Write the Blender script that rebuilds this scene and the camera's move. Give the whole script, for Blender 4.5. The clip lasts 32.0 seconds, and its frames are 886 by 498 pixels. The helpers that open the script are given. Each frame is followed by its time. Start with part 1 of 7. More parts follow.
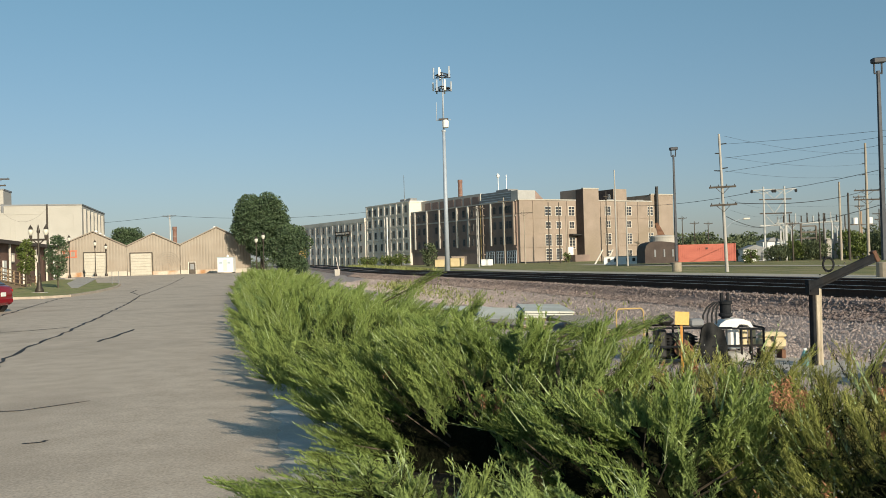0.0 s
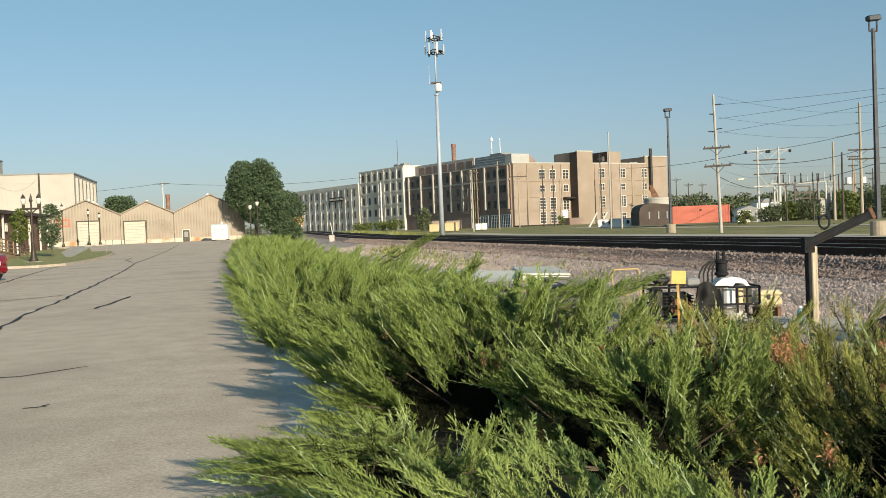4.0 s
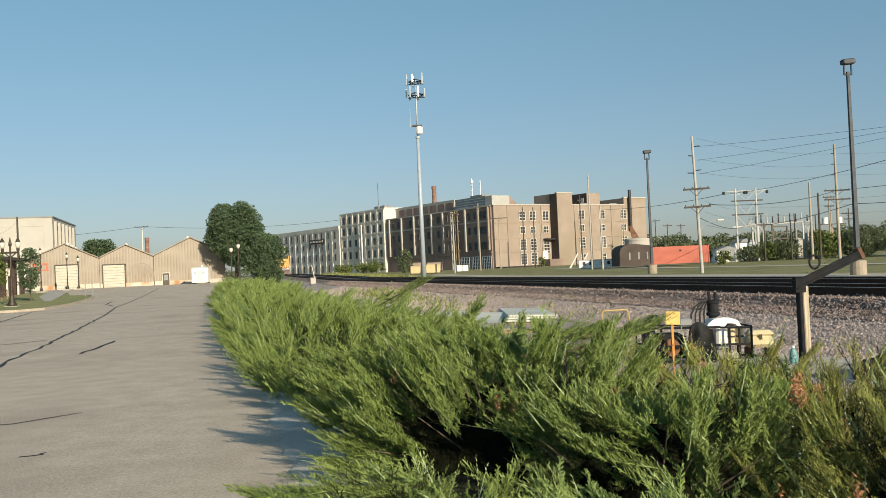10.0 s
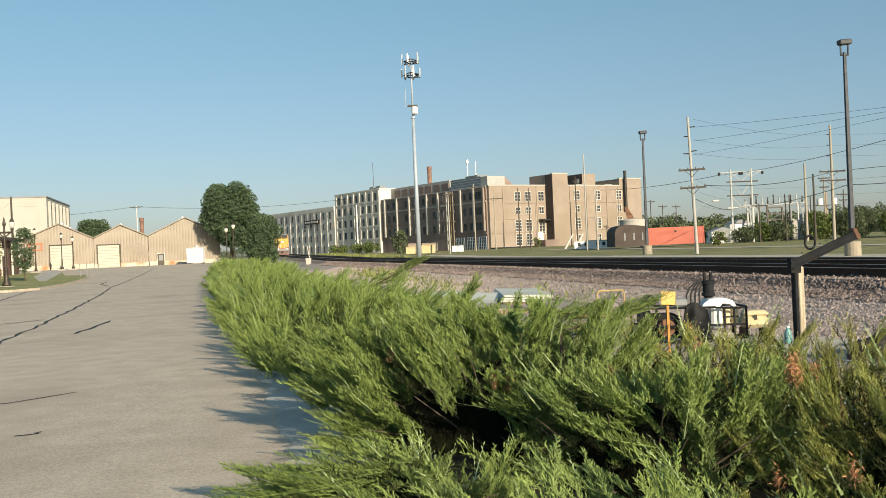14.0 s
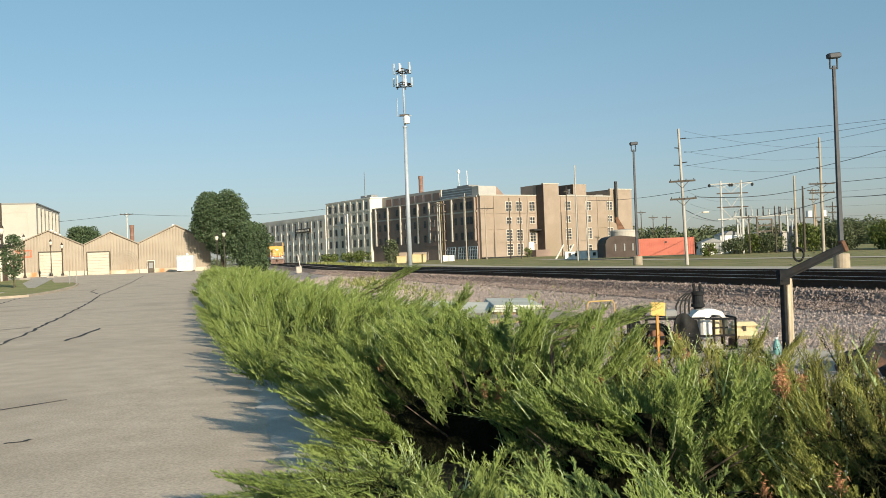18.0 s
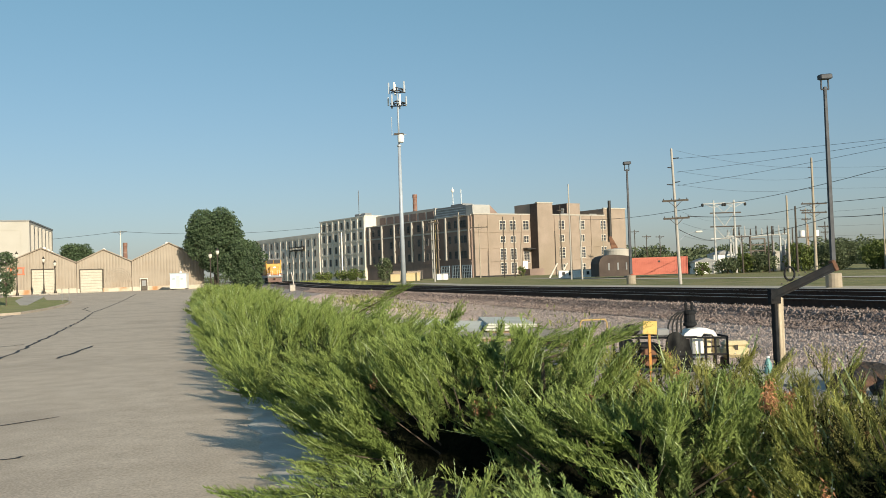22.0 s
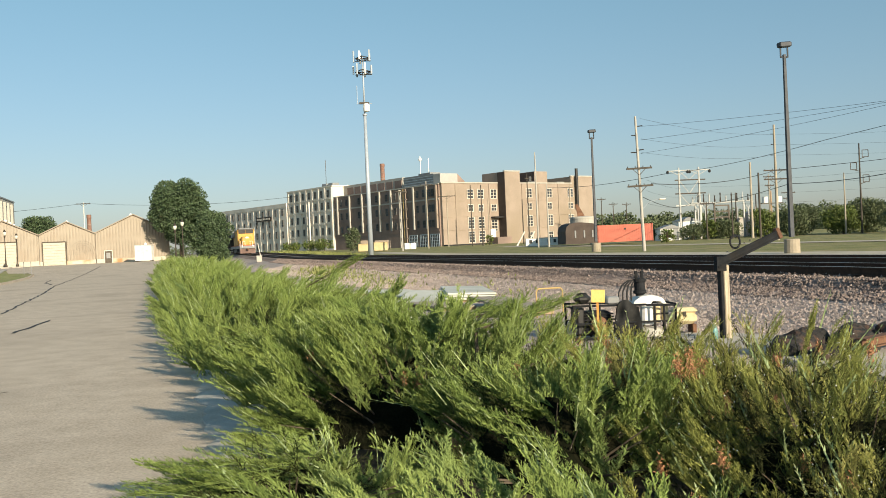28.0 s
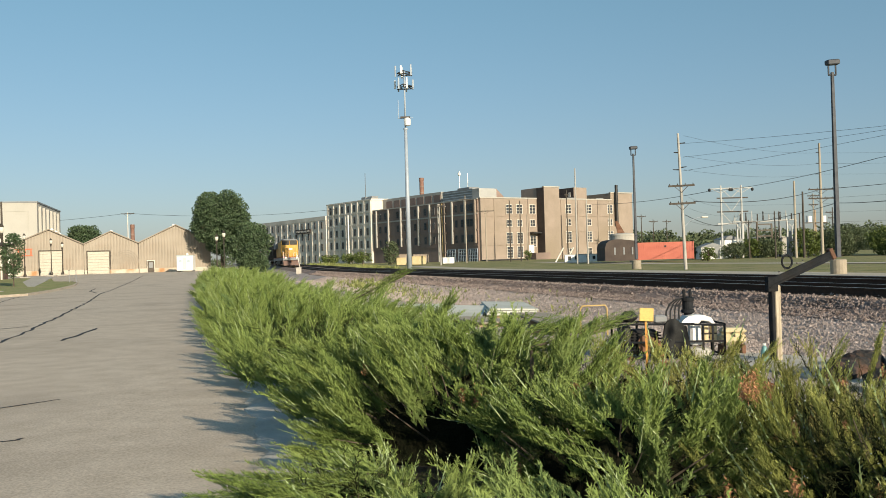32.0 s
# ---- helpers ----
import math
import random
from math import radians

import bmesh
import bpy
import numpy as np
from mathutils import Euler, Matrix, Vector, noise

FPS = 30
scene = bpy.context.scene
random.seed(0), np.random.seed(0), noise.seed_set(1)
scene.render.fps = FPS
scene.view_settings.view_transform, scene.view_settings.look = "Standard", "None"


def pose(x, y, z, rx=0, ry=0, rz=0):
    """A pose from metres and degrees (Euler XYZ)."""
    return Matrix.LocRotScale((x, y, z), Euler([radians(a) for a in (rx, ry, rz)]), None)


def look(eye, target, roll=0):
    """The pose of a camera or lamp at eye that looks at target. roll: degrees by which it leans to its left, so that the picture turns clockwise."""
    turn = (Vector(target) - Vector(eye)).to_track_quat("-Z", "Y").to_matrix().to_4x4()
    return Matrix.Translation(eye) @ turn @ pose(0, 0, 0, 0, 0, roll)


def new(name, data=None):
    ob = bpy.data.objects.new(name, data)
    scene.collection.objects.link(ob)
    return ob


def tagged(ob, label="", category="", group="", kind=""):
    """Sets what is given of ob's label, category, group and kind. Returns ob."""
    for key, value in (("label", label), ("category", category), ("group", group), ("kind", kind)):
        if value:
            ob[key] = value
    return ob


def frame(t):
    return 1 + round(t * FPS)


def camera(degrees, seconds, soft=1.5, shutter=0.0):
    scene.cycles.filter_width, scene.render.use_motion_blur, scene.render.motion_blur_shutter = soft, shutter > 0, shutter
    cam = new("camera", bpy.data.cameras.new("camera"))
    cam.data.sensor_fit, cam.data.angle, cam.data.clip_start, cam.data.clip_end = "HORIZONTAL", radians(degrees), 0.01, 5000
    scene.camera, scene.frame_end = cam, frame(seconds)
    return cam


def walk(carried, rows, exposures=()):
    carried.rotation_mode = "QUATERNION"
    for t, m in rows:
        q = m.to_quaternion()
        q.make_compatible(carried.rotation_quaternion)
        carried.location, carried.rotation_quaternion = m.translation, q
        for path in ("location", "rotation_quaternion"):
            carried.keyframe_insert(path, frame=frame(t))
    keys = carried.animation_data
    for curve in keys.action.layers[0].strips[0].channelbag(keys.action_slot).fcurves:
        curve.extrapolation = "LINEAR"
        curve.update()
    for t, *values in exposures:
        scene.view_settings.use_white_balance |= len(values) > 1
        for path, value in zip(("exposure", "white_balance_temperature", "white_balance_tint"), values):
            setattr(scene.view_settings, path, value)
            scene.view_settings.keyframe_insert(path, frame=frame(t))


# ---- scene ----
cam = camera(51.79, 32.0, soft=0.5)
# seconds, yaw, pitch, roll, x, y, z
PATH = [
    (0.0, 0.171, 0.794, 1.588, 0.250, -0.036, 1.536),
    (0.5, -0.101, 0.574, 1.616, 0.255, -0.056, 1.527),
    (1.0, 0.009, 0.309, 1.612, 0.242, -0.058, 1.527),
    (1.5, 0.080, -0.077, 1.817, 0.229, -0.038, 1.524),
    (2.0, 0.048, -0.317, 1.845, 0.219, -0.039, 1.532),
    (2.5, 0.006, -0.609, 2.071, 0.218, -0.030, 1.524),
    (4.5, -0.188, -1.646, 2.291, 0.216, -0.000, 1.489),
    (5.0, 1.710, -1.746, 2.125, 0.239, 0.062, 1.488),
    (5.5, 2.337, -1.562, 1.730, 0.268, 0.008, 1.496),
    (6.0, 1.312, -0.452, 1.410, 0.264, -0.054, 1.517),
    (6.5, -0.869, 0.799, 1.373, 0.198, -0.093, 1.531),
    (7.0, -1.272, 0.437, 1.846, 0.118, 0.029, 1.518),
    (7.5, -0.610, 0.134, 2.392, 0.052, 0.020, 1.512),
    (8.0, -0.454, 0.399, 2.238, 0.026, -0.004, 1.502),
    (8.5, -0.616, 0.864, 2.143, 0.015, 0.012, 1.509),
    (9.0, -0.955, 1.251, 2.199, 0.008, -0.001, 1.508),
    (9.5, -1.246, 1.302, 2.379, 0.006, 0.001, 1.508),
    (10.0, -1.441, 1.141, 2.589, 0.003, 0.006, 1.508),
    (10.5, -1.426, 0.936, 2.719, 0.010, 0.014, 1.508),
    (11.0, -1.606, 0.785, 2.638, 0.013, 0.009, 1.503),
    (11.5, -1.768, 0.604, 2.389, 0.011, -0.006, 1.505),
    (12.0, -2.053, 0.671, 2.175, 0.008, -0.021, 1.505),
    (12.5, -1.927, 0.392, 2.436, 0.001, -0.002, 1.500),
    (13.0, -1.970, -0.140, 2.770, -0.000, 0.000, 1.500),
    (13.5, -1.769, -0.124, 2.682, -0.007, 0.016, 1.499),
    (14.0, -1.741, -0.088, 2.523, -0.005, 0.028, 1.498),
    (14.5, -1.690, -0.064, 2.476, -0.002, 0.020, 1.498),
    (16.5, -2.092, 0.290, 2.343, 0.001, -0.006, 1.501),
    (17.0, -2.005, 0.206, 2.343, -0.002, 0.002, 1.498),
    (17.5, -2.097, 0.247, 2.327, -0.000, -0.006, 1.501),
    (18.0, -2.316, 0.479, 2.145, -0.012, -0.016, 1.502),
    (18.5, -2.268, 0.769, 1.980, -0.017, -0.025, 1.496),
    (19.0, -1.966, 0.996, 2.006, -0.021, -0.012, 1.495),
    (19.5, -1.902, 1.114, 1.997, -0.022, -0.020, 1.500),
    (20.0, -2.216, 1.534, 1.837, -0.013, -0.067, 1.503),
    (20.5, -2.366, 1.832, 1.754, -0.011, -0.050, 1.504),
    (21.0, -2.487, 1.800, 1.872, -0.006, -0.061, 1.505),
    (21.5, -2.573, 1.651, 1.965, -0.002, -0.054, 1.501),
    (22.0, -2.700, 1.632, 1.985, -0.003, -0.082, 1.497),
    (22.5, -2.776, 1.674, 2.001, -0.004, -0.093, 1.502),
    (23.0, -2.651, 1.653, 1.910, -0.013, -0.081, 1.499),
    (23.5, -2.092, 1.432, 1.978, -0.014, -0.037, 1.492),
    (24.0, -1.584, 0.608, 2.262, -0.018, 0.021, 1.483),
    (24.5, -1.053, -0.021, 2.329, -0.014, 0.020, 1.482),
    (26.5, -2.039, 0.269, 2.477, 0.106, -0.067, 1.507),
    (27.0, -2.198, 0.254, 2.536, 0.183, -0.149, 1.534),
    (27.5, -3.652, -0.388, 2.397, 0.250, -0.232, 1.516),
    (28.0, -4.626, -0.399, 2.550, 0.270, -0.244, 1.522),
    (28.5, -4.403, -0.377, 2.510, 0.246, -0.253, 1.516),
    (29.0, -4.266, -0.661, 2.290, 0.196, -0.241, 1.529),
    (29.5, -4.056, -0.680, 2.295, 0.143, -0.173, 1.529),
    (30.0, -3.805, -0.205, 2.154, 0.144, -0.159, 1.530),
    (30.5, -3.652, 0.336, 2.033, 0.144, -0.192, 1.535),
    (31.0, -2.919, 0.561, 2.103, 0.130, -0.172, 1.531),
    (31.5, -2.477, 0.689, 1.952, 0.127, -0.189, 1.538),
    (32.0, -2.279, 0.600, 1.649, 0.122, -0.188, 1.536),
]
walk(cam, [(t, pose(x, y, z, 90 + pitch, roll, yaw)) for t, yaw, pitch, roll, x, y, z in PATH],
     exposures=[(0, 0.2, 6750, 8), (1, 0.32, 6800, 8), (2, 0.4, 6850, 8), (5, 0.42, 6950, 8), (6, 0.31, 6850, 8), (7, 0.38, 6900, 8), (9, 0.32, 6850, 8), (10, 0.33, 6850, 8), (11, 0.4, 6900, 8), (12, 0.41, 6900, 8), (13, 0.48, 7000, 8), (14.5, 0.5, 7000, 8), (17, 0.48, 7000, 8), (18, 0.5, 6950, 8), (19, 0.38, 6900, 8), (20, 0.22, 6700, 8), (21, 0.27, 6750, 8), (22, 0.36, 6850, 8), (23, 0.2, 6700, 8), (24, 0.3, 6850, 8), (24.5, 0.36, 6900, 8), (26.5, 0.38, 6950, 8), (27, 0.39, 6950, 8), (28, 0.58, 7150, 8), (30, 0.54, 7100, 8), (31, 0.45, 7050, 8), (32, 0.37, 6900, 8)])

# ---- world and sun ----
SUN_TO = Vector((0.475, -0.88, 0)).normalized()
SUN_EL = radians(18)
world = bpy.data.worlds.new("world")
scene.world = world
world.use_nodes = True
wn = world.node_tree.nodes
sky = wn.new("ShaderNodeTexSky")
sky.sky_type, sky.sun_disc = "NISHITA", False
sky.sun_elevation, sky.sun_rotation = SUN_EL, math.atan2(SUN_TO.x, SUN_TO.y)
sky.altitude, sky.air_density, sky.dust_density, sky.ozone_density = 200, 1.0, 1.0, 2.0
wn["Background"].inputs["Strength"].default_value = 0.116
haze, tint = wn.new("ShaderNodeGamma"), wn.new("ShaderNodeMix")  # hazy morning air: less contrast from zenith to horizon
haze.inputs["Gamma"].default_value = 0.74
tint.data_type, tint.blend_type = "RGBA", "MULTIPLY"
tint.inputs["Factor"].default_value = 1.0
# greyer air near the horizon, clearer blue above
aim, high, fade, air = (wn.new("ShaderNode" + k) for k in ("TexCoord", "SeparateXYZ", "MapRange", "Mix"))
fade.inputs["From Min"].default_value, fade.inputs["From Max"].default_value = 0.0, 0.33
air.data_type = "RGBA"
air.inputs["A"].default_value, air.inputs["B"].default_value = (0.84, 0.905, 1.12, 1), (0.79, 1.13, 1.2, 1)
world.node_tree.links.new(aim.outputs["Generated"], high.inputs[0])
world.node_tree.links.new(high.outputs["Z"], fade.inputs["Value"])
world.node_tree.links.new(fade.outputs[0], air.inputs["Factor"])
world.node_tree.links.new(air.outputs["Result"], tint.inputs["B"])
world.node_tree.links.new(sky.outputs[0], haze.inputs["Color"])
world.node_tree.links.new(haze.outputs[0], tint.inputs["A"])
world.node_tree.links.new(tint.outputs["Result"], wn["Background"].inputs["Color"])
sun = new("sun", bpy.data.lights.new("sun", "SUN"))
sun.data.energy, sun.data.angle, sun.data.color = 4.8, radians(0.55), (1.0, 0.875, 0.695)
sun_dir = Vector((SUN_TO.x * math.cos(SUN_EL), SUN_TO.y * math.cos(SUN_EL), math.sin(SUN_EL)))
sun.matrix_world = look(sun_dir * 200, (0, 0, 0))
tagged(sun, kind="structure")

# ---- the lie of the land: along the railway (s), across it (l, to the right) ----
THETA = radians(12.4)
CT, ST = math.cos(THETA), math.sin(THETA)


def rise(s, l=0.0):
    """The land climbs gently away from the eye, later on the railway's side."""
    k = min(max((s - 72) / 68, 0), 1)
    lot = 0.75 * k * k * (3 - 2 * k)
    rail_side = 0.0075 * min(max(s - 112, 0), 128)
    f = min(max((l - 5) / 5, 0), 1)
    return lot + (rail_side - lot) * f


PROFILE = [(-4000, 0.0), (0.35, 0.0), (1.0, 0.05), (3.2, 0.0), (4.4, -0.32), (9.6, -0.34), (10.7, -0.28), (12.9, 0.2), (13.25, 0.40), (20.2, 0.40),
           (21.4, 0.0), (4000, 0.0)]


def across(l):
    for (a, za), (b, zb) in zip(PROFILE, PROFILE[1:]):
        if a <= l <= b:
            return za + (zb - za) * (l - a) / (b - a)
    return 0.0


def land(l, s):
    return across(l) + rise(s, l)


def at(l, s, z=0.0):
    return Vector((l * CT - s * ST, l * ST + s * CT, z))


def ls(x, y):
    return x * CT + y * ST, -x * ST + y * CT


def ground_at(x, y):
    return land(*ls(x, y))


# ---- mesh helpers ----
class Geo:
    """Gathers vertices and faces of one mesh."""

    def __init__(self):
        self.v, self.f = [], []

    def quad(self, *p):
        n = len(self.v)
        self.v += [tuple(q) for q in p]
        self.f.append(tuple(range(n, n + len(p))))
        return self

    def box(self, c, size, m=None, taper=1.0):
        """A box about c; taper narrows its top."""
        n = len(self.v)
        hx, hy, hz = (d / 2 for d in size)
        for z in (-hz, hz):
            k = taper if z > 0 else 1.0
            for x, y in ((-hx, -hy), (hx, -hy), (hx, hy), (-hx, hy)):
                p = Vector((x * k, y * k, z))
                p = (m @ p if m else p) + Vector(c)
                self.v.append(tuple(p))
        for f in ((3, 2, 1, 0), (4, 5, 6, 7), (0, 1, 5, 4), (1, 2, 6, 5), (2, 3, 7, 6), (3, 0, 4, 7)):
            self.f.append(tuple(n + i for i in f))
        return self

    def bevel_box(self, c, size, b=0.02, m=None):
        """A box with its edges cut at 45 degrees."""
        hx, hy, hz = (d / 2 for d in size)
        b = min(b, hx * 0.9, hy * 0.9, hz * 0.9)
        n = len(self.v)
        rings = [(-hz, b), (-hz + b, 0), (hz - b, 0), (hz, b)]
        for z, i in rings:
            x, y = hx - i, hy - i
            for p in ((-x + b, -y), (x - b, -y), (x, -y + b), (x, y - b), (x - b, y), (-x + b, y), (-x, y - b), (-x, -y + b)):
                q = Vector((*p, z))
                self.v.append(tuple((m @ q if m else q) + Vector(c)))
        for r in range(3):
            for k in range(8):
                a, d = n + 8 * r + k, n + 8 * r + (k + 1) % 8
                self.f.append((a, d, d + 8, a + 8))
        self.f.append(tuple(n + k for k in range(7, -1, -1)))
        self.f.append(tuple(n + 24 + k for k in range(8)))
        return self

    def tube(self, a, b, r0, r1=None, seg=8, caps=True):
        r1 = r0 if r1 is None else r1
        a, b = Vector(a), Vector(b)
        d = (b - a).normalized()
        u = d.orthogonal().normalized()
        w = d.cross(u)
        n = len(self.v)
        for p, r in ((a, r0), (b, r1)):
            for k in range(seg):
                t = 2 * math.pi * k / seg
                self.v.append(tuple(p + u * (r * math.cos(t)) + w * (r * math.sin(t))))
        for k in range(seg):
            j = (k + 1) % seg
            self.f.append((n + k, n + j, n + seg + j, n + seg + k))
        if caps:
            self.f.append(tuple(n + k for k in range(seg - 1, -1, -1)))
            self.f.append(tuple(n + seg + k for k in range(seg)))
        return self

    def path(self, pts, r, seg=6):
        """A bent tube through points."""
        for a, b in zip(pts, pts[1:]):
            self.tube(a, b, r, r, seg)
        return self

    def lathe(self, c, rings, seg=12):
        """A turned shape: rings of (radius, height) about the vertical through c."""
        n = len(self.v)
        for r, h in rings:
            for k in range(seg):
                t = 2 * math.pi * k / seg
                self.v.append((c[0] + r * math.cos(t), c[1] + r * math.sin(t), c[2] + h))
        for i in range(len(rings) - 1):
            for k in range(seg):
                j = (k + 1) % seg
                self.f.append((n + i * seg + k, n + i * seg + j, n + (i + 1) * seg + j, n + (i + 1) * seg + k))
        self.f.append(tuple(n + k for k in range(seg - 1, -1, -1)))
        self.f.append(tuple(n + (len(rings) - 1) * seg + k for k in range(seg)))
        return self

    def extrude(self, outline, a, b, closed=True):
        """An outline of points carried from offset a to offset b."""
        n, k = len(self.v), len(outline)
        for o in (a, b):
            self.v += [tuple(Vector(p) + Vector(o)) for p in outline]
        for i in range(k if closed else k - 1):
            j = (i + 1) % k
            self.f.append((n + i, n + j, n + k + j, n + k + i))
        if closed:
            self.f.append(tuple(n + i for i in range(k - 1, -1, -1)))
            self.f.append(tuple(n + k + i for i in range(k)))
        return self

    def mesh(self, name, mat, smooth=False):
        me = bpy.data.meshes.new(name)
        me.from_pydata(self.v, [], self.f)
        if mat:
            me.materials.append(mat)
        if smooth:
            me.polygons.foreach_set("use_smooth", [True] * len(me.polygons))
        me.update()
        return me


def part(name, geo, mat, parent=None, label="", smooth=False, m=None):
    """Links a mesh as one object, under a thing where one is given."""
    ob = new(name, geo.mesh(name, mat, smooth) if isinstance(geo, Geo) else geo)
    if parent:
        ob.parent = parent
    if m:
        ob.matrix_basis = m
    if label:
        ob["label"] = label
    return ob


def thing(name, m, label, category, group="", kind=""):
    ob = new(name)
    ob.empty_display_size = 0.2
    ob.matrix_basis = m
    return tagged(ob, label, category, group, kind)


# ---- materials ----
def mat_new(name):
    m = bpy.data.materials.new(name)
    m.use_nodes = True
    return m, m.node_tree.nodes, m.node_tree.links


def surface(name, c1, c2, scale=4.0, rough=0.8, metal=0.0, bump=0.3, fine=60.0, c3=None, big=0.3, vary=0.0, dist=0.01, stretch=(1, 1, 1), island=False, spec=0.4, grit=0.35):
    """Two or three colours mixed by noise at two scales, with fine relief."""
    m, n, k = mat_new(name)
    b = n["Principled BSDF"]
    tc, mp = n.new("ShaderNodeTexCoord"), n.new("ShaderNodeMapping")
    mp.inputs["Scale"].default_value = stretch
    k.new(tc.outputs["Object"], mp.inputs["Vector"])
    n1, n2, n3 = (n.new("ShaderNodeTexNoise") for _ in range(3))
    for t, s, d in ((n1, scale, 6), (n2, fine, 3), (n3, big, 4)):
        t.inputs["Scale"].default_value, t.inputs["Detail"].default_value = s, d
        k.new(mp.outputs[0], t.inputs["Vector"])
    mix1, mix2 = n.new("ShaderNodeMix"), n.new("ShaderNodeMix")
    mix1.data_type = mix2.data_type = "RGBA"
    ramp = n.new("ShaderNodeValToRGB")
    ramp.color_ramp.elements[0].position, ramp.color_ramp.elements[1].position = 0.36, 0.64
    k.new(n1.outputs["Fac"], ramp.inputs["Fac"])
    k.new(ramp.outputs[0], mix1.inputs["Factor"])
    mix1.inputs["A"].default_value, mix1.inputs["B"].default_value = (*c1, 1), (*c2, 1)
    r2 = n.new("ShaderNodeValToRGB")
    r2.color_ramp.elements[0].position, r2.color_ramp.elements[1].position = 0.5, 0.72
    k.new(n3.outputs["Fac"], r2.inputs["Fac"])
    k.new(r2.outputs[0], mix2.inputs["Factor"])
    k.new(mix1.outputs["Result"], mix2.inputs["A"])
    mix2.inputs["B"].default_value = (*(c3 or tuple(0.5 * (a + d) for a, d in zip(c1, c2))), 1)
    out = mix2.outputs["Result"]
    fm = n.new("ShaderNodeMix")
    fm.data_type, fm.blend_type = "RGBA", "OVERLAY"
    fm.inputs["Factor"].default_value = grit
    k.new(out, fm.inputs["A"])
    k.new(n2.outputs["Fac"], fm.inputs["B"])
    out = fm.outputs["Result"]
    if vary:
        src = n.new("ShaderNodeNewGeometry").outputs["Random Per Island"] if island else n.new("ShaderNodeObjectInfo").outputs["Random"]
        hsv, mr = n.new("ShaderNodeHueSaturation"), n.new("ShaderNodeMapRange")
        mr.inputs["To Min"].default_value, mr.inputs["To Max"].default_value = 1 - vary, 1 + vary
        k.new(src, mr.inputs["Value"])
        k.new(mr.outputs[0], hsv.inputs["Value"])
        k.new(out, hsv.inputs["Color"])
        out = hsv.outputs[0]
    k.new(out, b.inputs["Base Color"])
    b.inputs["Roughness"].default_value, b.inputs["Metallic"].default_value = rough, metal
    b.inputs["Specular IOR Level"].default_value = spec
    if bump:
        bp = n.new("ShaderNodeBump")
        bp.inputs["Strength"].default_value, bp.inputs["Distance"].default_value = bump, dist
        k.new(n2.outputs["Fac"], bp.inputs["Height"])
        k.new(bp.outputs[0], b.inputs["Normal"])
    return m


M_PAVE = surface("pavement", (0.465, 0.39, 0.312), (0.545, 0.465, 0.38), 2.2, 0.9, fine=48, bump=0.8, c3=(0.39, 0.325, 0.26), big=0.35, dist=0.006, grit=0.55)
M_GRASS = surface("grass_ground", (0.15, 0.165, 0.055), (0.27, 0.245, 0.105), 0.35, 0.95, fine=30, c3=(0.29, 0.245, 0.13), big=0.09, bump=0.6, dist=0.05)
M_GRAVEL = surface("gravel", (0.36, 0.3, 0.275), (0.47, 0.4, 0.37), 14.0, 0.95, fine=38, c3=(0.4, 0.33, 0.3), big=0.4, bump=0.7, dist=0.04, grit=0.7)
M_BALLAST = surface("ballast", (0.2, 0.15, 0.13), (0.36, 0.285, 0.255), 9.0, 0.95, fine=30, c3=(0.22, 0.16, 0.145), big=0.5, bump=1.0, dist=0.08)
M_TAR = surface("tar_seal", (0.02, 0.019, 0.018), (0.035, 0.032, 0.03), 8, 0.7, bump=0.2)
M_CONC = surface("concrete", (0.42, 0.39, 0.345), (0.5, 0.47, 0.42), 3, 0.9, fine=90, bump=0.3, c3=(0.34, 0.31, 0.27), big=0.7)
M_RAIL_HEAD = surface("rail_head", (0.5, 0.48, 0.46), (0.6, 0.58, 0.55), 5, 0.3, 0.9, bump=0)
M_RAIL = surface("rusty_rail", (0.05, 0.03, 0.022), (0.08, 0.045, 0.03), 8, 0.8, 0.2)
M_TIE = surface("creosoted_tie", (0.05, 0.04, 0.034), (0.1, 0.085, 0.07), 4, 0.9, vary=0.3, stretch=(1, 8, 8))
M_TAN = surface("tan_render", (0.285, 0.232, 0.19), (0.335, 0.272, 0.226), 0.35, 0.9, fine=30, c3=(0.27, 0.22, 0.17), big=0.08)
M_BRICKD = surface("brown_brick", (0.235, 0.175, 0.15), (0.29, 0.215, 0.185), 0.5, 0.9, fine=12, c3=(0.2, 0.15, 0.13), big=0.1)
M_WHITEB = surface("pale_render", (0.68, 0.625, 0.55), (0.75, 0.695, 0.62), 0.3, 0.9, fine=8, c3=(0.53, 0.495, 0.44), big=0.1)
M_CREAM = surface("cream_render", (0.41, 0.393, 0.355), (0.45, 0.433, 0.395), 0.3, 0.9, fine=40, bump=0.1)
M_GLASS = surface("dark_window_glass", (0.035, 0.04, 0.05), (0.06, 0.065, 0.075), 0.7, 0.15, bump=0, vary=0.4)
M_SHED = surface("beige_ribbed_steel", (0.31, 0.266, 0.215), (0.345, 0.298, 0.243), 0.5, 0.6, fine=10, bump=0.1, c3=(0.3, 0.245, 0.19), grit=0.1)
M_DOORW = surface("pale_roller_door", (0.46, 0.43, 0.36), (0.5, 0.47, 0.4), 0.6, 0.6, fine=8, bump=0.1)
M_RED = surface("red_painted_steel", (0.42, 0.105, 0.07), (0.48, 0.135, 0.09), 0.8, 0.6, fine=10, bump=0.1, c3=(0.36, 0.08, 0.06))
M_WHITE = surface("white_paint", (0.74, 0.74, 0.72), (0.8, 0.8, 0.78), 2, 0.5, bump=0.05)
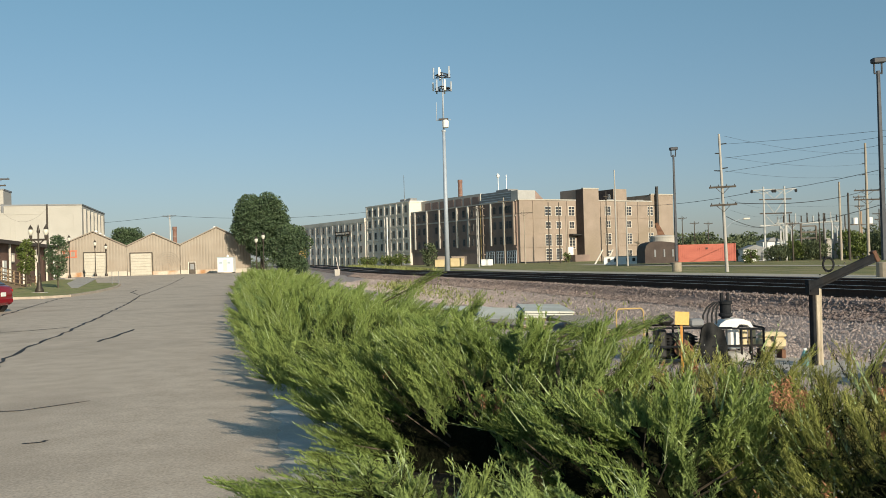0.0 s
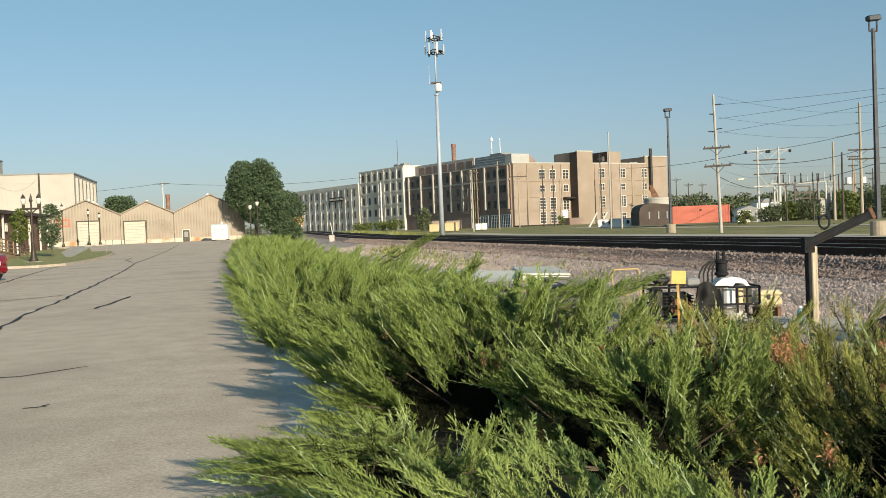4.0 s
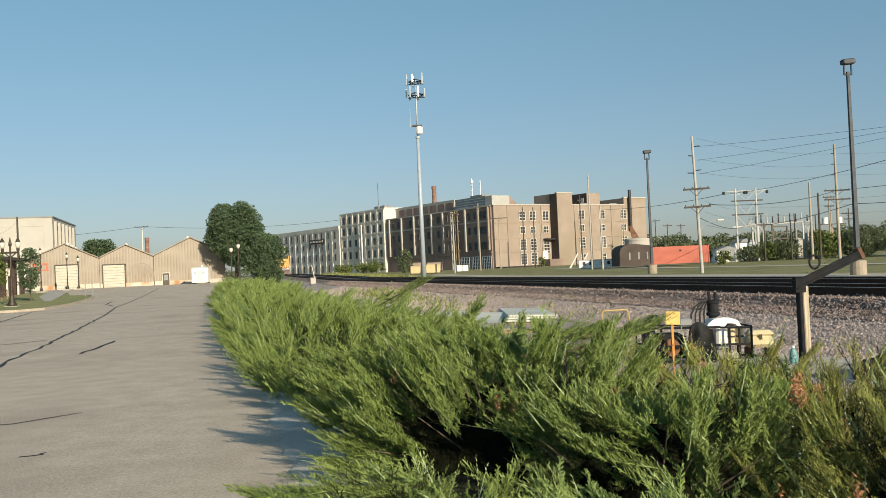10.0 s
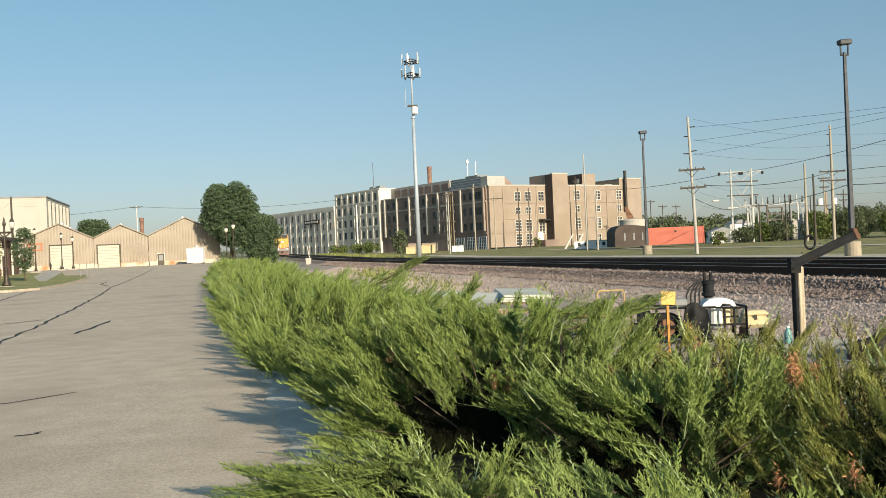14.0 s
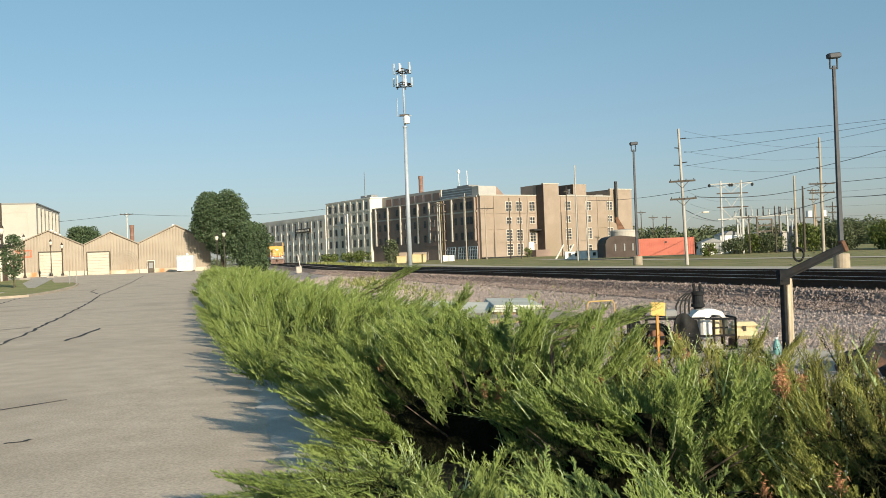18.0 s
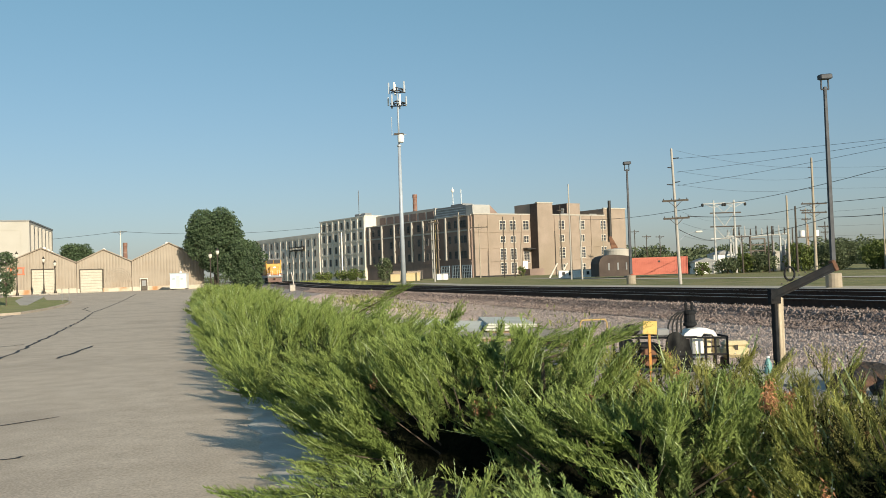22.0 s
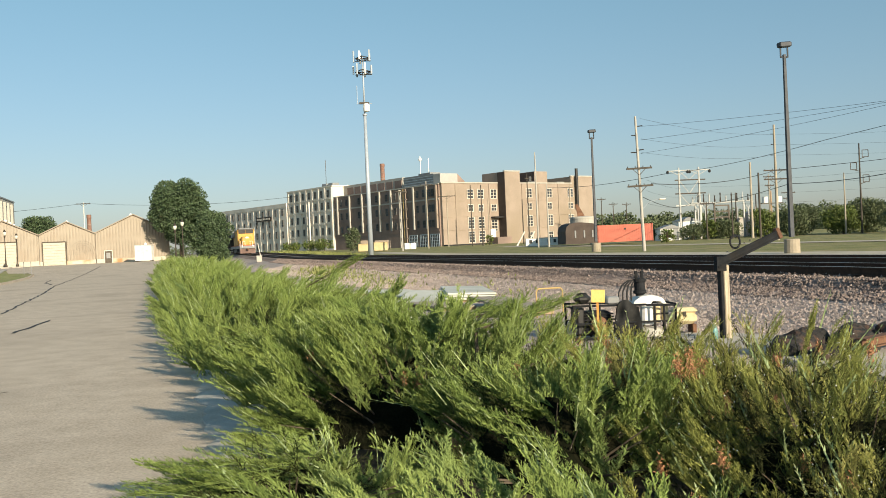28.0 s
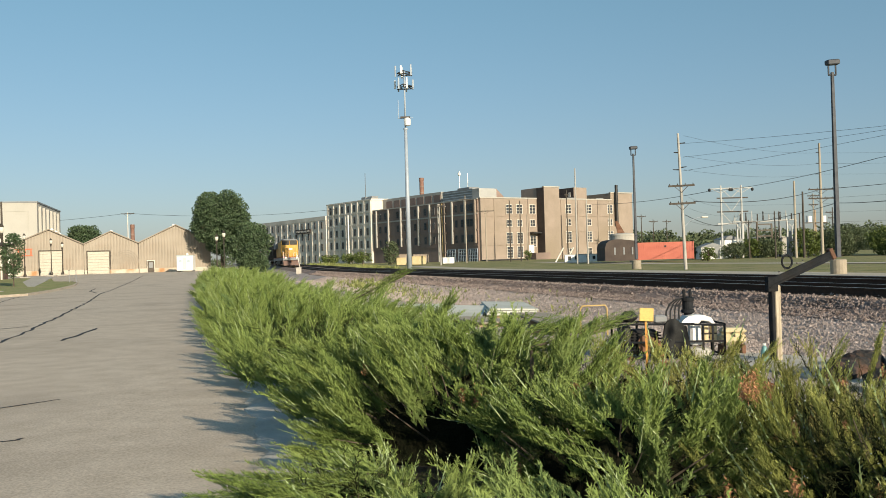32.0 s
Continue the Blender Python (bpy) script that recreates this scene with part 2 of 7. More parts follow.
M_STEEL = surface("galvanised_steel", (0.5, 0.51, 0.51), (0.6, 0.6, 0.6), 2, 0.45, 0.6, bump=0.05)
M_DARKST = surface("dark_bronze_steel", (0.05, 0.042, 0.035), (0.075, 0.062, 0.05), 3, 0.5, 0.4, bump=0.05)
M_BLACK = surface("black_paint", (0.015, 0.015, 0.016), (0.03, 0.03, 0.03), 3, 0.55, bump=0.05)
M_POLE = surface("weathered_pole_wood", (0.3, 0.26, 0.21), (0.4, 0.355, 0.29), 2, 0.9, stretch=(6, 6, 0.6), fine=20)
M_LEAF = surface("tree_leaf", (0.052, 0.088, 0.042), (0.08, 0.122, 0.058), 0.8, 0.6, bump=0, vary=0.35, island=True)
M_LEAF2 = surface("far_tree_leaf", (0.075, 0.1, 0.05), (0.1, 0.125, 0.06), 0.4, 0.7, bump=0, vary=0.3, island=True)
M_BARK = surface("bark", (0.09, 0.07, 0.05), (0.14, 0.11, 0.085), 6, 0.95, stretch=(3, 3, 0.6))
M_JUN = surface("juniper", (0.162, 0.228, 0.062), (0.264, 0.335, 0.104), 1.3, 0.75, bump=0, vary=0.25, island=True, c3=(0.14, 0.208, 0.08), big=0.6, spec=0.15)
M_TIP = surface("young_juniper_shoot", (0.33, 0.42, 0.2), (0.42, 0.5, 0.27), 3, 0.75, bump=0, vary=0.2, island=True, spec=0.15)
M_BRICKR = surface("red_brick", (0.2, 0.11, 0.085), (0.27, 0.155, 0.12), 1.2, 0.9, fine=14)
M_DARKW = surface("dark_window_frame", (0.1, 0.1, 0.1), (0.14, 0.14, 0.14), 2, 0.6, bump=0)
M_BLUEW = surface("blue_grey_frame", (0.36, 0.44, 0.5), (0.42, 0.5, 0.56), 2, 0.6, bump=0)
M_GREYCLAD = surface("grey_cladding", (0.2, 0.21, 0.22), (0.26, 0.27, 0.28), 0.5, 0.6, bump=0)
M_YELD = surface("dull_yellow_paint", (0.45, 0.31, 0.12), (0.5, 0.36, 0.16), 1, 0.7, bump=0)
M_SIGNB = surface("dark_sign", (0.05, 0.04, 0.035), (0.08, 0.06, 0.05), 1, 0.7, bump=0)
M_BERRY = surface("juniper_berry", (0.45, 0.48, 0.5), (0.6, 0.62, 0.62), 20, 0.6, bump=0)
M_WINF = surface("pale_window_frame", (0.56, 0.52, 0.46), (0.62, 0.58, 0.52), 2, 0.7, bump=0)
M_SHEDROOF = surface("shed_roof_steel", (0.22, 0.18, 0.14), (0.28, 0.235, 0.19), 0.5, 0.5, bump=0.1)
M_FOOT = surface("stained_footing", (0.5, 0.46, 0.39), (0.55, 0.5, 0.42), 0.6, 0.9, fine=20, c3=(0.4, 0.22, 0.11), big=0.5)
M_MURAL = surface("faded_mural_paint", (0.28, 0.245, 0.205), (0.33, 0.285, 0.235), 2, 0.8, bump=0)
M_DEPOT = surface("dark_depot_brick", (0.15, 0.085, 0.067), (0.22, 0.13, 0.1), 0.8, 0.9, fine=10, c3=(0.07, 0.045, 0.038), big=0.3)
M_TIMBER = surface("weathered_ramp_timber", (0.3, 0.21, 0.135), (0.4, 0.29, 0.2), 2, 0.85, stretch=(1, 1, 4))
M_LAWN = surface("watered_lawn", (0.2, 0.235, 0.075), (0.32, 0.305, 0.135), 0.8, 0.95, fine=25, c3=(0.29, 0.255, 0.14), big=0.35, bump=0.6, dist=0.05)
M_LANT = surface("frosted_lantern", (0.6, 0.58, 0.5), (0.68, 0.66, 0.58), 2, 0.3, bump=0)
M_ARM = surface("dark_crossarm", (0.055, 0.047, 0.04), (0.085, 0.072, 0.06), 3, 0.85, bump=0.1)
M_STEELP = surface("pale_galvanised_mast", (0.33, 0.38, 0.44), (0.39, 0.44, 0.5), 1, 0.5, 0.1, bump=0.05)
M_RUST = surface("rusty_steel", (0.12, 0.06, 0.038), (0.2, 0.105, 0.065), 3, 0.9, fine=40, c3=(0.1, 0.06, 0.045))
M_BROWN = surface("dark_brown_cladding", (0.06, 0.045, 0.04), (0.085, 0.065, 0.055), 0.6, 0.8, bump=0.1)
M_LEAFY = surface("yellow_green_leaf", (0.075, 0.11, 0.022), (0.12, 0.155, 0.035), 0.8, 0.6, bump=0, vary=0.3, island=True)
M_JUND = surface("dead_juniper", (0.36, 0.17, 0.085), (0.46, 0.24, 0.13), 1.3, 0.8, bump=0, vary=0.35, island=True)
# near-black stand-in for the shade deep inside a juniper
M_CORE = surface("juniper_inner_shade", (0.006, 0.008, 0.004), (0.012, 0.012, 0.007), 9, 0.95, fine=30, bump=0.6, dist=0.05, spec=0.03)
# old needles' own dark tone, plus the shade between plumes put into it
M_OLD = surface("old_needles_with_shade", (0.02, 0.027, 0.01), (0.038, 0.042, 0.018), 3, 0.9, bump=0, vary=0.5, island=True, spec=0.1)
M_SIGNY = surface("faded_yellow_board", (0.72, 0.46, 0.13), (0.76, 0.52, 0.18), 5, 0.6, bump=0.05)
M_STAKE = surface("orange_paint", (0.55, 0.24, 0.05), (0.62, 0.3, 0.08), 6, 0.7, bump=0.05)
M_POLEW = surface("silvery_pole_wood", (0.36, 0.345, 0.32), (0.44, 0.42, 0.39), 2, 0.9, stretch=(6, 6, 0.6), fine=20)
M_CREAMY = surface("cream_yellow_paint", (0.56, 0.47, 0.28), (0.64, 0.55, 0.36), 4, 0.6, c3=(0.4, 0.26, 0.13), big=1.5)
M_TEAL = surface("turquoise_plastic", (0.13, 0.3, 0.3), (0.17, 0.35, 0.35), 3, 0.4, bump=0)
M_PANEL = surface("pale_panel", (0.52, 0.53, 0.48), (0.61, 0.61, 0.56), 1.5, 0.6, c3=(0.42, 0.42, 0.35), big=0.6, bump=0.1)
M_ROCK = surface("dark_rubble", (0.015, 0.015, 0.016), (0.045, 0.04, 0.037), 6, 0.85, fine=30, c3=(0.16, 0.08, 0.05), big=2.5, bump=0.8, dist=0.03)
M_WEED = surface("weed", (0.17, 0.2, 0.06), (0.26, 0.27, 0.1), 0.5, 0.8, bump=0, vary=0.4, island=True)
M_CONC2 = surface("pale_gravel_road", (0.4, 0.36, 0.3), (0.48, 0.43, 0.36), 2, 0.95, fine=40, c3=(0.34, 0.32, 0.22), big=0.2)
M_YELL = surface("pale_yellow_paint", (0.5, 0.4, 0.22), (0.56, 0.46, 0.27), 1, 0.6, bump=0)
M_CARRED = surface("dark_red_car_paint", (0.21, 0.008, 0.016), (0.235, 0.01, 0.018), 1, 0.14, bump=0, spec=0.6)
M_TAIL = surface("red_lens", (0.45, 0.02, 0.02), (0.5, 0.03, 0.03), 4, 0.15, bump=0)
M_TYRE = surface("tyre_rubber", (0.02, 0.02, 0.02), (0.03, 0.03, 0.03), 6, 0.8, bump=0.1)
M_ALLOY = surface("bright_alloy", (0.7, 0.7, 0.7), (0.75, 0.75, 0.75), 4, 0.3, 0.7, bump=0)
# rim disc behind the spokes: the wheel's inner shade is put into this colour
M_ALLOYD = surface("shaded_alloy", (0.12, 0.12, 0.12), (0.18, 0.18, 0.18), 4, 0.5, 0.5, bump=0)
M_LOCO = surface("orange_yellow_paint", (0.58, 0.31, 0.065), (0.64, 0.36, 0.09), 0.8, 0.6, bump=0.05, c3=(0.42, 0.25, 0.1), big=1.2)
M_GREYR = surface("dusty_red_grey", (0.15, 0.095, 0.08), (0.2, 0.13, 0.11), 1.5, 0.8, bump=0.1)


def lit(name, colour, strength):
    m, n, k = mat_new(name)
    b = n["Principled BSDF"]
    b.inputs["Base Color"].default_value = (*colour, 1)
    b.inputs["Emission Color"].default_value = (*colour, 1)
    b.inputs["Emission Strength"].default_value = strength
    return m


M_LIT = lit("lit_lens", (1.0, 0.86, 0.62), 1.5)
M_LIT2 = lit("headlight_lens", (1.0, 0.9, 0.72), 1.0)
M_MULCH = surface("mulch", (0.025, 0.02, 0.014), (0.05, 0.038, 0.026), 12, 0.95, fine=70, bump=0.8, dist=0.03)
M_STONEB = surface("ballast_stone", (0.18, 0.138, 0.124), (0.285, 0.23, 0.21), 3, 0.9, bump=0, vary=0.45, island=True)
M_STONEG = surface("gravel_stone", (0.33, 0.275, 0.255), (0.43, 0.365, 0.34), 3, 0.9, bump=0, vary=0.3, island=True)


def leafy(m, share=0.1):
    """Lets sunlight through thin leaves."""
    n, k = m.node_tree.nodes, m.node_tree.links
    b, out = n["Principled BSDF"], n["Material Output"]
    t, mix = n.new("ShaderNodeBsdfTranslucent"), n.new("ShaderNodeMixShader")
    k.new(b.inputs["Base Color"].links[0].from_socket, t.inputs["Color"])
    mix.inputs[0].default_value = share
    k.new(b.outputs[0], mix.inputs[1])
    k.new(t.outputs[0], mix.inputs[2])
    k.new(mix.outputs[0], out.inputs["Surface"])


M_JUN2 = surface("tired_juniper", (0.24, 0.265, 0.075), (0.345, 0.355, 0.11), 1.3, 0.75, bump=0, vary=0.45, island=True, spec=0.2, c3=(0.3, 0.255, 0.105), big=0.9)
for m_ in (M_JUN, M_JUN2, M_TIP, M_LEAF, M_LEAFY, M_LEAF2, M_WEED):
    leafy(m_)
M_TARP = surface("black_tarpaulin", (0.02, 0.021, 0.022), (0.035, 0.036, 0.036), 5, 0.8, fine=30, bump=0.4, spec=0.15)
M_GUTTER = surface("bare_pale_concrete", (0.46, 0.44, 0.4), (0.53, 0.51, 0.47), 3, 0.9, fine=60, c3=(0.38, 0.35, 0.31), big=1.2)
M_PALEG = surface("pale_grey_cladding", (0.36, 0.36, 0.35), (0.42, 0.42, 0.41), 0.6, 0.7, bump=0.05)
M_SPLIT = surface("split_pale_timber", (0.42, 0.36, 0.27), (0.54, 0.47, 0.36), 3, 0.9, stretch=(8, 8, 0.8), fine=24, c3=(0.3, 0.24, 0.17), big=2.0)
M_OLDST = surface("old_dark_steel", (0.015, 0.017, 0.02), (0.028, 0.03, 0.034), 6, 0.85, bump=0.2, c3=(0.035, 0.031, 0.028), big=2.0, spec=0.08)
M_LATT = surface("grey_gantry_steel", (0.4, 0.41, 0.4), (0.5, 0.5, 0.49), 1, 0.6, bump=0)
M_YARD = surface("slate_grey_steel", (0.035, 0.042, 0.055), (0.055, 0.063, 0.078), 3, 0.6, 0.1, bump=0.05)
M_CONCD = surface("old_tan_concrete", (0.3, 0.26, 0.2), (0.36, 0.31, 0.245), 3, 0.9, fine=60)
M_SREDP = surface("faded_red_paint", (0.5, 0.14, 0.08), (0.55, 0.18, 0.1), 3, 0.7, bump=0)

# ---- ground ----
def sheet(name, l_list, s_list, dz, mat, label, category, bumpy=0.0, z=None):
    g = Geo()
    nl = len(l_list)
    for s in s_list:
        for l in l_list:
            h = (land(l, s) if z is None else z + rise(s, l)) + dz
            if bumpy:
                h += bumpy * noise.noise((l * 0.9, s * 0.9, 3.0)) + bumpy * 0.6 * noise.noise((l * 2.7, s * 2.7, 7.0))
            g.v.append(tuple(at(l, s, h)))
    for j in range(len(s_list) - 1):
        for i in range(nl - 1):
            a = j * nl + i
            g.f.append((a, a + 1, a + nl + 1, a + nl))
    ob = part(name, g, mat)
    return tagged(ob, label, category, kind="structure")


def span(a, b, n):
    return [a + (b - a) * i / n for i in range(n + 1)]


S_ALL = [-4000, -600, -100, -30] + span(-10, 70, 16) + span(74, 142, 17) + [200, 300, 600, 1500, 4000]
L_ALL = [-4000, -900, -200, -80, -30, -10, 0.35, 1.0, 2.0, 3.2, 4.4, 7, 9.6, 10.7, 11.8, 12.9, 13.25, 16.7, 20.2, 21.4, 24, 40, 90, 250, 900, 4000]
sheet("ground", L_ALL, S_ALL, -0.03, M_GRASS, "dry mown grass and bare soil", "ground")
sheet("road", [-70, -50, -30, -20, -12, -6, -2, 0.62], [-40] + span(-10, 70, 8) + span(74, 142, 17), 0.0, M_PAVE, "worn pale grey pavement with sealed cracks", "pavement")
sheet("gravel_strip", [4.2, 4.8] + span(5.4, 10.7, 9) + span(11.0, 12.9, 5), [-15] + span(-5, 70, 75) + span(72, 142, 35) + [180, 260, 400], 0.0, M_GRAVEL, "grey-pink crushed gravel beside the railway", "gravel", 0.035)
sheet("ballast", span(12.5, 13.25, 3) + span(13.6, 20.2, 10) + [20.8, 21.5], span(-20, 70, 150) + span(72, 142, 35) + [180, 260, 400, 700], 0.02, M_BALLAST, "coarse brown-pink railway ballast", "ballast", 0.05)

sheet("hedge_bed", [0.6, 0.98, 1.2, 1.6, 2.4, 3.2, 4.25], [-40] + span(-10, 70, 40) + span(72, 100, 14), 0.0, M_MULCH, "dark mulch and needle litter under the hedge", "bed", 0.02)


def stones(name, l0, l1, s0, s1_, count, size, seed, mat, label, power=1.0, zoff=0.02):
    """Loose angular stones lying on the land."""
    rng = np.random.default_rng(seed)
    ls_ = rng.uniform(l0, l1, count)
    ss = s0 + (s1_ - s0) * rng.uniform(0, 1, count) ** power
    z = np.interp(ls_, [q[0] for q in PROFILE], [q[1] for q in PROFILE]) + np.array([rise(v, u) for v, u in zip(ss, ls_)])
    c = np.stack([ls_ * CT - ss * ST, ls_ * ST + ss * CT, z + zoff], 1)
    r = size * rng.uniform(0.5, 1.3, (count, 1, 1)) * rng.uniform(0.6, 1.2, (count, 1, 3))
    base = np.array([(1, 0, 0), (-1, 0, 0), (0, 1, 0), (0, -1, 0), (0, 0, 1), (0, 0, -1)], float)
    a = rng.uniform(0, 6.28, count)
    tilt = rng.normal(size=(count, 6, 3)) * 0.25
    q = (base[None] + tilt) * r
    ca, sa = np.cos(a)[:, None], np.sin(a)[:, None]
    q = np.stack([q[..., 0] * ca - q[..., 1] * sa, q[..., 0] * sa + q[..., 1] * ca, q[..., 2]], -1) + c[:, None]
    f = np.array([(0, 2, 4), (2, 1, 4), (1, 3, 4), (3, 0, 4), (2, 0, 5), (1, 2, 5), (3, 1, 5), (0, 3, 5)])
    tris = (np.arange(count)[:, None, None] * 6 + f[None]).reshape(-1, 3)
    me = bpy.data.meshes.new(name)
    me.from_pydata(q.reshape(-1, 3).tolist(), [], tris.tolist())
    me.materials.append(mat)
    tagged(new(name, me), label, "stones", kind="stuff")


stones("ballast_stones", 12.3, 13.55, -2, 45, 30000, 0.031, 1, M_STONEB, "loose coarse ballast stones on the shoulder", 1.3, 0.03)
stones("ballast_stones", 13.5, 20.4, -2, 70, 14000, 0.05, 2, M_STONEB, "loose coarse ballast stones between the rails", 1.2, 0.03)
stones("gravel_stones", 9.2, 12.5, 4, 42, 42000, 0.02, 3, M_STONEG, "loose grey-pink gravel stones", 1.4, 0.02)
stones("gravel_stones", 8.6, 12.6, 38, 92, 16000, 0.032, 4, M_STONEG, "loose grey-pink gravel stones", 1.2, 0.015)
stones("ballast_stones", 12.2, 13.5, 44, 110, 12000, 0.05, 5, M_STONEB, "loose coarse ballast stones on the shoulder", 1.3, 0.03)

# ---- railway: two tracks ----
RAIL_TOP = 0.63
RAILS = (14.05, 15.55, 18.05, 19.55)
S_RAIL = [-60, 0, 40, 72, 112, 150, 190, 240, 300, 700]


def rail(l):
    root = tagged(new("rail"), "dark rusty steel rail with a worn bright top", "rail", "rails of the two tracks", "structure")
    web, head = Geo(), Geo()
    for a, b in zip(S_RAIL, S_RAIL[1:]):
        for g, x0, x1, z0, z1 in ((web, -0.07, 0.07, 0.45, 0.47), (web, -0.01, 0.01, 0.47, RAIL_TOP - 0.04), (web, -0.035, 0.035, RAIL_TOP - 0.04, RAIL_TOP - 0.004),
                                  (head, -0.03, 0.03, RAIL_TOP - 0.004, RAIL_TOP)):
            p = [(l + x0, z0), (l + x1, z0), (l + x1, z1), (l + x0, z1)]
            n = len(g.v)
            for s in (a, b):
                g.v += [tuple(at(x, s, z + rise(s, x))) for x, z in p]
            g.f += [(n, n + 1, n + 5, n + 4), (n + 1, n + 2, n + 6, n + 5), (n + 2, n + 3, n + 7, n + 6), (n + 3, n, n + 4, n + 7)]
    part("web", web, M_RAIL, root)
    part("head", head, M_RAIL_HEAD, root)


for l in RAILS:
    rail(l)
tie = Geo().bevel_box((0, 0, 0), (2.6, 0.23, 0.18), 0.015).mesh("tie", M_TIE)
plate = Geo().box((0, 0, 0), (0.36, 0.2, 0.02)).mesh("tie_plate", M_RAIL)
for c in (0.5 * (RAILS[0] + RAILS[1]), 0.5 * (RAILS[2] + RAILS[3])):
    for i in range(120):
        s_ = 2 + i * 0.54
        ob = tagged(part("tie", tie, None), "dark creosoted timber tie under the rails", "tie", "ties of the track", "structure")
        q = at(c, s_, 0.355)
        ob.matrix_basis = pose(q.x, q.y, q.z, 0, 0, math.degrees(THETA))
        for x in (-0.75, 0.75):
            part("tie_plate", plate, None, ob, m=Matrix.Translation((x, 0, 0.09)))

# ---- factory block beyond the railway ----
FA = math.degrees(math.atan2(0.53, 0.85))
FX, FY = 17.86, 214.8
FZ = 0.55
FACTORY = pose(FX, FY, 0, 0, 0, FA)


def window_mesh(w, h, cols, rows, frame_mat, bar=0.09, name="window"):
    """Meshes of a window in the x-z plane that looks to -y: frame with bars, and glass."""
    fr, gl = Geo(), Geo()
    t = 0.12

    def cuts(size, n):
        out = [-size / 2, -size / 2 + bar]
        for i in range(1, n):
            c = -size / 2 + size * i / n
            out += [c - bar * 0.35, c + bar * 0.35]
        return out + [size / 2 - bar, size / 2]

    xs, zs = cuts(w, cols), cuts(h, rows)
    nx = len(xs)
    for y in (-t / 2, t / 2):
        fr.v += [(x, y, z) for z in zs for x in xs]
    half = nx * len(zs)

    def solid(i, j):
        return 0 <= i < nx - 1 and 0 <= j < len(zs) - 1 and not (i % 2 and j % 2)

    for j in range(len(zs) - 1):
        for i in range(nx - 1):
            if not solid(i, j):
                continue
            q = (j * nx + i, j * nx + i + 1, (j + 1) * nx + i + 1, (j + 1) * nx + i)
            fr.f.append(q)
            fr.f.append(tuple(half + k for k in reversed(q)))
            for (di, dj), e in zip(((0, -1), (1, 0), (0, 1), (-1, 0)), range(4)):
                if not solid(i + di, j + dj):
                    u, v = q[e], q[(e + 1) % 4]
                    fr.f.append((v, u, half + u, half + v))
    gl.box((0, 0.04, 0), (w - 0.02, 0.02, h - 0.02))
    return fr.mesh("window", frame_mat), gl.mesh("pane", M_GLASS)


def put_window(pair, parent, m, label=""):
    w = part("window", pair[0], None, parent, label, m=m)
    part("pane", pair[1], None, w)
    return w


def gable_free_block(x0, x1, y0, y1, z0, z1):
    return Geo().box(((x0 + x1) / 2, (y0 + y1) / 2, (z0 + z1) / 2), (x1 - x0, y1 - y0, z1 - z0))


